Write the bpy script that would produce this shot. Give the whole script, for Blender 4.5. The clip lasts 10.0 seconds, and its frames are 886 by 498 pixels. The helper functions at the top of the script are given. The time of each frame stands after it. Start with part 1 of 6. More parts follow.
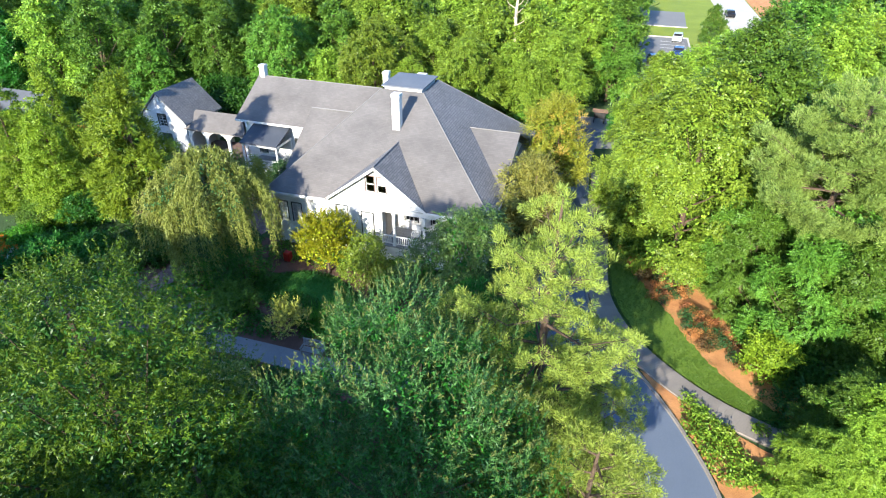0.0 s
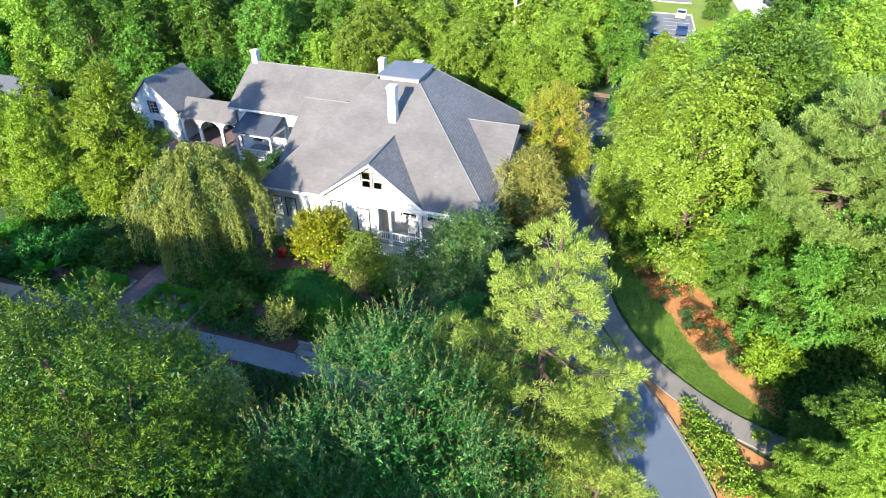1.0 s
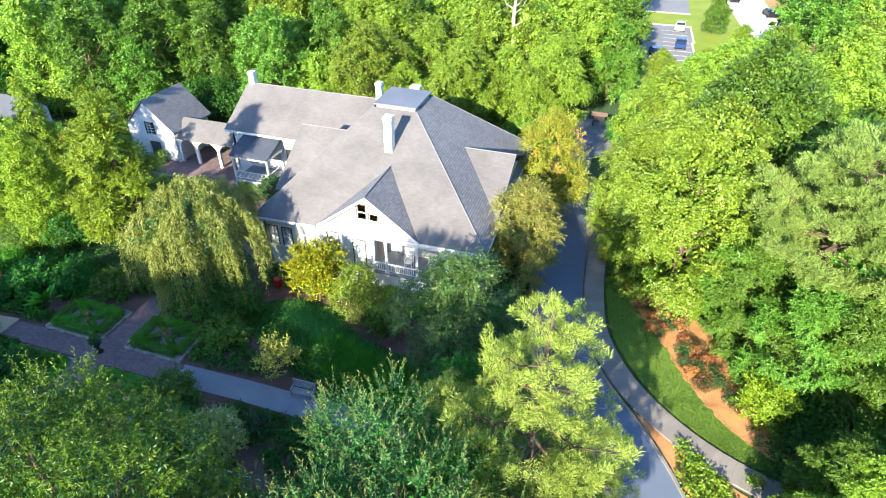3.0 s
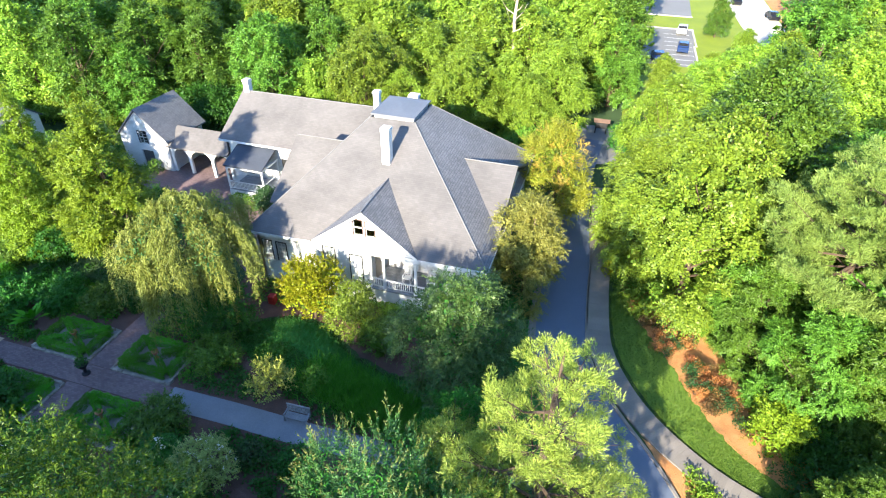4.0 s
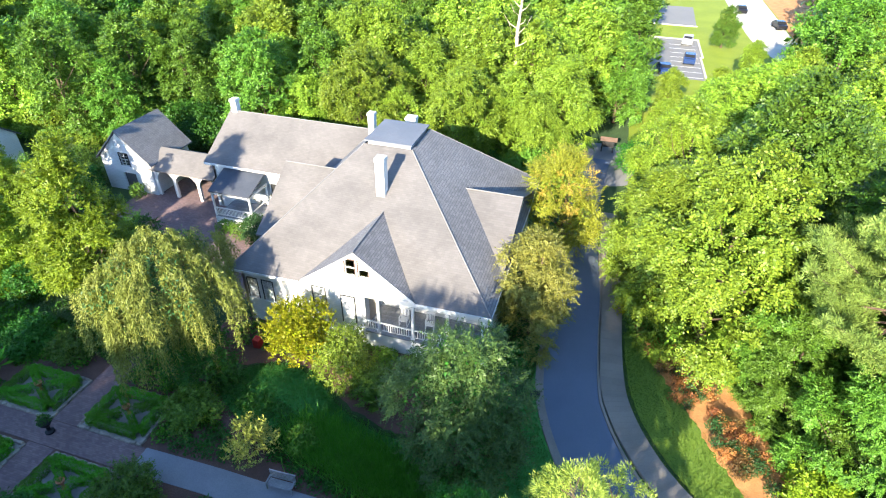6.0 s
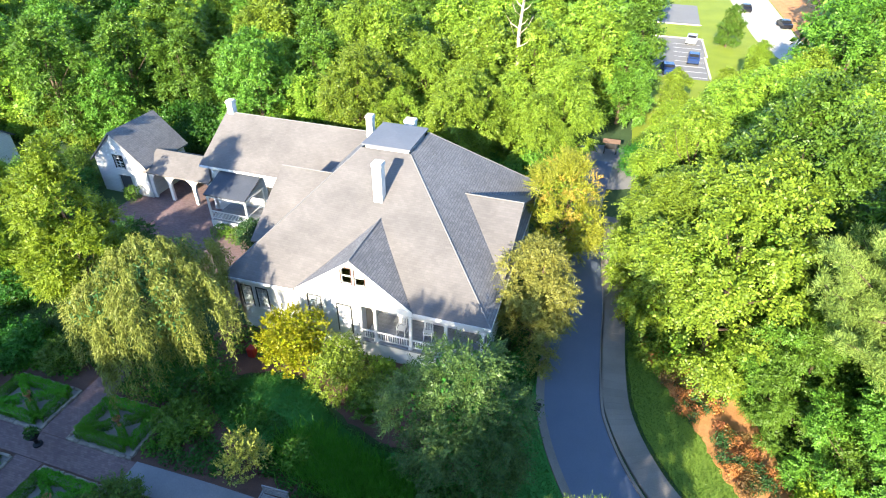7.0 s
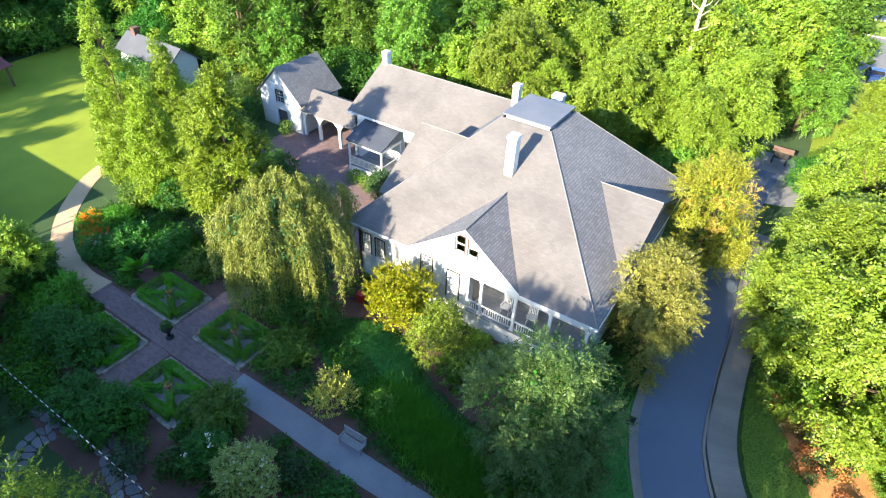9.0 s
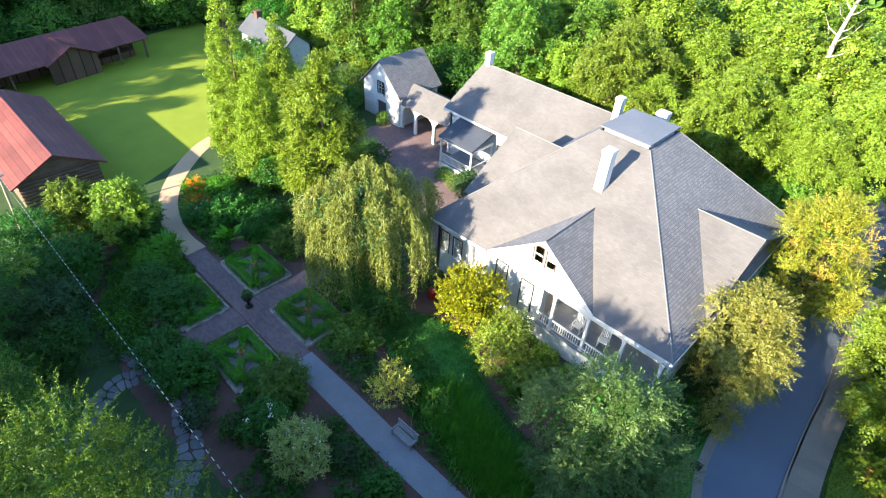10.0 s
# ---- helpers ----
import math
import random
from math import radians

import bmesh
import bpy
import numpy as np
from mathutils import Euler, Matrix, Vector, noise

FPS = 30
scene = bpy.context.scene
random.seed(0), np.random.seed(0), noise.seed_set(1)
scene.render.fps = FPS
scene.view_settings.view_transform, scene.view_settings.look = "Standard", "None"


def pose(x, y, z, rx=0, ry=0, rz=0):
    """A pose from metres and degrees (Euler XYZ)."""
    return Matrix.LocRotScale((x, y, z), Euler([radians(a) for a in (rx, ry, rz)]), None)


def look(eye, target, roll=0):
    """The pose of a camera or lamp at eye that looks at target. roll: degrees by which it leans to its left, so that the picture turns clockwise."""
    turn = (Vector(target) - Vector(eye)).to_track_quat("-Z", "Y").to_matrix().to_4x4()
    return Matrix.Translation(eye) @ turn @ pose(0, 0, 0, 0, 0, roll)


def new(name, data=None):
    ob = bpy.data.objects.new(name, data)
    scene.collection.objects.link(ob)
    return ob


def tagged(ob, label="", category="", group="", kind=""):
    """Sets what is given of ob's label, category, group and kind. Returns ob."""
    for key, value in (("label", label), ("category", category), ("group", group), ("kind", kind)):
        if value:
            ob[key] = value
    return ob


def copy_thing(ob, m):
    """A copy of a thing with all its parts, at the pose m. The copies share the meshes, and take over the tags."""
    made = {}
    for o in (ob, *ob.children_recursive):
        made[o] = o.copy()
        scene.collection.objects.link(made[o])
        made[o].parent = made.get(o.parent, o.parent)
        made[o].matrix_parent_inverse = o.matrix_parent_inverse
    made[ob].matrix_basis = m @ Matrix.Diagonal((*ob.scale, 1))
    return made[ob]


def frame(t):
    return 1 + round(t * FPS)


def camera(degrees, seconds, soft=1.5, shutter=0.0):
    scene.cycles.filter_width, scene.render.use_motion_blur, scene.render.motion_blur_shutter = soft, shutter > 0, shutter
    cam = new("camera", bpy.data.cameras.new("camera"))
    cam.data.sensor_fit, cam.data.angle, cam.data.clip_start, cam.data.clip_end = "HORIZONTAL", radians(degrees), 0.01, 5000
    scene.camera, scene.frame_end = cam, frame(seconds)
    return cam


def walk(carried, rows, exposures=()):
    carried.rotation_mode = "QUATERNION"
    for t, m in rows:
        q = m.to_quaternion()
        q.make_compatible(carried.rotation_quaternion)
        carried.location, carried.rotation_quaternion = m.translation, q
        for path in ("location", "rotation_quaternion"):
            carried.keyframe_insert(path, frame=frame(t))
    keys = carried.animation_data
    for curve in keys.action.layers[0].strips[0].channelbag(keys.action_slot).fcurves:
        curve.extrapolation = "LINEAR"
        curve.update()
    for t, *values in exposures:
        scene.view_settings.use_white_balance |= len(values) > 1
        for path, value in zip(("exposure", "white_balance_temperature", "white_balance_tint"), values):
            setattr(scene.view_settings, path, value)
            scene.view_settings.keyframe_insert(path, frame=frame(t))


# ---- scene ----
cam = camera(76.9, 10.0, soft=1.1)
PATH = [
    (0, (-4.018, 6.015, 23.194), (-4.503, 7.629, 22.117), 0.9),
    (0.5, (-4.19, 6.699, 23.635), (-4.66, 8.279, 22.502), 1.1),
    (1, (-4.37, 7.464, 24.146), (-4.835, 9.03, 22.992), 0.9),
    (1.5, (-4.43, 7.904, 24.666), (-4.896, 9.466, 23.506), 0.9),
    (2, (-4.527, 8.064, 25.192), (-4.989, 9.629, 24.036), 1.1),
    (2.5, (-4.491, 8.305, 25.684), (-4.954, 9.871, 24.528), 1.1),
    (4, (-5.003, 10.354, 26.024), (-5.466, 11.921, 24.871), 1.0),
    (4.5, (-5.367, 11.218, 25.993), (-5.827, 12.789, 24.843), 1.0),
    (5, (-5.706, 12.355, 26.023), (-6.165, 13.929, 24.878), 1.0),
    (5.5, (-5.966, 13.255, 26.143), (-6.427, 14.831, 25.001), 1.0),
    (7, (-6.281, 15.014, 26.154), (-6.747, 16.583, 25.005), 1.0),
    (7.5, (-6.284, 15.412, 26.143), (-6.801, 16.925, 24.94), 1.2),
    (8, (-6.309, 15.556, 26.082), (-6.91, 17.014, 24.853), 1.8),
    (8.5, (-6.278, 15.766, 26.038), (-6.991, 17.161, 24.795), 2.2),
    (9, (-6.257, 15.938, 25.993), (-7.091, 17.26, 24.745), 2.7),
    (9.5, (-6.265, 16.131, 25.984), (-7.236, 17.351, 24.73), 3.3),
    (10, (-6.348, 16.287, 25.889), (-7.403, 17.431, 24.632), 3.7),
]
walk(cam, [(t, look(eye, target, roll)) for t, eye, target, roll in PATH], [(0.0, 1.50, 6000, 9), (1.0, 1.62, 6050, 9), (2.5, 1.84, 6150, 9), (4.0, 1.95, 6300, 9), (5.5, 1.98, 6400, 9), (7.5, 2.0, 6550, 9), (10.0, 2.02, 6650, 9)])

# ---- sun and sky ----
SUN = Vector((-0.11, -0.925, 0.37)).normalized()
EL, AZ = math.asin(SUN.z), math.atan2(SUN.x, SUN.y)
world = bpy.data.worlds.new("sky")
scene.world = world
world.use_nodes = True
wn = world.node_tree.nodes
sky = wn.new("ShaderNodeTexSky")
sky.sky_type, sky.sun_disc, sky.sun_elevation, sky.sun_rotation = "NISHITA", False, EL, AZ
world.node_tree.links.new(sky.outputs[0], wn["Background"].inputs[0])
sky.ozone_density, sky.dust_density = 5.0, 0.4
wn["Background"].inputs[1].default_value = 0.15
sun = new("sun", bpy.data.lights.new("sun", "SUN"))
sun.data.energy, sun.data.angle, sun.data.color = 5.0, radians(0.6), (1.0, 0.89, 0.71)
sun.matrix_world = look(SUN * 60, (0, 0, 0))


# ---- materials ----
def links(m, *pairs):
    for a, b in pairs:
        m.node_tree.links.new(a, b)


def basic(name, rough=0.8, metal=0.0):
    m = bpy.data.materials.new(name)
    m.use_nodes = True
    b = m.node_tree.nodes["Principled BSDF"]
    b.inputs["Roughness"].default_value, b.inputs["Metallic"].default_value = rough, metal
    return m, m.node_tree.nodes, b


def ramp(n, stops):
    r = n.new("ShaderNodeValToRGB")
    e = r.color_ramp.elements
    while len(e) < len(stops):
        e.new(0.5)
    for s, (p, c) in zip(e, stops):
        s.position, s.color = p, (*c, 1)
    return r


def noise_node(m, n, scale, detail=4.0, rough=0.6):
    g = n.new("ShaderNodeNewGeometry")
    t = n.new("ShaderNodeTexNoise")
    t.inputs["Scale"].default_value, t.inputs["Detail"].default_value, t.inputs["Roughness"].default_value = scale, detail, rough
    links(m, (g.outputs["Position"], t.inputs["Vector"]))
    return t


def bump_to(m, n, b, height, strength, dist):
    k = n.new("ShaderNodeBump")
    k.inputs["Strength"].default_value, k.inputs["Distance"].default_value = strength, dist
    links(m, (height, k.inputs["Height"]), (k.outputs[0], b.inputs["Normal"]))


def surface(name, dark, light, big=0.4, fine=8.0, rough=0.8, bump=0.4, dist=0.01, metal=0.0, per_piece=0.0):
    """A weathered surface: stains at a large scale, grain at a fine one."""
    m, n, b = basic(name, rough, metal)
    t1, t2 = noise_node(m, n, big, 5), noise_node(m, n, fine, 6, 0.7)
    mix = n.new("ShaderNodeMath")
    mix.operation = "MULTIPLY_ADD"
    mix.inputs[1].default_value = 0.5
    half = n.new("ShaderNodeMath")
    half.operation = "MULTIPLY"
    half.inputs[1].default_value = 0.5
    r = ramp(n, [(0.33, dark), (0.66, light)])
    links(m, (t2.outputs[0], half.inputs[0]), (t1.outputs[0], mix.inputs[0]), (half.outputs[0], mix.inputs[2]), (mix.outputs[0], r.inputs[0]))
    out = r.outputs[0]
    if per_piece:
        o = n.new("ShaderNodeObjectInfo")
        v = n.new("ShaderNodeMapRange")
        v.inputs["To Min"].default_value, v.inputs["To Max"].default_value = 1 - per_piece, 1 + per_piece
        h = n.new("ShaderNodeHueSaturation")
        links(m, (o.outputs["Random"], v.inputs[0]), (v.outputs[0], h.inputs["Value"]), (out, h.inputs["Color"]))
        out = h.outputs[0]
    links(m, (out, b.inputs["Base Color"]))
    bump_to(m, n, b, t2.outputs[0], bump, dist)
    return m


def foliage(name, dark, light, shine=0.45, through_light=0.24):
    """Leaves: each one its own tone, patches of tone over the crown, light passing through."""
    m, n, b = basic(name, shine)
    g = n.new("ShaderNodeNewGeometry")
    o = n.new("ShaderNodeObjectInfo")
    t, twig = noise_node(m, n, 0.5, 3), noise_node(m, n, 2.4, 2)
    a = n.new("ShaderNodeMath")
    a.operation = "MULTIPLY_ADD"
    a.inputs[1].default_value = 0.34
    s = n.new("ShaderNodeMath")
    s.operation = "MULTIPLY_ADD"
    s.inputs[1].default_value = 0.42
    w = n.new("ShaderNodeMath")
    w.operation = "MULTIPLY"
    w.inputs[1].default_value = 0.30
    r = ramp(n, [(0.22, dark), (0.5, tuple((p + q) / 2 for p, q in zip(dark, light))), (0.8, light)])
    v = n.new("ShaderNodeMapRange")
    v.inputs["To Min"].default_value, v.inputs["To Max"].default_value = 0.72, 1.25
    h = n.new("ShaderNodeHueSaturation")
    hue = n.new("ShaderNodeMapRange")
    hue.inputs["To Min"].default_value, hue.inputs["To Max"].default_value = 0.478, 0.502
    links(m, (twig.outputs[0], w.inputs[0]), (w.outputs[0], s.inputs[2]), (t.outputs[0], s.inputs[0]), (g.outputs["Random Per Island"], a.inputs[0]), (s.outputs[0], a.inputs[2]), (a.outputs[0], r.inputs[0]),
          (o.outputs["Random"], v.inputs[0]), (o.outputs["Random"], hue.inputs[0]), (hue.outputs[0], h.inputs["Hue"]), (v.outputs[0], h.inputs["Value"]),
          (r.outputs[0], h.inputs["Color"]), (h.outputs[0], b.inputs["Base Color"]))
    b.inputs["Specular IOR Level"].default_value = 0.3
    tr = n.new("ShaderNodeBsdfTranslucent")
    mx = n.new("ShaderNodeMixShader")
    mx.inputs[0].default_value = through_light
    links(m, (h.outputs[0], tr.inputs[0]), (b.outputs[0], mx.inputs[1]), (tr.outputs[0], mx.inputs[2]), (mx.outputs[0], n["Material Output"].inputs[0]))
    return m


def coursed(name, dark, light, mortar, width, height, gap, axis, rough=0.85, relief=0.02, offset=0.5, vary=0.5):
    """Shingles or bricks laid in courses; axis says which world axes carry the length and the rise."""
    m, n, b = basic(name, rough)
    g = n.new("ShaderNodeNewGeometry")
    sp = n.new("ShaderNodeSeparateXYZ")
    cb = n.new("ShaderNodeCombineXYZ")
    t = n.new("ShaderNodeTexBrick")
    t.offset = offset
    t.inputs["Scale"].default_value = 1.0
    t.inputs["Brick Width"].default_value, t.inputs["Row Height"].default_value, t.inputs["Mortar Size"].default_value = width, height, gap
    t.inputs["Mortar Smooth"].default_value, t.inputs["Bias"].default_value = 0.3, 0.0
    t.inputs["Color1"].default_value, t.inputs["Color2"].default_value, t.inputs["Mortar"].default_value = (*dark, 1), (*light, 1), (*mortar, 1)
    k = {"x": 0, "y": 1, "z": 2}
    st = noise_node(m, n, 0.35, 5, 0.65)
    fine = noise_node(m, n, 14.0, 4, 0.7)
    r = ramp(n, [(0.3, (1 - vary * 0.5,) * 3), (0.7, (1 + vary * 0.15,) * 3)])
    mx = n.new("ShaderNodeMix")
    mx.data_type, mx.blend_type = "RGBA", "MULTIPLY"
    mx.inputs[0].default_value = 1.0
    links(m, (g.outputs["Position"], sp.inputs[0]), (sp.outputs[k[axis[0]]], cb.inputs[0]), (sp.outputs[k[axis[1]]], cb.inputs[1]), (cb.outputs[0], t.inputs["Vector"]),
          (st.outputs[0], r.inputs[0]), (t.outputs["Color"], mx.inputs["A"]), (r.outputs[0], mx.inputs["B"]), (mx.outputs["Result"], b.inputs["Base Color"]))
    inv = n.new("ShaderNodeMath")
    inv.operation = "MULTIPLY_ADD"
    inv.inputs[1].default_value = 0.35
    neg = n.new("ShaderNodeMath")
    neg.operation = "SUBTRACT"
    neg.inputs[0].default_value = 1.0
    links(m, (t.outputs["Fac"], neg.inputs[1]), (fine.outputs[0], inv.inputs[0]), (neg.outputs[0], inv.inputs[2]))
    bump_to(m, n, b, inv.outputs[0], 0.8, relief)
    return m


M = {}
M["paint"] = surface("white_paint", (0.62, 0.62, 0.60), (0.77, 0.76, 0.74), 0.5, 6, 0.55, 0.15, 0.004)
M["siding"] = coursed("white_siding", (0.66, 0.655, 0.64), (0.71, 0.705, 0.69), (0.53, 0.53, 0.53), 4.0, 0.16, 0.012, "xz", 0.55, 0.012, 0.3, 0.2)
M["siding_side"] = coursed("white_siding_side", (0.66, 0.655, 0.64), (0.71, 0.705, 0.69), (0.53, 0.53, 0.53), 4.0, 0.16, 0.012, "yz", 0.55, 0.012, 0.3, 0.2)
M["stack"] = coursed("painted_brick", (0.76, 0.74, 0.70), (0.84, 0.82, 0.78), (0.66, 0.65, 0.62), 0.22, 0.075, 0.008, "xz", 0.7, 0.01, 0.5, 0.3)
M["shingle"] = coursed("grey_shingles", (0.148, 0.136, 0.129), (0.168, 0.154, 0.146), (0.136, 0.124, 0.118), 0.3, 0.075, 0.005, "xz", 0.9, 0.003, 0.5, 0.55)
M["shingle_side"] = coursed("grey_shingles_side", (0.160, 0.158, 0.163), (0.226, 0.221, 0.224), (0.112, 0.111, 0.116), 0.26, 0.095, 0.010, "yz", 0.9, 0.010, 0.5, 0.4)
M["flashing"] = surface("grey_metal_roof", (0.125, 0.135, 0.155), (0.165, 0.175, 0.195), 0.6, 5, 0.65, 0.2, 0.005, 0.0)
# side porch roof: a dark blue-grey tone
M["dark_roof"] = surface("dark_blue_grey_roof", (0.040, 0.047, 0.062), (0.066, 0.074, 0.092), 0.8, 9, 0.75, 0.3, 0.006)
# cottage roof: the slope's bluish shade is put into this shingle colour
M["shaded_shingle"] = surface("shaded_cool_shingles", (0.062, 0.068, 0.080), (0.092, 0.099, 0.114), 0.6, 12, 0.85, 0.4, 0.008)
M["ridge"] = surface("ridge_cap", (0.150, 0.146, 0.144), (0.20, 0.195, 0.19), 1.0, 9, 0.85, 0.3, 0.006)
M["umber"] = surface("brown_window_paint", (0.10, 0.055, 0.045), (0.17, 0.10, 0.085), 2, 12, 0.5, 0.2, 0.003)
M["shutter"] = surface("black_paint", (0.012, 0.013, 0.015), (0.03, 0.03, 0.03), 2, 12, 0.5, 0.2, 0.003)
M["deck"] = coursed("grey_deck_boards", (0.23, 0.24, 0.26), (0.30, 0.31, 0.33), (0.08, 0.08, 0.09), 3.0, 0.11, 0.008, "xy", 0.6, 0.006, 0.4, 0.3)
# the gloom of unlit rooms put into the colour
M["dark_room"] = surface("dim_interior", (0.05, 0.05, 0.055), (0.09, 0.09, 0.09), 0.6, 4, 0.9, 0.1, 0.005)
M["asphalt"] = surface("asphalt", (0.100, 0.128, 0.178), (0.145, 0.176, 0.232), 0.25, 22, 0.85, 0.5, 0.01)
M["lot_asphalt"] = surface("worn_asphalt", (0.16, 0.16, 0.165), (0.24, 0.235, 0.23), 0.1, 9, 0.85, 0.4, 0.01)
M["concrete"] = surface("concrete", (0.17, 0.15, 0.13), (0.28, 0.245, 0.21), 0.5, 14, 0.85, 0.35, 0.006, 0.0, 0.08)
M["sandy"] = surface("sandy_gravel", (0.40, 0.27, 0.16), (0.56, 0.40, 0.25), 0.4, 20, 0.95, 0.5, 0.01)
M["path"] = surface("garden_path", (0.17, 0.17, 0.185), (0.27, 0.265, 0.275), 0.5, 18, 0.9, 0.4, 0.008)
M["joint"] = surface("brick_joint", (0.09, 0.075, 0.07), (0.15, 0.13, 0.12), 0.9, 16, 0.95, 0.4, 0.006)
M["soil"] = surface("bark_mulch", (0.065, 0.036, 0.028), (0.160, 0.086, 0.064), 0.7, 16, 0.95, 0.9, 0.04)
M["bed_gravel"] = surface("bed_gravel", (0.17, 0.155, 0.14), (0.32, 0.30, 0.27), 0.8, 18, 0.95, 0.6, 0.015)
M["straw"] = surface("pine_straw", (0.36, 0.145, 0.045), (0.66, 0.32, 0.12), 0.8, 20, 0.95, 0.9, 0.04)
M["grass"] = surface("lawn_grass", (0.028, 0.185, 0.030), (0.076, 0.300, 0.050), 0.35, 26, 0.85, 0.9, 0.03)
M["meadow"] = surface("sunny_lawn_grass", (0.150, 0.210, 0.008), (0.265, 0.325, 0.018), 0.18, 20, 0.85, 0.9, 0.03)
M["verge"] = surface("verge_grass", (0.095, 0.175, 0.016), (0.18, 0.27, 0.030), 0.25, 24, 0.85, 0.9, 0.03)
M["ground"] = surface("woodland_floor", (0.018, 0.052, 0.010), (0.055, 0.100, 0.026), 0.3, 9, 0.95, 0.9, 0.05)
M["stone"] = surface("edging_stone", (0.21, 0.175, 0.14), (0.36, 0.31, 0.25), 1.6, 12, 0.9, 0.7, 0.015, 0.0, 0.25)
M["flag"] = surface("flagstone", (0.11, 0.11, 0.115), (0.20, 0.195, 0.195), 0.8, 10, 0.85, 0.5, 0.01, 0.0, 0.2)
M["terracotta"] = surface("terracotta", (0.40, 0.15, 0.07), (0.55, 0.24, 0.12), 3, 20, 0.85, 0.3, 0.004)
M["rust"] = coursed("red_metal_roof", (0.155, 0.042, 0.036), (0.215, 0.062, 0.050), (0.085, 0.022, 0.020), 30.0, 0.45, 0.02, "xy", 0.6, 0.02, 0.5, 0.6)
M["plank"] = coursed("weathered_planks", (0.085, 0.045, 0.024), (0.155, 0.088, 0.050), (0.03, 0.02, 0.015), 30.0, 0.22, 0.015, "yx", 0.9, 0.02, 0.3, 0.5)
M["log"] = surface("weathered_logs", (0.10, 0.06, 0.04), (0.22, 0.14, 0.10), 1.2, 10, 0.9, 0.6, 0.015, 0.0, 0.2)
M["bark"] = surface("bark", (0.055, 0.036, 0.024), (0.13, 0.085, 0.055), 2.5, 14, 0.9, 1.0, 0.03)
M["pale_bark"] = surface("pale_bark", (0.34, 0.27, 0.20), (0.52, 0.44, 0.36), 2.0, 10, 0.9, 0.7, 0.02)
M["bench"] = surface("silvered_teak", (0.20, 0.20, 0.21), (0.36, 0.35, 0.34), 2.5, 20, 0.8, 0.4, 0.004)
M["iron"] = surface("cast_iron", (0.015, 0.016, 0.018), (0.04, 0.04, 0.042), 3, 20, 0.6, 0.4, 0.004, 0.6)
M["red"] = surface("red_paint", (0.30, 0.012, 0.010), (0.42, 0.03, 0.02), 2, 10, 0.5, 0.2, 0.003)
M["white_flower"] = foliage("white_petals", (0.6, 0.58, 0.5), (0.85, 0.83, 0.78), 0.6, 0.3)
M["orange_flower"] = foliage("orange_petals", (0.65, 0.16, 0.01), (0.8, 0.36, 0.03), 0.6, 0.3)
# leaf_deep, leaf_shade: dark plant greens that also put shade into foliage colour
for key, dark, light in (
        ("leaf_wood", (0.022, 0.088, 0.010), (0.150, 0.310, 0.032)),
        ("leaf_bright", (0.046, 0.120, 0.012), (0.275, 0.430, 0.038)),
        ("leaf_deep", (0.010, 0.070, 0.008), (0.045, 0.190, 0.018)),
        ("leaf_cypress", (0.072, 0.17, 0.010), (0.27, 0.42, 0.024)),
        ("leaf_willow", (0.080, 0.122, 0.020), (0.30, 0.345, 0.068)),
        ("leaf_pine", (0.120, 0.215, 0.030), (0.40, 0.51, 0.085)),
        ("leaf_pine_grey", (0.085, 0.155, 0.030), (0.27, 0.365, 0.075)),
        ("leaf_gold", (0.150, 0.215, 0.006), (0.38, 0.415, 0.014)),
        ("leaf_myrtle", (0.090, 0.125, 0.018), (0.36, 0.36, 0.075)),
        ("leaf_turning", (0.150, 0.215, 0.012), (0.39, 0.43, 0.045)),
        ("leaf_pale", (0.13, 0.21, 0.04), (0.4, 0.46, 0.13)),
        ("leaf_grass", (0.035, 0.19, 0.016), (0.13, 0.40, 0.04)),
        ("leaf_blush", (0.30, 0.215, 0.03), (0.52, 0.39, 0.07)),
        ("leaf_tip", (0.08, 0.14, 0.03), (0.25, 0.31, 0.08)),
        ("leaf_hedge", (0.030, 0.19, 0.006), (0.105, 0.40, 0.014)),
        ("leaf_lime", (0.24, 0.34, 0.045), (0.58, 0.64, 0.13)),
        ("leaf_russet", (0.085, 0.060, 0.018), (0.22, 0.15, 0.05)),
        ("leaf_spruce", (0.014, 0.064, 0.020), (0.095, 0.195, 0.048)),
        ("leaf_lawn", (0.034, 0.21, 0.036), (0.090, 0.33, 0.056)),
        ("leaf_verge", (0.050, 0.160, 0.018), (0.145, 0.265, 0.030)),
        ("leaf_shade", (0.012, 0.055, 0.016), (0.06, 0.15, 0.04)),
        ("leaf_fore", (0.018, 0.054, 0.004), (0.135, 0.218, 0.011)),
        ("leaf_silver", (0.024, 0.090, 0.022), (0.150, 0.270, 0.060)),
        ("leaf_box", (0.024, 0.15, 0.005), (0.090, 0.33, 0.014)),
        ("leaf_flame", (0.260, 0.140, 0.010), (0.450, 0.260, 0.020)),
        ("leaf_straw", (0.30, 0.125, 0.035), (0.50, 0.25, 0.075))):
    M[key] = foliage(key, dark, light)


def glass_material():
    m, n, b = basic("window_glass", 0.03)
    b.inputs["Base Color"].default_value = (0.8, 0.85, 0.88, 1)
    b.inputs["Transmission Weight"].default_value, b.inputs["IOR"].default_value = 1.0, 1.45
    return m


M["glass"] = glass_material()


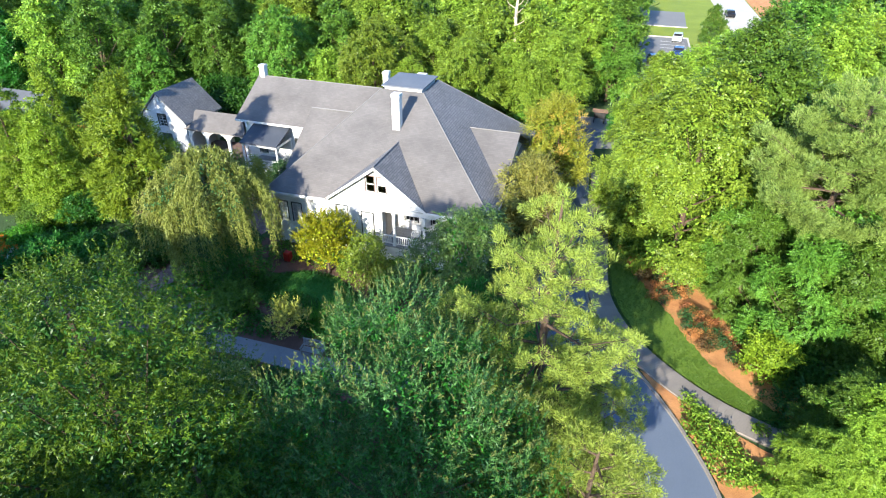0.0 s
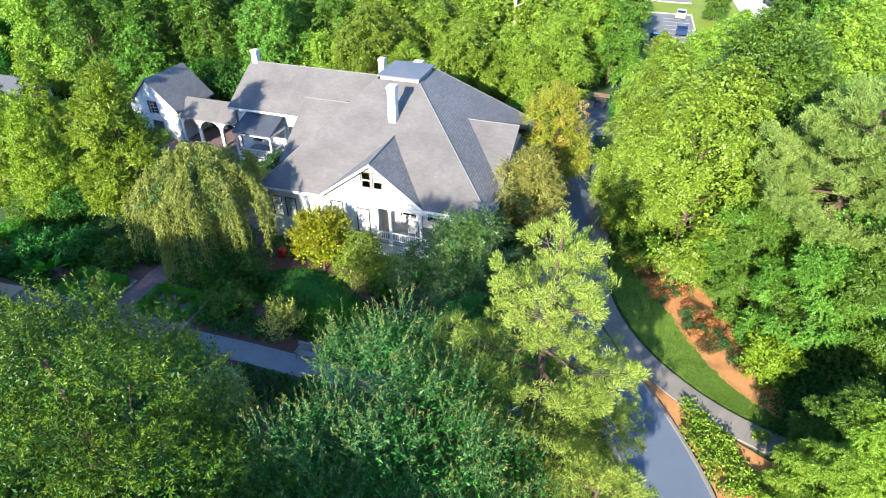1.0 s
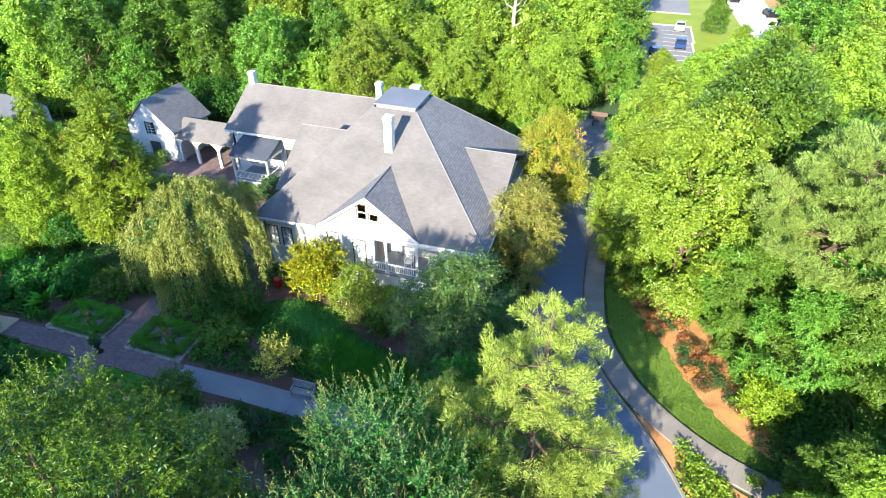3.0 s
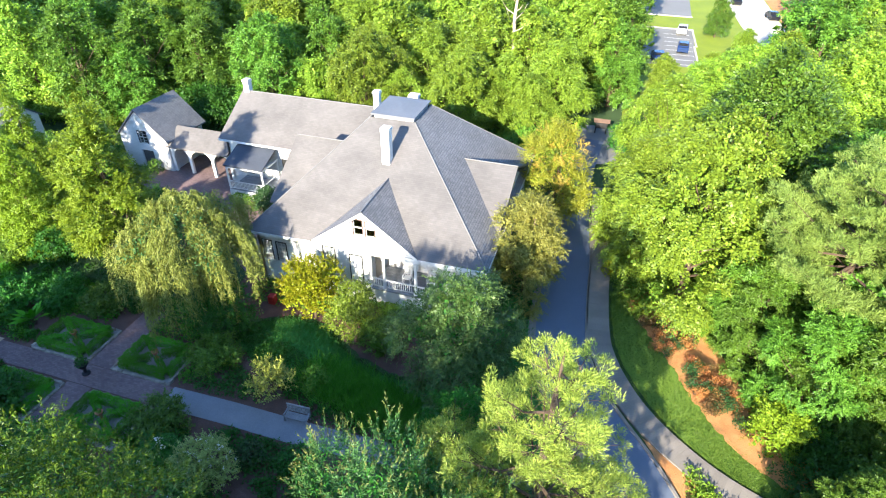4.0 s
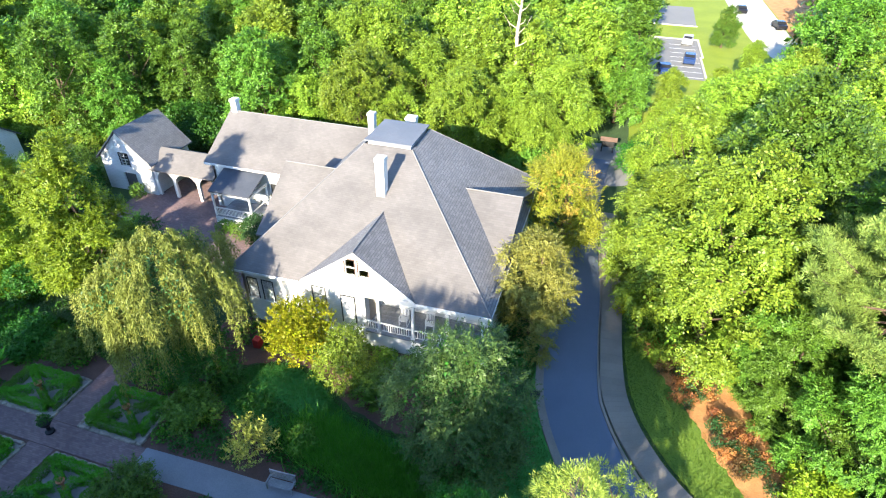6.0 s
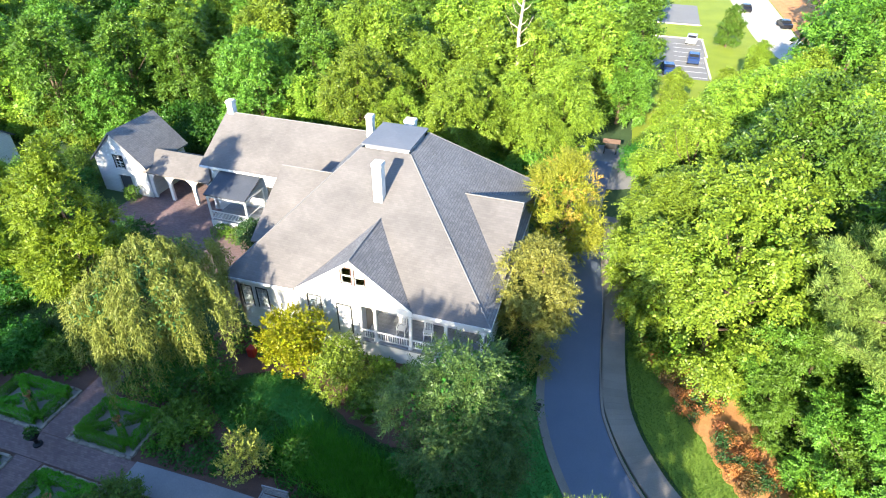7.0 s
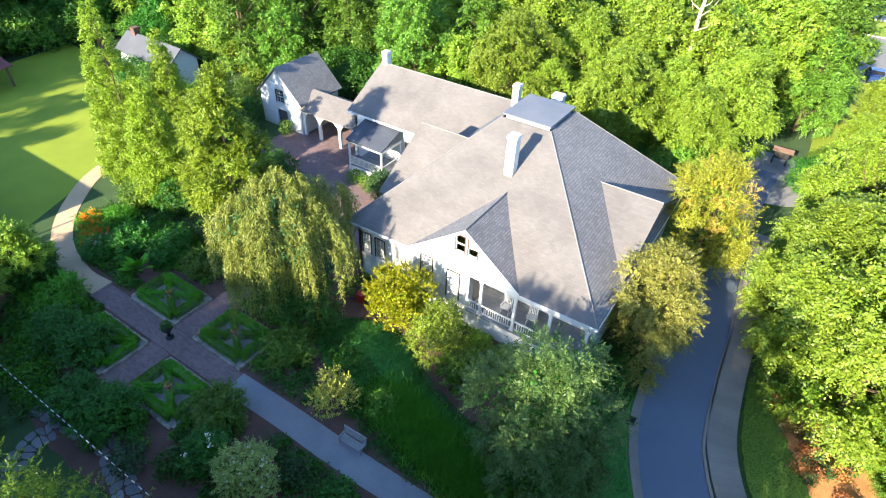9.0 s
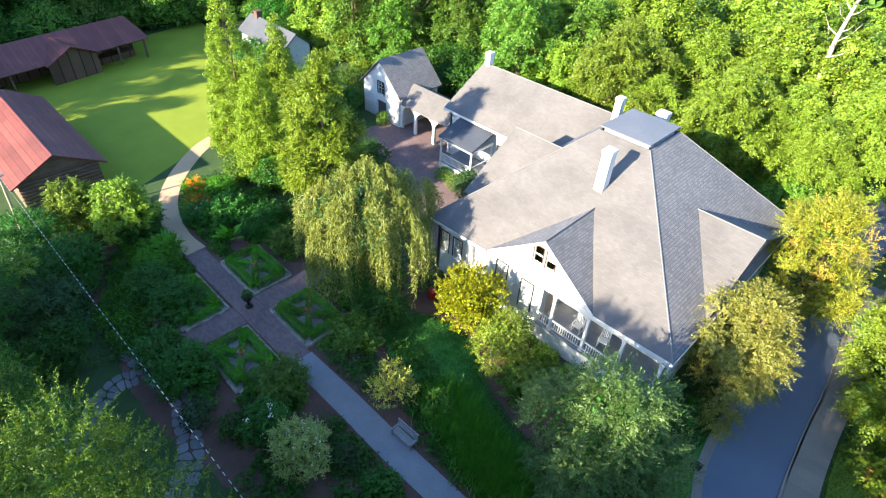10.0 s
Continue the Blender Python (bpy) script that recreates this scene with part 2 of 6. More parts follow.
# ---- building helpers ----
def mesh_ob(name, bm, mats, parent=None, label="", smooth=False):
    me = bpy.data.meshes.new(name)
    bm.normal_update()
    bm.to_mesh(me)
    bm.free()
    for m in (mats if isinstance(mats, (list, tuple)) else [mats]):
        me.materials.append(m)
    if smooth:
        me.polygons.foreach_set("use_smooth", [True] * len(me.polygons))
    ob = new(name, me)
    if parent is not None:
        ob.parent = parent
        ob.matrix_parent_inverse = Matrix.Translation(-base_of(parent))
    if label:
        tagged(ob, label)
    return ob


def base_of(ob):
    """The place of the root above ob, whose parts are built in world metres."""
    while ob.parent is not None:
        ob = ob.parent
    return Vector(ob.location) if ob.type == "EMPTY" else Vector((0, 0, 0))


def part(name, bm, material, parent, label=""):
    ob = mesh_ob(name, bm, material)
    ob.parent = parent
    if parent.type == "EMPTY":
        ob.matrix_parent_inverse = Matrix.Translation(-Vector(parent.location))
    if label:
        tagged(ob, label)
    return ob


def thing(name, place, label, category, group="", kind=""):
    e = new(name)
    e.location = place
    e.empty_display_size = 0.3
    return tagged(e, label, category, group, kind)


def box(bm, x0, x1, y0, y1, z0, z1, bevel=0.0):
    vs = [bm.verts.new((x, y, z)) for z in (z0, z1) for x, y in ((x0, y0), (x1, y0), (x1, y1), (x0, y1))]
    fs = [bm.faces.new([vs[i] for i in q]) for q in ((3, 2, 1, 0), (4, 5, 6, 7), (0, 1, 5, 4), (1, 2, 6, 5), (2, 3, 7, 6), (3, 0, 4, 7))]
    if bevel:
        es = list({e for f in fs for e in f.edges})
        bmesh.ops.bevel(bm, geom=es, offset=bevel, segments=1, affect="EDGES")
    return bm


def box_bm(*a, bevel=0.0):
    return box(bmesh.new(), *a, bevel=bevel)


def slab(bm, pts, thick):
    """A sloping slab: its upper face through pts (counter-clockwise from above)."""
    up = [bm.verts.new(p) for p in pts]
    lo = [bm.verts.new((p[0], p[1], p[2] - thick)) for p in pts]
    k = len(pts)
    bm.faces.new(up)
    bm.faces.new(lo[::-1])
    for i in range(k):
        j = (i + 1) % k
        bm.faces.new((up[i], lo[i], lo[j], up[j]))
    return bm


def tube(bm, pts, radii, seg=6):
    rings = []
    for i, p in enumerate(pts):
        a = Vector(pts[max(i - 1, 0)])
        b = Vector(pts[min(i + 1, len(pts) - 1)])
        d = (b - a).normalized()
        u = d.orthogonal().normalized()
        v = d.cross(u)
        rings.append([bm.verts.new(Vector(p) + (u * math.cos(2 * math.pi * k / seg) + v * math.sin(2 * math.pi * k / seg)) * radii[i]) for k in range(seg)])
    for r, s in zip(rings, rings[1:]):
        for k in range(seg):
            bm.faces.new((r[k], r[(k + 1) % seg], s[(k + 1) % seg], s[k]))
    bm.faces.new(rings[-1])
    bm.faces.new(rings[0][::-1])
    return bm


def lathe(bm, profile, cx, cy, seg=14):
    rings = [[bm.verts.new((cx + r * math.cos(2 * math.pi * k / seg), cy + r * math.sin(2 * math.pi * k / seg), z)) for k in range(seg)] for r, z in profile]
    for a, b in zip(rings, rings[1:]):
        for k in range(seg):
            bm.faces.new((a[k], a[(k + 1) % seg], b[(k + 1) % seg], b[k]))
    bm.faces.new(rings[-1])
    bm.faces.new(rings[0][::-1])
    return bm


def wall_bm(along, const, u0, u1, z0, top, thick, holes=(), extra=()):
    """A wall with openings through it. along: 'x' or 'y'; const: its outer plane; thick: signed, towards the inside; top(u): its height."""
    bm = bmesh.new()
    us = sorted({u0, u1, *extra, *[h for o in holes for h in o[:2]]})
    for a, b in zip(us, us[1:]):
        cuts = sorted([(o[2], o[3]) for o in holes if o[0] <= a + 1e-6 and o[1] >= b - 1e-6])
        low = z0
        spans = []
        for c0, c1 in cuts:
            spans.append((low, low, c0, c0))
            low = c1
        spans.append((low, low, top(a), top(b)))
        for za, zb, ta, tb in spans:
            if ta - za < 1e-4 and tb - zb < 1e-4:
                continue
            def at(u, z, w):
                return (u, const + w, z) if along == "x" else (const + w, u, z)
            q = [bm.verts.new(at(u, z, w)) for w in (0, thick) for u, z in ((a, za), (b, zb), (b, tb), (a, ta))]
            for f in ((0, 1, 2, 3), (7, 6, 5, 4), (0, 4, 5, 1), (1, 5, 6, 2), (2, 6, 7, 3), (3, 7, 4, 0)):
                bm.faces.new([q[i] for i in f])
    bmesh.ops.remove_doubles(bm, verts=bm.verts, dist=1e-4)
    bmesh.ops.recalc_face_normals(bm, faces=bm.faces)
    return bm


def catmull(pts, steps=10):
    p = [Vector(q) for q in pts]
    p = [2 * p[0] - p[1], *p, 2 * p[-1] - p[-2]]
    out = []
    for i in range(1, len(p) - 2):
        for k in range(steps):
            t = k / steps
            out.append(0.5 * ((2 * p[i]) + (p[i + 1] - p[i - 1]) * t + (2 * p[i - 1] - 5 * p[i] + 4 * p[i + 1] - p[i + 2]) * t * t + (3 * p[i] - p[i - 1] - 3 * p[i + 1] + p[i + 2]) * t ** 3))
    return [*out, p[-2]]


def strip_bm(left, right, z, depth=0.0, steps=10, wobble=0.0):
    """A flat strip between two smooth lines, with a skirt of the given depth."""
    a, b = catmull(left, steps), catmull(right, steps)
    n = min(len(a), len(b))
    a = [a[round(i * (len(a) - 1) / (n - 1))] for i in range(n)]
    b = [b[round(i * (len(b) - 1) / (n - 1))] for i in range(n)]
    bm = bmesh.new()
    rnd = random.Random(len(left) * 31 + int(abs(left[0][0]) * 7))
    def pt(v):
        return (v.x + rnd.uniform(-wobble, wobble), v.y + rnd.uniform(-wobble, wobble))
    rows = [(pt(p), pt(q)) for p, q in zip(a, b)]
    va = [bm.verts.new((*p, z)) for p, _ in rows]
    vb = [bm.verts.new((*q, z)) for _, q in rows]
    for i in range(n - 1):
        bm.faces.new((va[i], va[i + 1], vb[i + 1], vb[i]))
    if depth:
        la = [bm.verts.new((*p, z - depth)) for p, _ in rows]
        lb = [bm.verts.new((*q, z - depth)) for _, q in rows]
        for i in range(n - 1):
            bm.faces.new((la[i], la[i + 1], va[i + 1], va[i]))
            bm.faces.new((vb[i], vb[i + 1], lb[i + 1], lb[i]))
    bmesh.ops.recalc_face_normals(bm, faces=bm.faces)
    for f in bm.faces:
        if abs(f.normal.z) > 0.9 and f.normal.z < 0:
            f.normal_flip()
    return bm


def shifted(line, d):
    """The line moved d metres to its right."""
    p = [Vector(q) for q in line]
    out = []
    for i, q in enumerate(p):
        t = (p[min(i + 1, len(p) - 1)] - p[max(i - 1, 0)]).normalized()
        out.append((q.x + t.y * d, q.y - t.x * d))
    return out


# ---- ground, road, paths and lawns ----
bm = bmesh.new()
bm.faces.new([bm.verts.new(p) for p in ((-2500, -2500, 0), (2500, -2500, 0), (2500, 2500, 0), (-2500, 2500, 0))])
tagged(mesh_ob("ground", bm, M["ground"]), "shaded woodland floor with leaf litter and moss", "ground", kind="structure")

ROAD = [(-6.2, 71.5), (-6.7, 62.0), (-6.3, 54.0), (-5.75, 48.0), (-5.55, 43.0), (-5.2, 38.3), (-4.6, 36.0), (-3.6, 33.8), (-2.4, 31.9), (-0.7, 29.6), (0.9, 26.8), (2.1, 23.8), (2.9, 19.5), (3.2, 12.0), (3.2, -4.0), (3.0, -40.0)]
ROAD = ROAD[::-1]
tagged(mesh_ob("road", strip_bm(shifted(ROAD, -1.75), shifted(ROAD, 1.75), 0.02), M["asphalt"]), "narrow dark asphalt drive curving past the house", "road", kind="structure")
bm = bmesh.new()
lathe(bm, [(5.2, 0.0), (5.2, 0.014)], -5.6, 70.5, 40)
tagged(mesh_ob("road_turnaround", bm, M["lot_asphalt"]), "worn paved turning circle at the end of the drive", "road", kind="structure")
for d0, d1 in ((-2.0, -1.75), (1.75, 1.9)):
    tagged(mesh_ob("kerb", strip_bm(shifted(ROAD[1:-2], d0), shifted(ROAD[1:-2], d1), 0.14, 0.14), M["concrete"]), "pale concrete kerb along the asphalt drive", "kerb", kind="structure")
tagged(mesh_ob("gutter", strip_bm(shifted(ROAD[1:-2], -1.75), shifted(ROAD[1:-2], -1.5), 0.028), M["concrete"]), "flat concrete gutter beside the kerb", "gutter", kind="structure")

WALK = [(7.8, 28.6), (5.2, 29.5), (3.3, 30.5), (1.6, 31.8), (0.2, 33.2), (-0.95, 34.8), (-2.0, 36.9), (-2.65, 39.2), (-3.0, 43.2), (-3.15, 48.0), (-3.6, 54.0), (-4.0, 60.0)]
wl = catmull(WALK, 6)
walkway = thing("pavement", (0, 0, 0), "pale concrete pavement slabs with scored joints along the drive", "pavement", kind="structure")
part("walk_bed", strip_bm(shifted(WALK, -0.76), shifted(WALK, 0.76), 0.05, 0.05), M["joint"], walkway)
wp = [(q.x, q.y) for q in wl]
wa, wb = shifted(wp, -0.75), shifted(wp, 0.75)
for i in range(len(wp) - 1):
    bm = bmesh.new()
    k = 0.008
    q = [Vector((*p, 0)) for p in (wa[i], wb[i], wb[i + 1], wa[i + 1])]
    c = sum(q, Vector()) / 4
    slab(bm, [tuple(p + (c - p).normalized() * k + Vector((0, 0, 0.14))) for p in q], 0.1)
    part("slab", bm, M["concrete"], walkway)

tagged(mesh_ob("lawn_verge", strip_bm([(6.4, 30.0), (4.0, 31.2), (2.2, 32.6), (0.6, 34.4), (-0.9, 37.0), (-1.75, 40.0), (-2.1, 44.0)], [(8.0, 30.4), (5.3, 32.4), (3.6, 34.8), (2.2, 37.5), (0.8, 40.2), (-0.6, 42.6), (-1.6, 45.0)], 0.05, 0.05, wobble=0.05), M["verge"]), "mown strip of lawn beside the pavement", "lawn", kind="structure")
tagged(mesh_ob("mulch_bed", strip_bm([(7.9, 30.4), (5.2, 32.4), (3.5, 34.8), (2.1, 37.5), (0.7, 40.2), (-0.7, 42.6), (-1.7, 46.0)], [(9.5, 32.5), (7.4, 34.2), (6.0, 37.0), (5.0, 40.0), (4.0, 43.0), (2.8, 46.0), (1.0, 49.0)], 0.075, 0.07, wobble=0.12), M["straw"]), "bank of orange pine straw under the trees", "mulch bed", kind="structure")
tagged(mesh_ob("verge", strip_bm([(4.2, 24.0), (3.0, 27.2), (1.6, 29.7), (0.2, 31.9)], [(7.6, 27.4), (5.0, 28.6), (3.0, 29.9), (1.3, 31.3)], 0.04, wobble=0.05), M["straw"]), "thin bed of pine straw beside the drive", "mulch bed", kind="structure")
tagged(mesh_ob("house_lawn", strip_bm([(-25.2, 31.6), (-22.5, 30.2), (-18.0, 29.3), (-13.5, 28.5), (-9.6, 28.2), (-7.8, 29.5)], [(-24.6, 33.6), (-22.6, 34.6), (-20.0, 34.2), (-17.6, 32.6), (-14.0, 31.7), (-10.0, 33.0)], 0.02, wobble=0.06), M["grass"]), "small oval lawn below the house", "lawn", kind="structure")
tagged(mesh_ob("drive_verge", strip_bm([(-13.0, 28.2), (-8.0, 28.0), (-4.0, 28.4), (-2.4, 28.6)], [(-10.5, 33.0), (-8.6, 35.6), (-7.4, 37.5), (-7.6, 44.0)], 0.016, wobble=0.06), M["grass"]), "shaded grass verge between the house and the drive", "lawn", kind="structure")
tagged(mesh_ob("house_bed", strip_bm([(-28.0, 33.4), (-25.0, 34.0), (-22.5, 34.9), (-19.8, 34.6), (-17.2, 32.9), (-13.6, 32.0), (-10.0, 32.2)], [(-28.5, 38.0), (-25.0, 38.0), (-22.0, 38.0), (-19.0, 38.0), (-16.0, 38.0), (-12.0, 38.0), (-9.0, 38.0)], 0.03, wobble=0.1), M["soil"]), "bark mulch planting bed along the house front", "mulch bed", kind="structure")
tagged(mesh_ob("garden_bed_soil", strip_bm([(-44.0, 20.0), (-36.0, 19.0), (-28.0, 18.5), (-20.0, 20.0), (-12.0, 22.0)], [(-44.0, 33.0), (-36.0, 33.0), (-28.0, 32.5), (-20.0, 29.3), (-12.0, 28.2)], 0.008, wobble=0.1), M["soil"]), "dark mulched soil between the garden beds", "mulch bed", kind="structure")
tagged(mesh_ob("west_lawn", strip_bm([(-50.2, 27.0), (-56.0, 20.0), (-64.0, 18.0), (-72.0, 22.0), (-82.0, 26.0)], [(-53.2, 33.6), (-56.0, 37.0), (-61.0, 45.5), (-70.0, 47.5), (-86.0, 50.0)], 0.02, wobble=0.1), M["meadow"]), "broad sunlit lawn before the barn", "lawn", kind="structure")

tagged(mesh_ob("garden_path", strip_bm([(-26.4, 25.65), (-22.0, 25.75), (-18.0, 25.75), (-14.0, 25.95), (-9.0, 26.4), (-5.0, 27.0)], [(-26.4, 27.15), (-22.0, 27.25), (-18.0, 27.25), (-14.0, 27.35), (-9.0, 27.6), (-5.0, 28.2)], 0.03, 0.03), M["path"]), "grey fine-gravel garden path in shade", "path", kind="structure")
M["paving"] = coursed("brick_paving", (0.17, 0.105, 0.105), (0.25, 0.165, 0.155), (0.11, 0.095, 0.095), 0.22, 0.11, 0.008, "xy", 0.9, 0.006, 0.5, 0.5)
tagged(mesh_ob("brick_path", strip_bm([(-39.5, 25.6), (-26.4, 25.65)], [(-39.5, 27.05), (-26.4, 27.1)], 0.032, 0.03), M["paving"]), "worn brick path between the box-edged beds", "path", kind="structure")
tagged(mesh_ob("brick_cross_path", strip_bm([(-32.75, 20.5), (-32.75, 25.59)], [(-31.0, 20.5), (-31.0, 25.59)], 0.032, 0.03), M["paving"]), "worn brick cross path between the beds", "path", kind="structure")
tagged(mesh_ob("brick_cross_path", strip_bm([(-32.75, 27.11), (-32.75, 32.5)], [(-31.1, 27.11), (-31.1, 32.5)], 0.032, 0.03), M["paving"]), "worn brick cross path between the beds", "path", kind="structure")
PW = [(-39.5, 26.5), (-42.0, 26.4), (-45.5, 27.2), (-48.6, 28.9), (-51.4, 31.5), (-53.4, 34.2), (-55.0, 38.5), (-56.5, 43.0)]
tagged(mesh_ob("west_path", strip_bm(shifted(PW, 0.72), shifted(PW, -0.72), 0.036, 0.03), M["sandy"]), "pale sandy path curving up to the lawn", "path", kind="structure")
tagged(mesh_ob("courtyard", strip_bm([(-46.5, 45.6), (-41.0, 45.0), (-36.0, 43.4), (-31.5, 40.0), (-28.8, 38.2)], [(-46.5, 53.8), (-41.5, 54.2), (-38.2, 52.0), (-32.5, 46.6), (-28.0, 42.0)], 0.024), M["paving"]), "red brick courtyard before the arcade", "courtyard", kind="structure")


# ---- the house ----
house = thing("house", (-18.5, 46.5, 0), "large white clapboard house with hipped grey roofs and front porch", "house")
XL, XR, YF, YB = -27.3, -10.1, 37.4, 55.0
ZE, ZL, ZT = 5.0, 4.62, 10.05
CX0, CX1, CY0, CY1 = -21.55, -18.05, 46.75, 50.55


def flat(h):
    return lambda u: h


def gable(mid, half, peak, eave):
    return lambda u: peak - (peak - eave) * abs(u - mid) / half


def window(parent, along, const, u0, u1, z0, z1, inward, frame_mat, cols=2, rows=2, frame_w=0.07, label="", name="window"):
    """A sash window set into an opening: frame, glazing bars, glass, sill."""
    w = 0.0
    def bar(bm, a0, a1, b0, b1, d0, d1):
        lo, hi = sorted((const + inward * d0, const + inward * d1))
        if along == "x":
            box(bm, a0, a1, lo, hi, b0, b1)
        else:
            box(bm, lo, hi, a0, a1, b0, b1)
        return bm
    bm = bmesh.new()
    f = frame_w
    bar(bm, u0 - f, u1 + f, z1, z1 + f, -0.04, 0.1)
    bar(bm, u0 - f, u0, z0, z1, -0.04, 0.1)
    bar(bm, u1, u1 + f, z0, z1, -0.04, 0.1)
    win = part(name, bm, frame_mat, parent, label)
    bm = bmesh.new()
    bar(bm, u0 - f - 0.03, u1 + f + 0.03, z0 - 0.07, z0, -0.09, 0.1)
    part("sill", bm, M["paint"], win)
    bm = bmesh.new()
    t = 0.035
    mid = (z0 + z1) / 2
    bar(bm, u0, u1, mid - t, mid + t, 0.03, 0.09)
    bar(bm, u0, u1, z0, z0 + t, 0.03, 0.09)
    bar(bm, u0, u1, z1 - t, z1, 0.03, 0.09)
    bar(bm, u0, u0 + t, z0 + t, z1 - t, 0.03, 0.09)
    bar(bm, u1 - t, u1, z0 + t, z1 - t, 0.03, 0.09)
    for k in range(1, cols):
        c = u0 + (u1 - u0) * k / cols
        bar(bm, c - t * 0.5, c + t * 0.5, z0 + t, mid - t, 0.032, 0.088)
        bar(bm, c - t * 0.5, c + t * 0.5, mid + t, z1 - t, 0.032, 0.088)
    for k in range(1, rows):
        for lo, hi in ((z0, mid), (mid, z1)):
            c = lo + (hi - lo) * k / rows
            bar(bm, u0, u1, c - t * 0.4, c + t * 0.4, 0.034, 0.086)
    part("sash", bm, M["paint"], win)
    bm = bmesh.new()
    bar(bm, u0, u1, z0, z1, 0.055, 0.063)
    g = part("pane", bm, M["glass"], win)
    g.visible_shadow = False
    return win


# walls
front_holes = [(-26.55, -25.85, 2.0, 3.6), (-25.45, -24.7, 2.0, 3.6), (-21.75, -20.9, 1.95, 4.05)]
part("wall", wall_bm("x", 38.0, -26.9, -18.2, 0.0, lambda u: 4.62 + 0.25 * (u + 27) / 9, 0.22, front_holes), M["siding"], house)
part("wall", wall_bm("y", -18.2, 38.22, 40.4, 0.0, flat(4.9), -0.2), M["siding_side"], house)
inner_holes = [(-17.35, -16.35, 2.2, 4.1), (-15.25, -14.3, 2.2, 4.1), (-12.3, -11.4, 2.2, 4.1)]
part("wall", wall_bm("x", 40.4, -18.4, -10.6, 0.0, lambda u: min(5.6, 4.72 - (u + 10.1) * 0.6), 0.22, inner_holes, (-11.6,)), M["siding"], house)
part("wall", wall_bm("y", -10.6, 40.4, 54.6, 0.0, lambda u: max(4.8, 7.0 - 0.45 * abs(u - 47.0)), -0.22, (), (43.0, 47.0, 51.0)), M["siding_side"], house)
part("wall", wall_bm("y", -26.9, 38.0, 54.6, 0.0, lambda u: max(4.6, 7.85 - 0.65 * abs(u - 46.1)), 0.22, (), (41.1, 46.1, 51.1)), M["siding_side"], house)
part("wall", wall_bm("x", 54.6, -26.9, -10.6, 0.0, flat(5.0), -0.22), M["siding"], house)
gab = gable(-18.45, 3.75, 7.5, 4.62)
gw = [(-19.3, -18.66, 5.5, 6.72), (-18.44, -17.8, 5.5, 6.72)]
part("gable_wall", wall_bm("x", 37.97, -22.1, -14.8, 4.55, gab, 0.2, gw, (-18.45,)), M["siding"], house)
part("floor", box_bm(-26.6, -10.9, 38.3, 54.3, 0.9, 1.2), M["dark_room"], house)

# front slopes
T = 0.16
roof_front = bmesh.new()
VY, CM = 42.15, (-19.0, CY0, ZT)
VL, VR = (-22.3, YF, 4.76), (-14.65, YF, 4.9)
slab(roof_front, [(XL, YF, ZL), VL, (-18.45, VY, 7.6), CM, (CX0, CY0, ZT)], T)
slab(roof_front, [VR, (XR, YF, ZE), (CX1, CY0, ZT), CM, (-18.45, VY, 7.6)], T)
bmesh.ops.triangulate(roof_front, faces=roof_front.faces)
part("roof_slope", roof_front, M["shingle"], house, "sunlit grey shingle front slope with faint stains")
bm = bmesh.new()
slab(bm, [(XR, YF, ZE), (XR, YB, ZE), (CX1, CY1, ZT), (CX1, CY0, ZT)], T)
part("roof_slope", bm, M["shingle_side"], house, "grey shingle hip slope with clear courses")
bm = bmesh.new()
slab(bm, [(XR, YB, ZE), (XL, YB, ZL), (CX0, CY1, ZT), (CX1, CY1, ZT)], T)
part("roof_slope", bm, M["shingle"], house)
bm = bmesh.new()
slab(bm, [(XL, YB, ZL), (XL, YF, ZL), (CX0, CY0, ZT), (CX0, CY1, ZT)], T)
part("roof_slope", bm, M["shingle_side"], house)


def cross_roof(name_parent, axis, mid, half, peak, eave, a0, a1, mats, overhang=0.0, bow=0.0):
    """Two slopes of a gable roof whose ridge runs along axis from a0 to a1."""
    for sgn in (-1, 1):
        bm = bmesh.new()
        e = mid + sgn * half
        drop = mid + sgn * half * 0.62
        zq = eave + (peak - eave) * 0.38
        lines = [(mid, peak), (drop, zq - bow), (e, eave)]
        for (m0, z0), (m1, z1) in zip(lines, lines[1:]):
            if axis == "y":
                q = [(m0, a0, z0), (m0, a1, z0), (m1, a1, z1), (m1, a0, z1)]
            else:
                q = [(a0, m0, z0), (a0, m1, z1), (a1, m1, z1), (a1, m0, z0)]
            if (sgn > 0) == (axis == "y"):
                q = q[::-1] if axis == "y" else q[::-1]
            slab(bm, q, 0.13)
        bmesh.ops.remove_doubles(bm, verts=bm.verts, dist=1e-4)
        bmesh.ops.recalc_face_normals(bm, faces=bm.faces)
        part("gable_slope", bm, mats, name_parent)


cross_roof(house, "y", -18.45, 3.95, 7.66, 4.72, 37.5, 42.4, M["shingle_side"], bow=0.08)
cross_roof(house, "x", 47.0, 5.6, 7.62, 5.12, -14.6, -10.25, M["shingle"])
cross_roof(house, "x", 46.1, 5.0, 8.05, 4.8, -27.6, -22.6, M["shingle"])

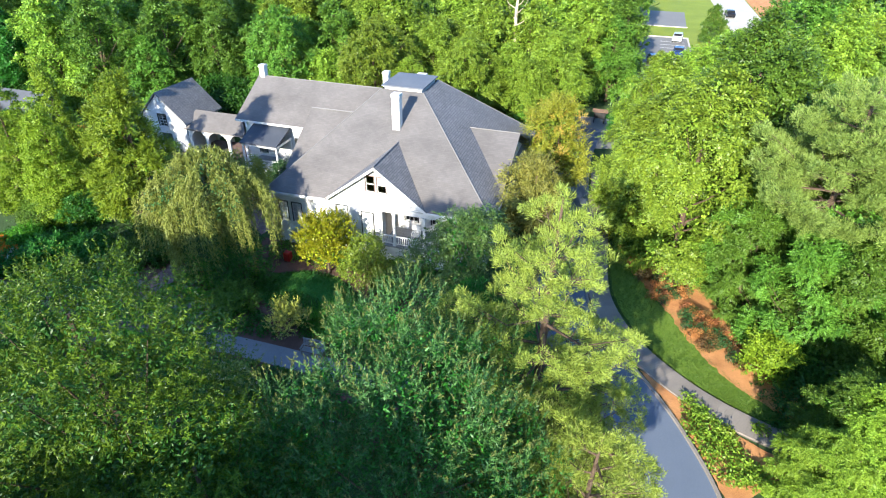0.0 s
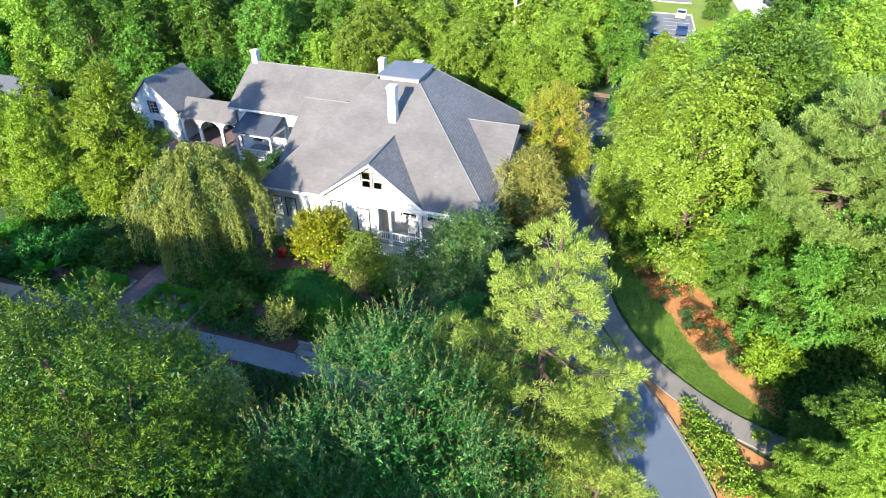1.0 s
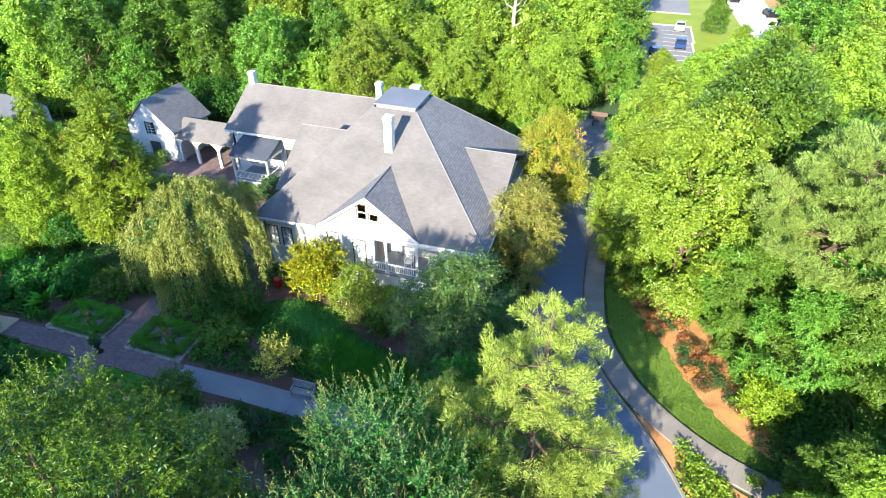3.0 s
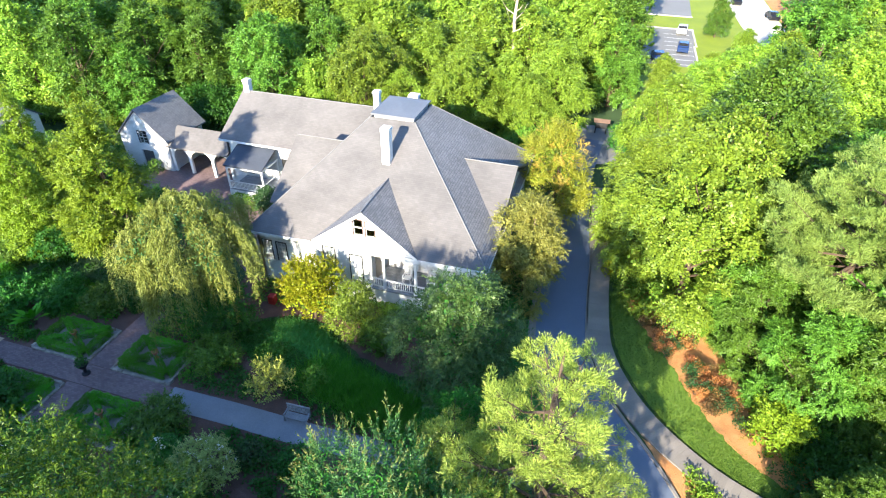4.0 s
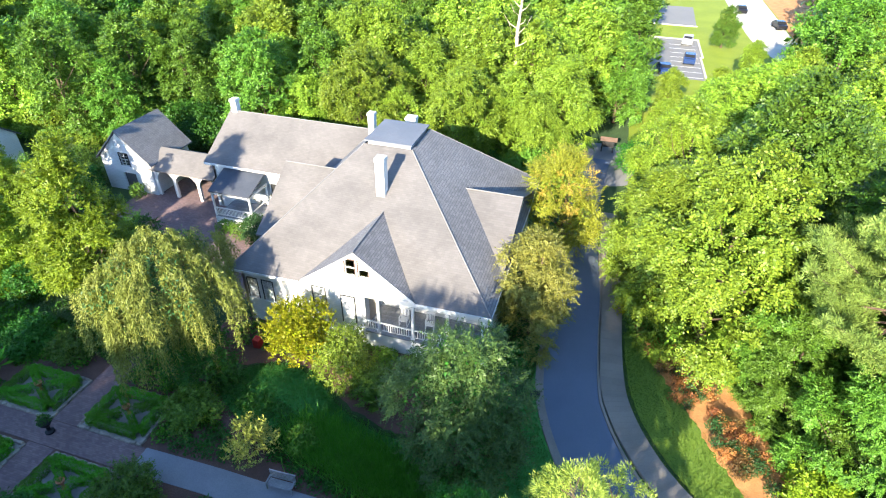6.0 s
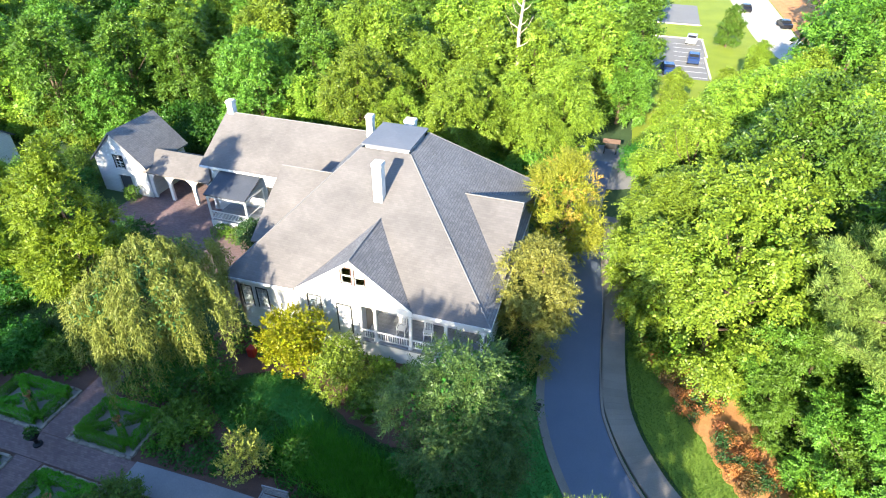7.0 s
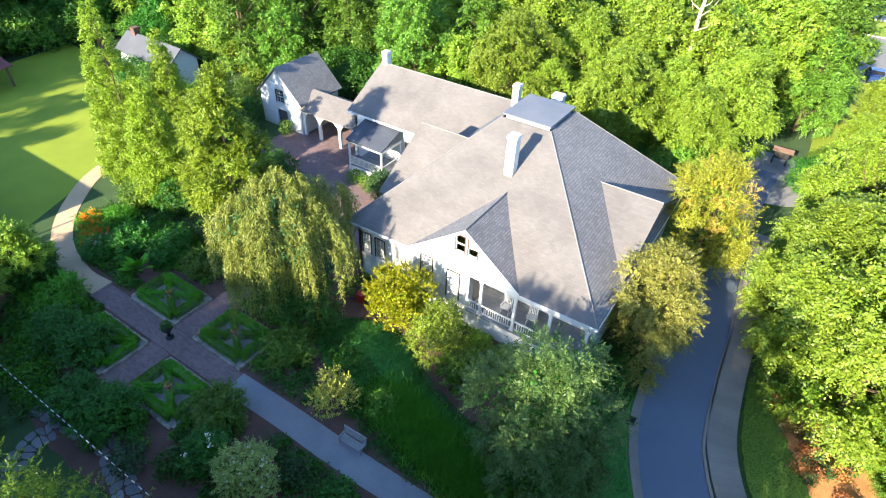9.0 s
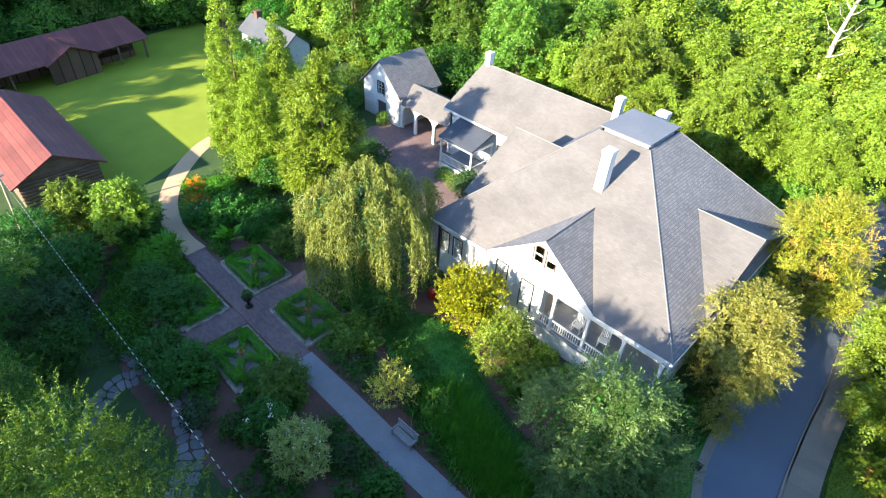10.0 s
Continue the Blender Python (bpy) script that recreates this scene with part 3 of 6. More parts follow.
# barge boards, eave trim and ridge caps
for sgn in (-1, 1):
    bm = bmesh.new()
    slab(bm, [(-18.45, 37.47, 7.62), (-18.45 + sgn * 3.9, 37.47, 4.7), (-18.45 + sgn * 3.9, 37.51, 4.7), (-18.45, 37.51, 7.62)][::sgn], 0.2)
    part("barge_board", bm, M["paint"], house)
for p0, p1 in (((XL, ZL), (-22.3, 4.76)), ((-14.65, 4.9), (XR, ZE))):
    bm = bmesh.new()
    slab(bm, [(p0[0], YF - 0.03, p0[1] - 0.02), (p1[0], YF - 0.03, p1[1] - 0.02), (p1[0], YF + 0.02, p1[1] - 0.02), (p0[0], YF + 0.02, p0[1] - 0.02)], 0.18)
    part("fascia", bm, M["paint"], house)
part("fascia", box_bm(XR - 0.02, XR + 0.03, YF, YB, ZE - 0.22, ZE - 0.02), M["paint"], house)
for a, b in (((XL, YF, ZL), (CX0, CY0, ZT)), ((XR, YF, ZE), (CX1, CY0, ZT)), ((XR, YB, ZE), (CX1, CY1, ZT)), ((XL, YB, ZL), (CX0, CY1, ZT)), ((-18.45, 37.5, 7.68), (-18.45, 42.2, 7.68)), ((-14.4, 47.0, 7.64), (-10.25, 47.0, 7.64)), ((-27.6, 46.1, 8.07), (-23.4, 46.1, 8.07))):
    part("ridge_cap", tube(bmesh.new(), [a, b], [0.045, 0.045], 6), M["ridge"], house)

# cupola
cup = part("cupola", box_bm(CX0 + 0.2, CX1 - 0.2, CY0 + 0.2, CY1 - 0.2, 9.5, 10.255), M["paint"], house, "low white roof monitor")
bm = bmesh.new()
x0, x1, y0, y1, ze = CX0 + 0.02, CX1 - 0.02, CY0 - 0.05, CY1 + 0.05, 10.36
r0, r1 = (-19.8, 48.3, 10.42), (-19.8, 49.0, 10.42)
vs = [bm.verts.new(p) for p in ((x0, y0, ze), (x1, y0, ze), (x1, y1, ze), (x0, y1, ze), r0, r1, (x0, y0, ze - 0.1), (x1, y0, ze - 0.1), (x1, y1, ze - 0.1), (x0, y1, ze - 0.1))]
for f in ((0, 1, 4), (1, 2, 5, 4), (2, 3, 5), (3, 0, 4, 5), (6, 7, 1, 0), (7, 8, 2, 1), (8, 9, 3, 2), (9, 6, 0, 3), (9, 8, 7, 6)):
    bm.faces.new([vs[i] for i in f])
part("cupola_roof", bm, M["flashing"], cup, "flat grey metal roof")


def chimney(x0, x1, y0, y1, z0, z1, label="white painted brick chimney stack"):
    bm = box_bm(x0, x1, y0, y1, z0, z1 - 0.22)
    ch = part("chimney", bm, M["stack"], house, label)
    bm = bmesh.new()
    box(bm, x0 - 0.05, x1 + 0.05, y0 - 0.05, y1 + 0.05, z1 - 0.22, z1 - 0.1)
    box(bm, x0 - 0.02, x1 + 0.02, y0 - 0.02, y1 + 0.02, z1 - 0.1, z1)
    part("chimney_cap", bm, M["stack"], ch)
    return ch


chimney(-19.3, -18.7, 43.2, 43.8, 7.4, 10.86, "tall white painted brick chimney on the front slope")
chimney(-24.24, -23.72, 53.4, 53.95, 5.0, 9.45)
chimney(-21.0, -20.2, 53.4, 54.1, 5.0, 9.5)
chimney(-38.05, -37.5, 54.6, 55.2, 6.5, 8.55, "short white chimney at the end of the rear wing")

# rear wing
part("wall", wall_bm("x", 50.4, -37.9, -26.9, 0.0, flat(4.65), 0.2, [(-36.4, -35.6, 1.2, 3.4), (-32.4, -31.4, 0.95, 3.2), (-30.4, -29.6, 1.6, 3.3)]), M["siding"], house)
part("wall", wall_bm("y", -37.9, 50.4, 59.2, 0.0, gable(54.8, 4.6, 7.25, 4.5), 0.2, (), (54.8,)), M["siding_side"], house)
part("wall", wall_bm("x", 59.2, -37.9, -22.0, 0.0, flat(4.6), -0.2), M["siding"], house)
cross_roof(house, "x", 54.8, 4.9, 7.46, 4.58, -38.3, -21.5, M["shingle"])
part("ridge_cap", tube(bmesh.new(), [(-38.3, 54.8, 7.48), (-22.0, 54.8, 7.48)], [0.045, 0.045], 6), M["ridge"], house)
part("fascia", box_bm(-38.3, -27.4, 49.87, 49.92, 4.36, 4.56), M["paint"], house)
for u0, u1, z0, z1 in ((-36.4, -35.6, 1.2, 3.4), (-30.4, -29.6, 1.6, 3.3)):
    window(house, "x", 50.4, u0, u1, z0, z1, 1, M["shutter"])
part("door", box_bm(-32.4, -31.4, 50.5, 50.56, 0.95, 3.2), M["shutter"], house, "dark panelled side door")

# front windows and doors
for o in front_holes:
    wn1 = window(house, "x", 38.0, *o, 1, M["shutter"], 2, 2, 0.06, "tall sash window with a black surround and pale blind")
    part("blind", box_bm(o[0], o[1], 38.12, 38.13, o[2], o[3]), M["paint"], wn1)
for o in gw:
    win = window(house, "x", 37.97, *o, 1, M["umber"], 1, 1, 0.05, "small attic sash window in a brown frame")
    if o[0] > -18.6:
        part("blind", box_bm(o[0], o[1], 38.12, 38.13, 6.1, o[3]), M["paint"], win)
for o in inner_holes:
    window(house, "x", 40.4, *o, 1, M["shutter"], 3, 2, 0.08, "porch window with a black surround")
bm = box_bm(-19.75, -18.9, 37.955, 37.985, 1.65, 3.8)
box(bm, -19.68, -18.97, 37.94, 37.954, 1.8, 2.7)
box(bm, -19.68, -18.97, 37.94, 37.954, 2.8, 3.7)
door = part("door", bm, M["paint"], house, "closed white panelled door")
part("door_frame", box(box(box_bm(-19.82, -19.754, 37.93, 37.995, 1.65, 3.86), -18.896, -18.83, 37.93, 37.995, 1.65, 3.86), -19.754, -18.896, 37.93, 37.995, 3.804, 3.86), M["shutter"], door)
M["tan"] = surface("tan_paint", (0.42, 0.34, 0.26), (0.55, 0.45, 0.36), 1.2, 12, 0.6, 0.2, 0.003)
bm = box_bm(-18.19, -18.15, 38.6, 39.5, 1.54, 3.9)
part("door", bm, M["tan"], house, "tan side door onto the porch")

# porch
part("porch_floor", box_bm(-18.18, -10.35, 37.75, 40.39, 1.38, 1.52), M["deck"], house, "grey painted porch boards")
part("porch_skirt", box_bm(-18.18, -10.4, 37.86, 37.94, 0.0, 1.37), M["paint"], house)
part("porch_ceiling", box_bm(-18.0, -10.4, 37.9, 40.38, 4.58, 4.64), M["paint"], house)
part("porch_beam", box_bm(-18.19, -10.4, 37.8, 37.965, 4.2, 4.54), M["paint"], house)
part("porch_end_wall", box_bm(-10.62, -10.48, 39.2, 40.39, 1.53, 4.56), M["paint"], house)
POSTS = (-17.25, -15.0, -12.8, -10.62)
for x in POSTS:
    bm = box_bm(x - 0.09, x + 0.09, 37.8, 37.98, 1.52, 4.199)
    box(bm, x - 0.13, x + 0.13, 37.76, 38.02, 1.521, 1.7)
    box(bm, x - 0.13, x + 0.13, 37.76, 38.02, 4.05, 4.198)
    part("porch_post", bm, M["paint"], house)
rail = part("railing", box(box_bm(-18.1, -10.7, 37.85, 37.93, 2.22, 2.3), -18.1, -10.7, 37.86, 37.92, 1.62, 1.68), M["paint"], house, "white porch railing with square balusters")
bal = None
u = -18.0
while u < -10.75:
    if all(abs(u - x) > 0.16 for x in POSTS):
        if bal is None:
            bal = part("baluster", box_bm(-0.024, 0.024, -0.024, 0.024, 1.68, 2.22), M["paint"], rail)
            proto = bal
        else:
            bal = proto.copy()
            scene.collection.objects.link(bal)
        bal.location = (u, 37.89, 0)
    u += 0.15

# side porch on the rear wing
sp = thing("side_porch", (-34.5, 49.0, 0), "small white porch with a dark shed roof and railing", "porch")
bm = bmesh.new()
slab(bm, [(-36.5, 47.5, 3.32), (-32.6, 47.5, 3.32), (-32.6, 50.3, 4.3), (-36.5, 50.3, 4.3)], 0.12)
part("porch_roof", bm, M["dark_roof"], sp, "dark blue-grey shed roof")
part("porch_floor", box_bm(-36.4, -32.7, 47.6, 50.39, 0.0, 0.85), M["paint"], sp)
part("porch_deck", box_bm(-36.4, -32.7, 47.6, 50.39, 0.854, 0.9), M["deck"], sp)
part("beam", box(box_bm(-36.4, -32.7, 47.62, 47.76, 3.0, 3.18), -32.84, -32.7, 47.764, 50.38, 3.0, 3.18), M["paint"], sp)
for x, y in ((-36.32, 47.69), (-32.77, 47.69), (-32.77, 50.2)):
    part("porch_post", box_bm(x - 0.07, x + 0.07, y - 0.07, y + 0.07, 0.9, 2.999), M["paint"], sp)
part("railing", box(box(box_bm(-36.2, -32.85, 47.66, 47.72, 1.66, 1.74), -36.2, -32.85, 47.67, 47.71, 1.0, 1.06), -32.8, -32.74, 47.8, 50.1, 1.66, 1.74), M["paint"], sp)
proto = None
for k in range(24):
    x = -36.1 + k * 0.14
    if proto is None:
        proto = part("baluster", box_bm(-0.02, 0.02, -0.02, 0.02, 1.06, 1.66), M["paint"], sp)
        b = proto
    else:
        b = proto.copy()
        scene.collection.objects.link(b)
    b.location = (x, 47.69, 0)

# arcade between the wing and the annex
arc = thing("breezeway", (-41.5, 51.5, 0), "white arched breezeway with a grey shingle roof", "breezeway")


def arch_wall(x0, x1, y, thick, ztop, rise, spring):
    """One arched bay between two piers."""
    bm = bmesh.new()
    n = 14
    cx, hw = (x0 + x1) / 2, (x1 - x0) / 2 - 0.14
    for yy in (y, y + thick):
        arc_pts = [(cx - hw * math.cos(math.pi * k / n), spring + rise * math.sin(math.pi * k / n)) for k in range(n + 1)]
        low = [bm.verts.new((x, yy, z)) for x, z in arc_pts]
        up = [bm.verts.new((x, yy, ztop)) for x, _ in arc_pts]
        for k in range(n):
            bm.faces.new((low[k], low[k + 1], up[k + 1], up[k]))
    bm.verts.ensure_lookup_table()
    o = 2 * (n + 1)
    for k in range(n):
        bm.faces.new((bm.verts[k], bm.verts[o + k], bm.verts[o + k + 1], bm.verts[k + 1]))
    bmesh.ops.recalc_face_normals(bm, faces=bm.faces)
    return bm


AX = (-44.5, -42.58, -40.02, -38.0)
for a, b in zip(AX, AX[1:]):
    part("arch", arch_wall(a, b, 50.4, 0.2, 2.7, 0.95, 1.55), M["paint"], arc)
    part("arch", arch_wall(a, b, 54.2, 0.2, 2.7, 0.95, 1.55), M["paint"], arc)
for x in AX:
    for y in (50.4, 54.2):
        part("pier", box_bm(x - 0.14, x + 0.14, y - 0.02, y + 0.22, 0.0, 2.7), M["paint"], arc)
cross_roof(arc, "x", 52.4, 2.3, 3.95, 2.72, -44.9, -38.0, M["shingle"])

# annex
annex = thing("annex", (-47.35, 53.0, 0), "two-storey white gabled annex with a grey shingle roof", "annex")
aw = [(-47.8, -46.9, 2.62, 3.85), (-47.95, -46.6, 0.0, 1.9)]
part("wall", wall_bm("x", 50.2, -50.05, -44.65, 0.0, gable(-47.35, 3.1, 5.95, 3.0), 0.2, aw, (-47.35,)), M["siding"], annex)
part("wall", wall_bm("y", -44.652, 50.4, 55.2, 0.0, flat(3.2), -0.2), M["siding_side"], annex)
part("wall", wall_bm("y", -50.048, 50.4, 55.2, 0.0, flat(3.2), 0.2), M["siding_side"], annex)
part("wall", wall_bm("x", 55.4, -50.05, -44.65, 0.0, gable(-47.35, 3.1, 5.95, 3.0), -0.2, (), (-47.35,)), M["siding"], annex)
part("floor", box_bm(-49.85, -44.85, 50.4, 55.2, 2.3, 2.4), M["dark_room"], annex)
cross_roof(annex, "y", -47.35, 3.05, 6.14, 3.18, 49.95, 55.7, M["shingle_side"])
window(annex, "x", 50.2, *aw[0], 1, M["shutter"], 2, 2, 0.08, "upper sash window with a dark surround")
# dark sheet in the opening, painting the shaded depth of the doorway
part("door_recess", box_bm(-47.95, -46.6, 50.33, 50.38, 0.0, 1.9), M["dark_room"], annex)


# ---- trees and plants ----
def quads(name, P, D, S, L, W, material, parent=None, label="", fold=0.0):
    """Leaves: P base, D way of the tip, S way across, L length, W width (arrays), one four-sided blade each."""
    n = len(P)
    L, W = np.asarray(L).reshape(-1, 1), np.asarray(W).reshape(-1, 1)
    N = np.cross(D, S)
    mid = P + D * L * 0.55
    v = np.empty((n, 4, 3))
    v[:, 0], v[:, 1], v[:, 2], v[:, 3] = P, mid + S * W * 0.5 + N * W * fold, P + D * L, mid - S * W * 0.5 + N * W * fold
    me = bpy.data.meshes.new(name)
    me.vertices.add(4 * n)
    me.vertices.foreach_set("co", v.reshape(-1))
    me.loops.add(4 * n)
    me.loops.foreach_set("vertex_index", np.arange(4 * n, dtype=np.int32))
    me.polygons.add(n)
    me.polygons.foreach_set("loop_start", np.arange(0, 4 * n, 4, dtype=np.int32))
    me.update(calc_edges=True)
    me.materials.append(material)
    ob = new(name, me)
    if parent is not None:
        ob.parent = parent
    if label:
        tagged(ob, label)
    return ob


def unit(a):
    return a / np.maximum(np.linalg.norm(a, axis=-1, keepdims=True), 1e-9)


def side_of(rng, D):
    return unit(np.cross(D, rng.normal(size=D.shape)))


def lobe_leaves(rng, lobes, per_m2, length, width, droop=0.0, up=0.25, loose=0.75, inner=0.5):
    """Leaves over the skins of many lobes (x, y, z, radius, flatten); those deep inside another lobe are left out."""
    lobes = np.asarray(lobes)
    Ps, Ds, Ss = [], [], []
    for x, y, z, r, fl in lobes:
        k = max(8, int(4 * math.pi * r * r * per_m2 * 0.85))
        d = unit(rng.normal(size=(k, 3)))
        d[:, 2] = np.where((d[:, 2] < -0.35) & (rng.random(k) < 0.6), -d[:, 2], d[:, 2])
        rad = r * (1 - inner * rng.random((k, 1)) ** 2) * (1 + 0.10 * rng.normal(size=(k, 1)))
        p = np.array([x, y, z]) + d * rad * np.array([1, 1, fl])
        nrm = unit(d + loose * rng.normal(size=(k, 3)) + np.array([0, 0, up]))
        t = unit(np.cross(nrm, rng.normal(size=(k, 3))))
        t[:, 2] -= droop
        t = unit(t)
        Ps.append(p), Ds.append(t), Ss.append(unit(np.cross(nrm, t)))
    P, D, S = np.concatenate(Ps), np.concatenate(Ds), np.concatenate(Ss)
    keep = np.ones(len(P), bool)
    for x, y, z, r, fl in lobes:
        q = (P - np.array([x, y, z])) / np.array([r, r, r * fl])
        keep &= np.einsum("ij,ij->i", q, q) > 0.4
    P, D, S = P[keep], D[keep], S[keep]
    n = len(P)
    return P, D, S, length * (0.65 + 0.7 * rng.random(n)), width * (0.65 + 0.7 * rng.random(n))


def trunk_bm(rng, height, radius, lobes, limbs=14, lean=0.03):
    bm = bmesh.new()
    top = height * 0.9
    pts, rad = [], []
    for k in range(8):
        f = k / 7
        pts.append((lean * height * math.sin(f * 2.2) + rng.normal() * 0.04, rng.normal() * 0.05, top * f))
        rad.append(radius * (1.35 if k == 0 else 1.0) * (1 - 0.85 * f) + 0.015)
    tube(bm, pts, rad, 8)
    pick = rng.permutation(len(lobes))[:limbs]
    for i in pick:
        x, y, z, r = lobes[i][:4]
        f = min(max((z / top) * 0.72 - 0.08, 0.12), 0.92)
        a = Vector((lean * height * math.sin(f * 2.2), 0, top * f))
        b = Vector((x, y, z))
        m = (a + b) / 2 + Vector((rng.normal() * 0.15, rng.normal() * 0.15, -0.1 * (b - a).length + 0.1))
        w = max(0.03, radius * 0.42 * (1 - f * 0.7))
        tube(bm, [a, m, b], [w, w * 0.6, w * 0.2], 5)
    return bm


def round_lobes(rng, height, radius, low, count, size, squash=0.8):
    """Lobes spread over a broad crown from height low to the top."""
    out = []
    mid, half = (height + low) / 2, (height - low) / 2
    for k in range(count):
        g = (k + 0.5) / count
        zz = 1 - 1.7 * g
        th = k * 2.39996 + rng.normal() * 0.25
        rr = math.sqrt(max(0.0, 1 - min(1, zz * zz)))
        s = size * (0.7 + 0.6 * rng.random())
        q = 0.75 + 0.22 * rng.random()
        out.append((radius * rr * q * math.cos(th), radius * rr * q * math.sin(th), mid + half * zz * 0.9 * q, s, squash))
    for k in range(count // 4):
        th, rr = rng.random() * 6.28, radius * 0.45 * rng.random()
        out.append((rr * math.cos(th), rr * math.sin(th), mid + half * rng.uniform(-0.4, 0.6), size * 1.25, squash))
    return out


def cone_lobes(rng, height, radius, low, count, size):
    out = []
    for k in range(count):
        f = ((k + 0.5) / count) ** 0.72
        z = height - (height - low) * f
        rr = radius * (0.05 + 0.95 * f ** 0.68) * (0.66 + 0.4 * rng.random())
        th = k * 2.39996 + rng.normal() * 0.3
        out.append((rr * math.cos(th), rr * math.sin(th), z + rng.normal() * 0.2, size * (0.45 + 0.7 * f) * (0.8 + 0.4 * rng.random()), 0.75))
    for k in range(10):
        z = low + (height - low) * k / 10
        out.append((0, 0, z, size * (0.8 - 0.05 * k) + radius * 0.12 * (1 - k / 10), 1.1))
    return out


def tree(name, seed, height, radius, low, count, size, leaf, material, label, category="tree", shape="round", per_m2=26, bark="bark", trunk_r=None, place=(0, 0, 0), up=0.25, droop=0.0, squash=0.8, group="", loose=0.75, limbs=14):
    rng = np.random.default_rng(seed)
    lobes = (cone_lobes if shape == "cone" else round_lobes)(rng, height, radius, low, count, size, *(() if shape == "cone" else (squash,)))
    t = thing(name, place, label, category, group)
    tr = mesh_ob("trunk", trunk_bm(rng, height, trunk_r or height * 0.018, lobes, limbs), M[bark])
    tr.parent = t
    P, D, S, L, W = lobe_leaves(rng, lobes, per_m2, leaf[0], leaf[1], droop, up, loose)
    quads("crown", P, D, S, L, W, M[material], t, fold=0.12)
    return t


def spray_leaves(rng, limbs, boughs, twigs, per_twig, twig_len, leaf, lift=0.35, droop=0.25, spread=0.75):
    """Leaves set along twigs that fan out of boughs, the boughs round limbs (x, y, z, radius, flatten): sprays with gaps between them."""
    arr = np.asarray(limbs)
    axis = arr[:, :3] - np.array([0, 0, arr[:, 2].mean()])
    out = unit(axis * np.array([1, 1, 0.45]))
    i = np.repeat(np.arange(len(arr)), np.maximum(3, (boughs * (arr[:, 3] / arr[:, 3].mean()) ** 2).astype(int)))
    d = unit(rng.normal(size=(len(i), 3)) + 0.75 * out[i] + np.array([0, 0, lift]))
    p = arr[i, :3] + d * arr[i, 3:4] * (0.62 + 0.38 * rng.random((len(i), 1))) * np.column_stack([np.ones(len(i)), np.ones(len(i)), arr[i, 4]])
    k = np.repeat(np.arange(len(i)), twigs)
    w = unit(d[k] + spread * rng.normal(size=(len(k), 3)) + np.array([0, 0, lift * 0.6]))
    ln = twig_len * (0.55 + 0.8 * rng.random((len(k), 1)))
    q = p[k] + 0.12 * rng.normal(size=(len(k), 3))
    j = np.repeat(np.arange(len(k)), per_twig)
    s = np.tile(np.linspace(0.08, 1.0, per_twig), len(k))[:, None]
    P = q[j] + w[j] * ln[j] * s + np.array([0, 0, -1.0]) * droop * ln[j] * s * s
    plane = unit(np.array([0, 0, 1.0]) + 0.8 * d[k] + 0.3 * rng.normal(size=(len(k), 3)))
    across = unit(np.cross(w, plane))
    sgn = np.tile(np.where(np.arange(per_twig) % 2 == 0, 1.0, -1.0), len(k))[:, None]
    D = unit(across[j] * sgn + w[j] * (0.55 + 0.5 * s) + 0.28 * rng.normal(size=P.shape) - np.array([0, 0, 0.15]))
    N = unit(plane[j] + 0.35 * rng.normal(size=P.shape))
    S = unit(np.cross(N, D))
    n = len(P)
    taper = 1.15 - 0.4 * s[:, 0]
    return P, D, S, leaf[0] * taper * (0.7 + 0.6 * rng.random(n)), leaf[1] * taper * (0.7 + 0.6 * rng.random(n))


def limb_lobes(rng, height, radius, low, count, size, tall=1.0):
    """The ends of a tree's main limbs, uneven in reach and height."""
    out = []
    for k in range(count):
        f = (k + 0.5) / count
        z = height - size * 0.8 - (height - low - size) * f ** tall
        wide = math.sqrt(max(0.05, 1 - (2 * max(f - 0.52, -0.48)) ** 2)) if f < 0.52 else 1.0 - 0.25 * (f - 0.52)
        th = k * 2.39996 + rng.normal() * 0.35
        reach = (radius - size * 0.7) * wide * (0.55 + 0.55 * rng.random())
        out.append((reach * math.cos(th), reach * math.sin(th), z + rng.normal() * 0.35, size * (0.65 + 0.6 * rng.random()), rng.uniform(0.65, 1.0)))
    for k in range(5):
        out.append((0.3 * rng.normal(), 0.3 * rng.normal(), height - size * 0.7 - k * height * 0.13, size, 1.0))
    return out


def broadleaf(seed, height, radius, low, limbs, size, boughs, twigs, per_twig, twig_len, leaf, material, label, group, lift=0.35, droop=0.25, place=(0, 0, 0), name="broadleaf_tree", inner="", tall=1.0, bark="bark"):
    """A broadleaf tree: trunk, limbs, leafy sprays, and leaves inside, which a darker inner material paints as crown
    shade.
    """
    rng = np.random.default_rng(seed)
    lobes = limb_lobes(rng, height, radius, low, limbs, size, tall)
    t = thing(name, place, label, "tree", group)
    tr = mesh_ob("trunk", trunk_bm(rng, height, height * 0.018, lobes, 20), M[bark])
    tr.parent = t
    quads("crown", *spray_leaves(rng, lobes, boughs, twigs, per_twig, twig_len, leaf, lift, droop), M[material], t, fold=0.12)
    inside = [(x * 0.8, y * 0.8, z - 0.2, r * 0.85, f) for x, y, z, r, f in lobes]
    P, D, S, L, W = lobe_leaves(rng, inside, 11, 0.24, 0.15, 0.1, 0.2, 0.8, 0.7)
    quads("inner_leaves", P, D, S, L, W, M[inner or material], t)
    return t


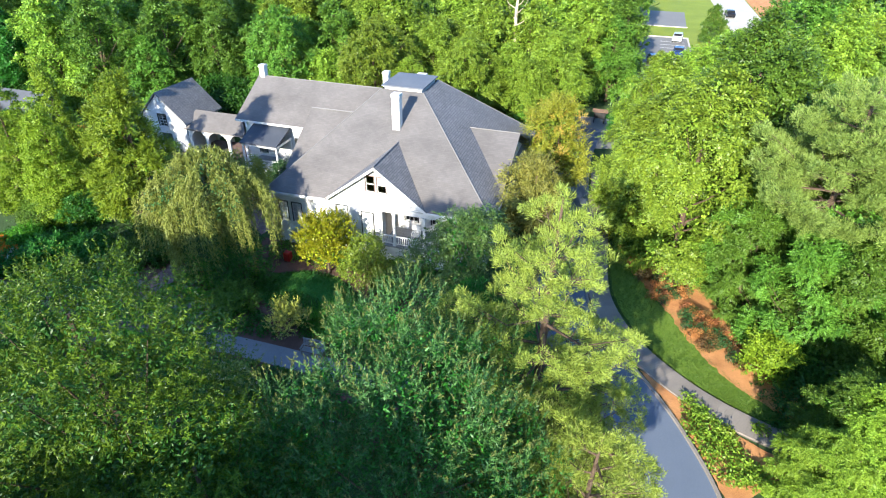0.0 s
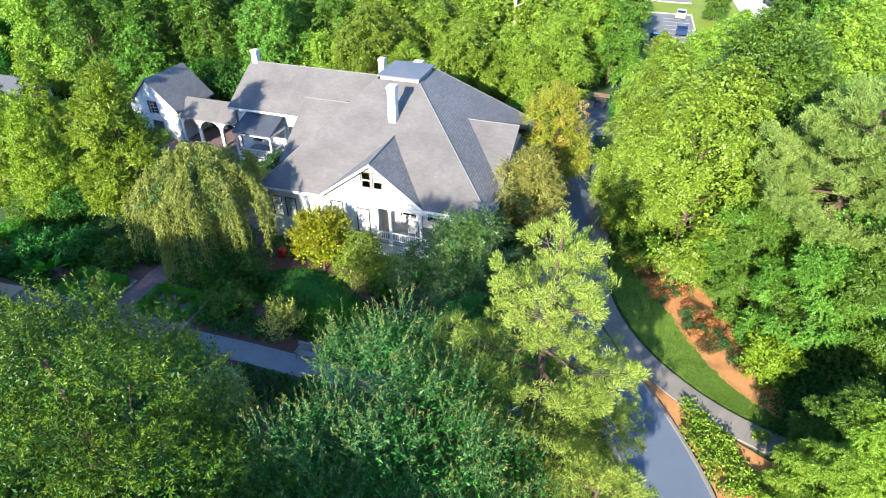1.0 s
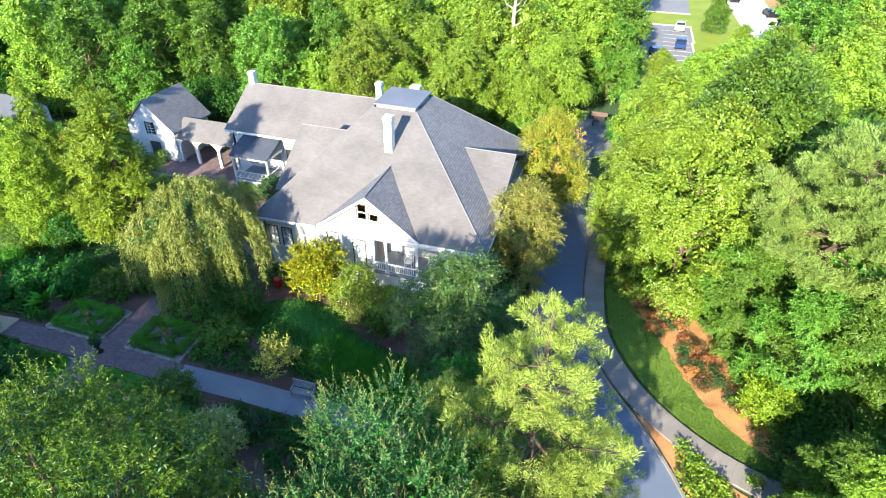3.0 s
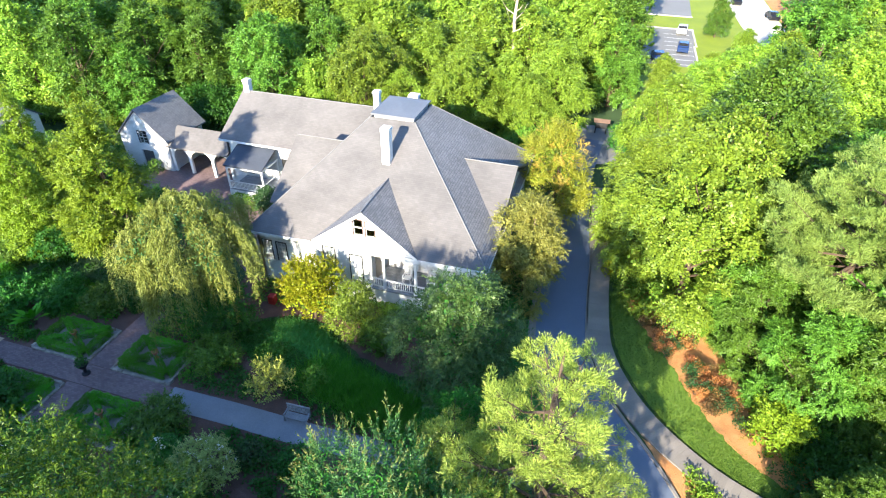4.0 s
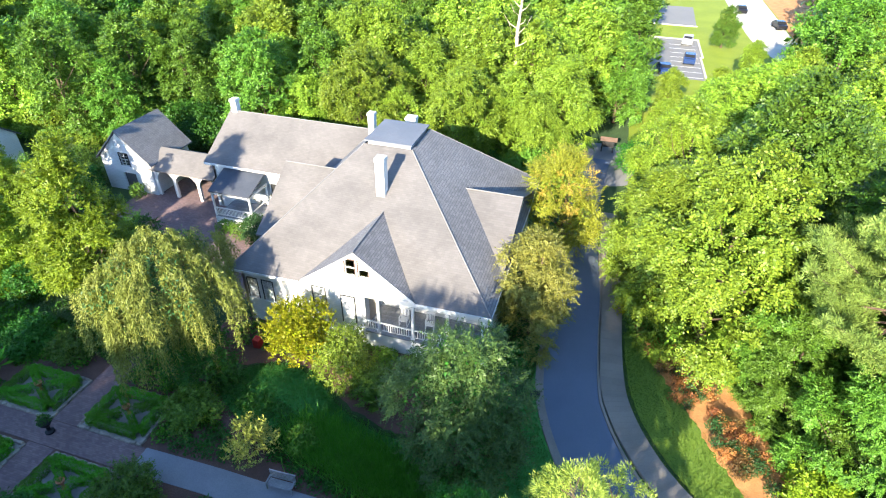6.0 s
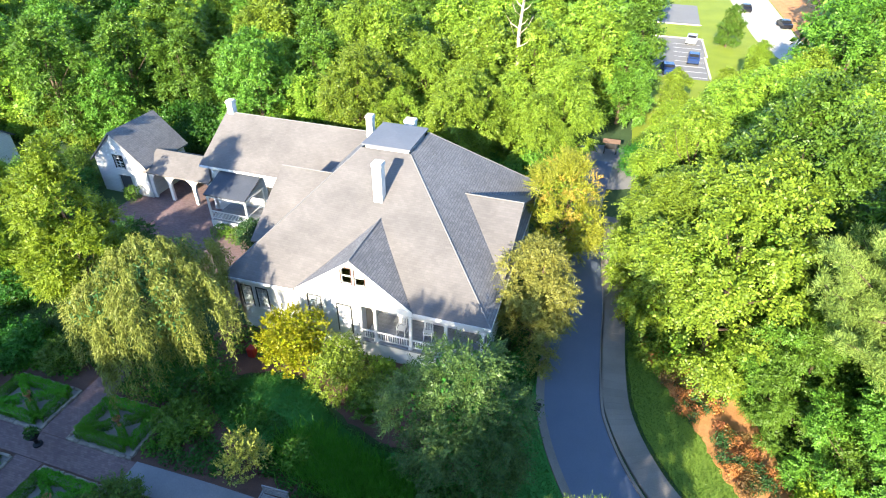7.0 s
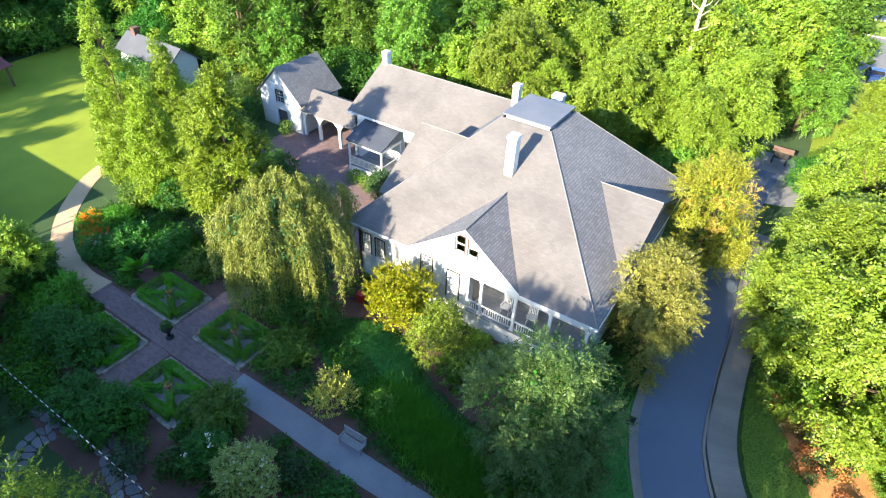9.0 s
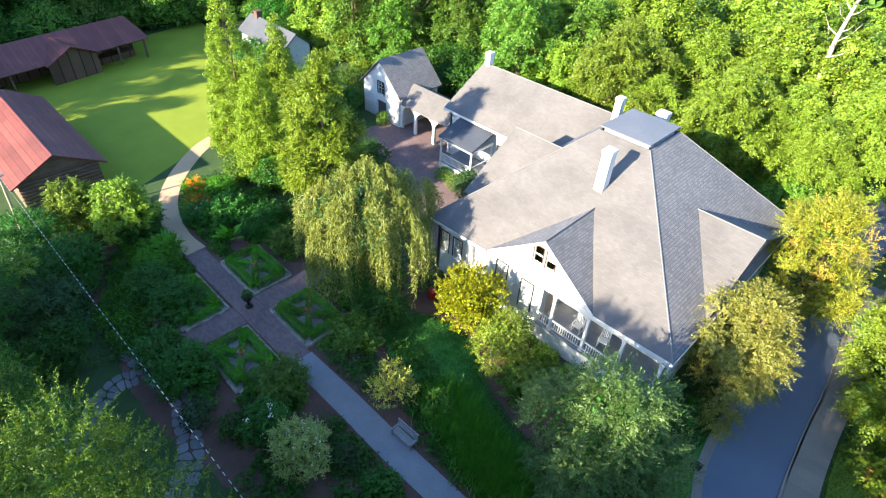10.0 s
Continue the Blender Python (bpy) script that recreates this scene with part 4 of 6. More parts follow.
def pine(seed, height, radius, low, limbs, needle, material, label, place, blades=34, wide=0.016, shoots=5):
    """A pine: a straight trunk, rising limbs with side twigs, brush-like shoots of needles at every twig's end."""
    rng = np.random.default_rng(seed)
    t = thing("pine_tree", place, label, "pine tree")
    bm = bmesh.new()
    tube(bm, [(0, 0, 0), (0.05, 0, height * 0.4), (-0.05, 0.04, height * 0.75), (0, 0, height * 0.98)], [height * 0.014 + 0.08, height * 0.012, height * 0.007, 0.03], 8)
    cs = [(Vector((0, 0, height * (0.985 - 0.03 * k))), Vector((0, 0, 1))) for k in range(4)]
    for k in range(limbs):
        f = ((k + 0.5) / limbs) ** 0.8
        z = height * 0.96 - (height * 0.96 - low) * f
        full = 0.20 + 0.80 * min(1.0, f / 0.52) ** 0.8
        ln = radius * full * (0.58 + 0.5 * rng.random()) * (1.0 - 0.25 * max(0.0, f - 0.75) / 0.25)
        th = k * 2.39996 + rng.normal() * 0.3
        way = Vector((math.cos(th), math.sin(th), 0))
        across = Vector((-way.y, way.x, 0))
        rise = 0.55 - 0.35 * f
        a = Vector((0, 0, z - rise * ln * 0.5))
        bend = lambda g: a + way * ln * g + Vector((0, 0, ln * (rise * g * g - 0.10 * math.sin(3.1 * g))))
        tube(bm, [a, bend(0.5), bend(1.0)], [0.035 + 0.012 * ln, 0.03, 0.012], 5)
        cs.append((bend(1.0), way))
        steps = max(2, int(ln / 0.5))
        for j in range(steps):
            g = 0.30 + 0.68 * (j + rng.random() * 0.6) / steps
            for sgn in (-1, 1):
                reach = ln * 0.34 * (1.15 - g) * (0.6 + 0.7 * rng.random()) + 0.2
                tip = bend(g) + across * sgn * reach + way * reach * 0.8 + Vector((0, 0, 0.10 + 0.2 * rng.random()))
                tube(bm, [bend(g), tip], [0.016, 0.008], 3)
                cs.append((tip, (tip - bend(g)).normalized()))
                if reach > 0.7:
                    cs.append((bend(g).lerp(tip, 0.45), (tip - bend(g)).normalized()))
    tr = mesh_ob("trunk", bm, M["bark"])
    tr.parent = t
    C, A = np.array([c[0][:] for c in cs]), np.array([c[1][:] for c in cs])
    k = np.repeat(np.arange(len(C)), shoots)
    ax = unit(0.45 * A[k] + 0.35 * rng.normal(size=(len(k), 3)) + np.array([0, 0, 0.8]))
    tip = C[k] + 0.34 * needle * rng.normal(size=(len(k), 3)) * np.array([1, 1, 0.6])
    rad = needle * (0.34 + 0.2 * rng.random((len(k), 1)))
    j = np.repeat(np.arange(len(k)), blades)
    d = unit(rng.normal(size=(len(j), 3)) + 0.45 * ax[j])
    P = tip[j] + (d + 0.45 * ax[j] * rng.random((len(j), 1))) * rad[j] * (0.25 + 0.55 * rng.random((len(j), 1)))
    D = unit(0.8 * d + 0.75 * ax[j] + 0.25 * rng.normal(size=P.shape))
    quads("needles", P, D, side_of(rng, D), needle * 0.26 * (0.7 + 0.6 * rng.random(len(P))), np.full(len(P), wide), M[material], t)
    return t


def willow(seed, height, radius, place, strands=620):
    rng = np.random.default_rng(seed)
    t = thing("willow_tree", place, "weeping willow with pale yellow-green hanging strands", "willow tree")
    lobes = round_lobes(rng, height, radius * 0.8, height * 0.45, 26, 1.0)
    tr = mesh_ob("trunk", trunk_bm(rng, height, 0.22, lobes, 20), M["bark"])
    tr.parent = t
    Ps, Ds = [], []
    bunches = [(rng.random() * 6.283, math.sqrt(rng.random())) for _ in range(strands // 7)]
    for k in range(strands):
        th, rr = bunches[k % len(bunches)]
        th, rr = th + rng.normal() * 0.05, min(1.0, abs(rr + rng.normal() * 0.03))
        lump = 1 + 0.16 * math.sin(5 * th + 1.3) + 0.1 * math.sin(11 * th)
        x, y = radius * rr * lump * math.cos(th), radius * rr * lump * math.sin(th)
        z = height - 0.34 * height * rr ** 2.2 + 0.28 * math.sin(7 * th + 6 * rr) + rng.normal() * 0.12
        ln = min(z - 0.3, (1.1 + 3.0 * rr) * (0.6 + 0.6 * rng.random()))
        m = int(ln / 0.06)
        s = np.linspace(0, 1, m)[:, None]
        out = np.array([math.cos(th), math.sin(th), 0]) * (0.5 * rr)
        base = np.array([x, y, z]) + out * (1 - (1 - s) ** 2) + np.array([0, 0, -1]) * ln * s ** 1.25
        base += 0.05 * rng.normal(size=base.shape)
        d = unit(np.array([0, 0, -1.0]) + 0.55 * rng.normal(size=base.shape) + out * 0.6)
        Ps.append(base), Ds.append(d)
    P, D = np.concatenate(Ps), np.concatenate(Ds)
    quads("crown", P, D, side_of(rng, D), 0.17 + 0.12 * rng.random(len(P)), np.full(len(P), 0.045), M["leaf_willow"], t)
    # dark leaves behind the strands: the willow's inner shade put into colour
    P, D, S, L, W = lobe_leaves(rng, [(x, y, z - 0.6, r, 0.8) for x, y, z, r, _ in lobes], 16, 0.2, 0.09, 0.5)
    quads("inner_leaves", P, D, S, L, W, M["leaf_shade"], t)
    return t


def shooting_shrub(name, seed, height, radius, low, shoots, shoot_len, leaf, material, label, place, category="tree", count=40, size=1.0, upright=1.0, limbs=16, inner_mat=None, per_shoot=26, hang=0.0, tip_mat=None, drive=1.1):
    """A crown whose skin is made of leafy shoots."""
    rng = np.random.default_rng(seed)
    t = thing(name, place, label, category)
    lobes = round_lobes(rng, height, radius, low, count, size, 0.9)
    tr = mesh_ob("trunk", trunk_bm(rng, height, height * 0.016, lobes, limbs), M["bark"])
    tr.parent = t
    # a darker inner_mat paints the shade inside the crown
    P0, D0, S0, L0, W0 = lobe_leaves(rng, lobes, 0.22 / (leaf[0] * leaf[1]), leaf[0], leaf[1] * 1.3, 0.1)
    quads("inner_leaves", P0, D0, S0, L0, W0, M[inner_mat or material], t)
    arr = np.asarray(lobes)
    Ps, Ds, Fs = [], [], []
    for k in range(shoots):
        x, y, z, r, fl = arr[rng.integers(len(arr))]
        d = unit(rng.normal(size=3) + np.array([0, 0, 0.7]))
        p = np.array([x, y, z]) + d * r * np.array([1, 1, fl]) * 0.9
        ax = unit(d * (1.0 - 0.4 * upright) + np.array([0, 0, upright]) + 0.22 * rng.normal(size=3))
        ln = shoot_len * (0.6 + 0.7 * rng.random())
        s = np.linspace(0.02, 1, per_shoot)[:, None]
        b = p + ax * ln * s
        w = unit(rng.normal(size=(per_shoot, 3)) + ax * drive * (0.6 + 0.9 * s) - np.array([0, 0, hang]))
        Ps.append(b), Ds.append(w), Fs.append(s[:, 0])
    P, D, F = np.concatenate(Ps), np.concatenate(Ds), np.concatenate(Fs)
    n = len(P)
    L, W, S = leaf[0] * (1.15 - 0.55 * F) * (0.75 + 0.5 * rng.random(n)), leaf[1] * (1.1 - 0.4 * F) * (0.75 + 0.5 * rng.random(n)), side_of(rng, D)
    young = F > (0.72 if tip_mat else 2.0)
    quads("crown", P[~young], D[~young], S[~young], L[~young], W[~young], M[material], t)
    if tip_mat:
        quads("young_growth", P[young], D[young], S[young], L[young], W[young], M[tip_mat], t, "pale young shoot tips")
    return t


# woodland: a few grown trees, planted again and again, turned and scaled
GROUP = "woodland trees"
KINDS = ((13.5, 4.2, "leaf_wood", "tall broadleaf woodland tree with a full green crown"), (12.0, 3.7, "leaf_bright", "sunlit yellow-green broadleaf tree at the wood's edge"),
         (14.5, 4.6, "leaf_wood", "large spreading broadleaf tree with dense leaves"), (11.0, 3.4, "leaf_deep", "dark green woodland tree in dense growth, shade put into its leaves"),
         (12.5, 4.1, "leaf_bright", "bright green broadleaf tree with an uneven crown"), (14.0, 3.3, "leaf_wood", "slender upright woodland tree with green leaves"))
protos, fine = [], []
for k, (hh, rr, mat_key, lab) in enumerate(KINDS):
    lift, droop = ((0.35, 0.25), (0.15, 0.55), (0.45, 0.2), (0.3, 0.3), (0.2, 0.5), (0.55, 0.2))[k]
    protos.append(broadleaf(40 + k, hh, rr, 1.2, 34, 1.15, 13, 5, 9, 0.85, (0.30, 0.17), mat_key, lab, GROUP, lift, droop))
    if k < 5:
        fine.append(broadleaf(60 + k, hh, rr, 1.0, 40, 1.05, 18, 6, 13, 0.72, (0.185, 0.105), mat_key, lab, GROUP, lift, droop))
rnd = random.Random(7)


def plant(proto, x, y, s=1.0, turn=None, sz=None):
    a = rnd.uniform(0, 6.283) if turn is None else turn
    return copy_thing(proto, Matrix.Translation((x, y, 0)) @ Matrix.Rotation(a, 4, "Z") @ Matrix.Diagonal((s, s, sz or s, 1)))


def clear_of(x, y):
    """Where woodland may stand: off the buildings, lawns, drive and garden."""
    if -9.5 < x < -2.2 and y < 77:
        return False
    if -51 < x < -9 and y < 62:
        return False
    if -88 < x <= -51 and 14 < y < 57:
        return False
    if x >= -2.2 and y < 52:
        return False
    if y > 60 and -3 < x < 6 + (y - 60) * 0.32:
        return False
    return True


spots, far_spots = [], []
yy = 58.0
while yy < 200:
    step = 5.2 if yy < 92 else 7.0
    xx = -130.0 + rnd.uniform(0, step)
    while xx < 4 + yy * 0.5:
        px, py = xx + rnd.uniform(-1.5, 1.5), yy + rnd.uniform(-1.5, 1.5)
        if clear_of(px, py):
            (spots if py < 92 and px > -84 else far_spots).append((px, py))
        xx += step
    yy += step * 0.95
for px, py in spots:
    pr = protos[rnd.choice((0, 1, 1, 2, 4, 4, 5)) if px > -50 else rnd.choice((0, 2, 3, 4, 5))]
    if -16 < px < 3 and py < 80:
        pr = protos[rnd.choice((1, 4))]
    if py < 72 and -34 < px:
        pr = fine[min(protos.index(pr), 4)]
    plant(pr, px, py, rnd.uniform(0.72, 1.12) * (0.9 if py < 68 else 1.0))
# wood beside the drive
for px, py, s, k in ((2.2, 43.6, 1.14, 4), (-0.4, 48.4, 0.90, 1), (5.6, 48.5, 1.15, 2), (9.4, 43.0, 1.0, 0), (5.9, 39.4, 0.56, 0), (10.2, 35.2, 0.66, 0), (8.3, 35.6, 0.60, 2), (8.6, 28.0, 0.42, 0), (6.9, 25.8, 0.34, 1), (12.0, 37.6, 0.95, 0), (13.5, 44.0, 1.1, 0), (16.0, 38.5, 1.0, 4), (17.5, 33.0, 0.92, 0), (19.5, 41.0, 1.1, 2), (23.0, 36.0, 1.0, 4), (16.2, 28.5, 0.70, 0), (9.4, 26.6, 0.50, 1), (7.2, 25.0, 0.38, 4), (12.8, 26.0, 0.56, 4), (20.0, 28.0, 0.9, 2), (6.4, 40.8, 0.72, 0), (8.5, 56.0, 1.12, 4), (12.5, 60.0, 1.2, 1), (6.0, 66.0, 1.0, 4), (4.5, 73.0, 0.75, 4), (10.0, 77.0, 0.85, 1), (1.2, 46.6, 0.42, 4), (3.4, 41.8, 0.36, 1)):
    plant(fine[k], px, py, s)
# unseen wood to the south, added and sized so its long shade lies over the garden
for px, py, s, k in ((-10.6, 5.4, 1.15, 0), (-15.5, 3.2, 0.98, 2), (-9.6, 0.5, 1.18, 2), (-21, 3.6, 0.88, 0), (-25.0, 4.2, 0.86, 0), (-18.2, 4.6, 0.84, 2), (-29.5, 5, 1.0, 2), (-34, 4.5, 1.0, 2), (-39.5, 6, 1.0, 0), (-14.5, -3, 1.1, 2), (-20.5, -2.5, 1.1, 0), (-26.5, -3, 1.1, 3), (-32.5, -2, 1.15, 2), (-38.5, -3, 1.15, 0), (-44.5, -2, 1.15, 3), (-67, 10, 0.8, 0), (-73, 7, 1.0, 2), (-79, 6, 1.1, 3), (-85, 8, 1.15, 2), (-80, 11, 1.1, 2), (-86, 13, 1.15, 0), (-90, 6, 1.2, 2), (-82, 1, 1.2, 0), (-76, 0, 1.2, 3), (-9.5, -8, 1.1, 0), (12.5, 14, 0.9, 0), (18, 18, 1.0, 2), (12, 5, 1.0, 3)):
    plant(protos[k], px, py, s)
# west edge of the big lawn; mostly dark-leaved trees, its shade put into leaf colour
for k in range(44):
    plant(protos[rnd.choice((3, 3, 3, 3, 2))], rnd.uniform(-99, -89), 9 + k * 1.6, rnd.uniform(0.9, 1.15))
for k, o in enumerate(protos):
    o.location = (24 + 5.5 * k, 56 + 4 * (k % 2), 0)
for k, o in enumerate(fine):
    o.location = (21 + 5.5 * k, 48 + 4 * (k % 2), 0)

# the far wood, one mass of leaves
rng = np.random.default_rng(90)
Ps, Ns = [], []
for px, py in far_spots:
    hgt, rad = rng.uniform(10.5, 15.5), rng.uniform(3.4, 4.8)
    d = unit(rng.normal(size=(620, 3)))
    d[:, 2] = np.where(d[:, 2] < -0.3, -d[:, 2], d[:, 2])
    lump = 1 + 0.16 * np.sin(4.3 * d[:, :1] + 3.1 * d[:, 1:2] * 2 + px) + 0.12 * np.sin(7.7 * d[:, 2:] + 5 * d[:, :1] + py)
    Ps.append(np.array([px, py, hgt * 0.55]) + d * lump * np.array([rad, rad, hgt * 0.45]))
    Ns.append(d)
P, N = np.concatenate(Ps), np.concatenate(Ns)
N = unit(N + 0.55 * rng.normal(size=N.shape) + np.array([0, 0, 0.25]))
D = unit(np.cross(N, rng.normal(size=N.shape)))
tagged(quads("far_woods", P, D, unit(np.cross(N, D)), 0.75 + 0.5 * rng.random(len(P)), 0.5 + 0.3 * rng.random(len(P)), M["leaf_wood"], fold=0.12), "dense green canopy of the far woods", "woods", kind="stuff")

# named trees
pine(3, 16.1, 4.1, 2.6, 62, 0.50, "leaf_pine", "tall young pine with soft yellow-green needle tufts", (-4.85, 20.9, 0), 95, 0.020, 3)
pine(4, 16.4, 4.4, 8.6, 40, 0.66, "leaf_pine_grey", "grey-green pine standing among broadleaf trees", (8.2, 37.6, 0), 90, 0.030, 3)
pine(5, 10.6, 2.8, 2.0, 42, 0.46, "leaf_pine", "smaller pine below the tall one", (-2.6, 17.4, 0), 85, 0.020, 3)
pine(6, 10.6, 2.4, 2.0, 40, 0.44, "leaf_deep", "slim dark green pine in shade", (-8.2, 23.0, 0), 60, 0.026, 3)
willow(8, 9.0, 4.0, (-28.6, 33.4, 0), 1500)
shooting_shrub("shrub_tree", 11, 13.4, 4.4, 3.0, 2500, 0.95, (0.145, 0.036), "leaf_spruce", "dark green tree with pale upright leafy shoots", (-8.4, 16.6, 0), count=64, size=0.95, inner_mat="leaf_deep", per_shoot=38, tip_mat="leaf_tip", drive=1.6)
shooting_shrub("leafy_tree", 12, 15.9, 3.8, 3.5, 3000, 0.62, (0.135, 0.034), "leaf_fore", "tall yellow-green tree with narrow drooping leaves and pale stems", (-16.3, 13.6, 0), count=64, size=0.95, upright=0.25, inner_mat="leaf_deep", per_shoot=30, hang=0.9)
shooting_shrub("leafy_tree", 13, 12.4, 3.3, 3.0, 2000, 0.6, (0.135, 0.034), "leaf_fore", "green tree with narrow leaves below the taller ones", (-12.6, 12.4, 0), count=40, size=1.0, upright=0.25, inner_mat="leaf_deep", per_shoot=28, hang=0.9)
for px, py, hh, rr, sd in ((-50.8, 36.9, 14.2, 2.8, 21), (-48.8, 40.2, 11.5, 2.1, 22), (-45.4, 36.0, 9.8, 2.5, 24)):
    tree("cypress_tree", sd, hh, rr, 0.4, 340, 0.46, (0.17, 0.07), "leaf_cypress", "feathery bright green conical cypress", "tree", "cone", 125, trunk_r=0.09, place=(px, py, 0), up=0.5, loose=0.8)
broadleaf(23, 11.7, 3.0, 0.8, 44, 0.8, 19, 6, 14, 0.66, (0.18, 0.085), "leaf_cypress", "broad feathery bright green tree beside the courtyard", "", 0.6, 0.15, (-38.2, 36.8, 0), "feathery_tree", "leaf_wood", 0.75)
broadleaf(31, 7.7, 3.0, 1.4, 26, 0.85, 16, 6, 15, 0.66, (0.15, 0.062), "leaf_myrtle", "crape myrtle with olive leaves and brownish tips", "", 0.5, 0.3, (-8.3, 42.0, 0), "myrtle_tree")
turning = broadleaf(32, 9.0, 3.0, 1.2, 26, 0.9, 16, 6, 15, 0.75, (0.15, 0.062), "leaf_turning", "yellow-green tree turning orange at its top", "", 0.7, 0.1, (-7.9, 51.6, 0), "turning_tree", "leaf_bright")
rt = np.random.default_rng(132)
quads("blushing_growth", *spray_leaves(rt, [(1.2 * math.cos(k * 2.4), 1.2 * math.sin(k * 2.4), 8.0 - 0.28 * k, 0.75, 1.0) for k in range(12)], 6, 4, 11, 0.8, (0.14, 0.06), 0.8, 0.1), M["leaf_blush"], turning, "orange-tinged young leaves")
broadleaf(33, 8.9, 3.3, 1.0, 28, 0.95, 17, 6, 15, 0.75, (0.15, 0.065), "leaf_silver", "blue-green ornamental tree with feathery sprays", "", 0.35, 0.3, (-10.3, 31.3, 0), "ornamental_tree", "leaf_deep")


# ---- shrubs ----
def bush(name, seed, place, height, radius, material, label, leaf=(0.13, 0.08), count=16, per_m2=60, category="shrub", group=""):
    rng = np.random.default_rng(seed)
    s = radius * 0.42
    lobes = []
    for k in range(count):
        th, rr = k * 2.39996, radius * 0.68 * math.sqrt((k + 0.5) / count)
        z = height - s * 0.8 - (height * 0.55) * (rr / radius) ** 2 + rng.normal() * 0.08
        lobes.append((rr * math.cos(th), rr * math.sin(th), max(z, s * 0.6), s * (0.8 + 0.4 * rng.random()), 0.9))
    for k in range(count // 2):
        th = k * 2.39996 * 2
        lobes.append((radius * 0.62 * math.cos(th), radius * 0.62 * math.sin(th), height * 0.3, s, 1.0))
    t = thing(name, place, label, category, group)
    bm = bmesh.new()
    for k in range(5):
        x, y, z = lobes[k * 2 % len(lobes)][:3]
        tube(bm, [(0.05 * k - 0.1, 0.03 * k, 0), (x * 0.5, y * 0.5, z * 0.6), (x, y, z)], [0.03, 0.02, 0.01], 4)
    st = mesh_ob("stem", bm, M["bark"])
    st.parent = t
    P, D, S, L, W = lobe_leaves(rng, lobes, per_m2 * (0.45 if radius > 1.0 else 1.0), leaf[0], leaf[1], 0.05, 0.3, 0.7)
    if radius > 1.0:
        more = spray_leaves(rng, lobes, 7, 4, 8, radius * 0.26, (leaf[0] * 0.9, leaf[1] * 0.85), 0.6, 0.15)
        P, D, S, L, W = (np.concatenate(q) for q in zip((P, D, S, L, W), more))
    k = P[:, 2] > 0.03
    quads("foliage", P[k], D[k], S[k], L[k], W[k], M[material], t, fold=0.1)
    return t, lobes, rng


def blossoms(t, lobes, rng, count, size, material):
    arr = np.asarray(lobes)
    Ps = []
    for k in range(count):
        x, y, z, r, fl = arr[rng.integers(len(arr))]
        d = unit(rng.normal(size=3) + np.array([0, 0, 0.8]))
        c = np.array([x, y, z]) + d * r * 1.05
        Ps.append(c + rng.normal(size=(14, 3)) * size * 0.4)
    P = np.concatenate(Ps)
    D = unit(rng.normal(size=P.shape) + np.array([0, 0, 0.5]))
    quads("blossoms", P, D, side_of(rng, D), np.full(len(P), size * 0.6), np.full(len(P), size * 0.5), M[material], t, "clusters of small blossoms")


def big_leaf(seed, place, height, material, label):
    rng = np.random.default_rng(seed)
    t = thing("broad_leaf_plant", place, label, "plant")
    n = 26
    th = rng.random(n) * 6.283
    el = 0.35 + 0.9 * rng.random(n)
    D = np.stack([np.cos(th) * np.cos(el), np.sin(th) * np.cos(el), np.sin(el) * 0.7], 1)
    P = D * 0.25 + np.array([0, 0, height * 0.35])
    S = unit(np.cross(D, np.array([0, 0, 1.0])))
    quads("foliage", P, unit(D), S, height * (0.7 + 0.4 * rng.random(n)), height * 0.3 * (0.8 + 0.4 * rng.random(n)), M[material], t, fold=-0.15)
    st = mesh_ob("stem", tube(bmesh.new(), [(0, 0, 0), (0, 0, height * 0.45)], [0.06, 0.05], 6), M["bark"])
    st.parent = t
    return t


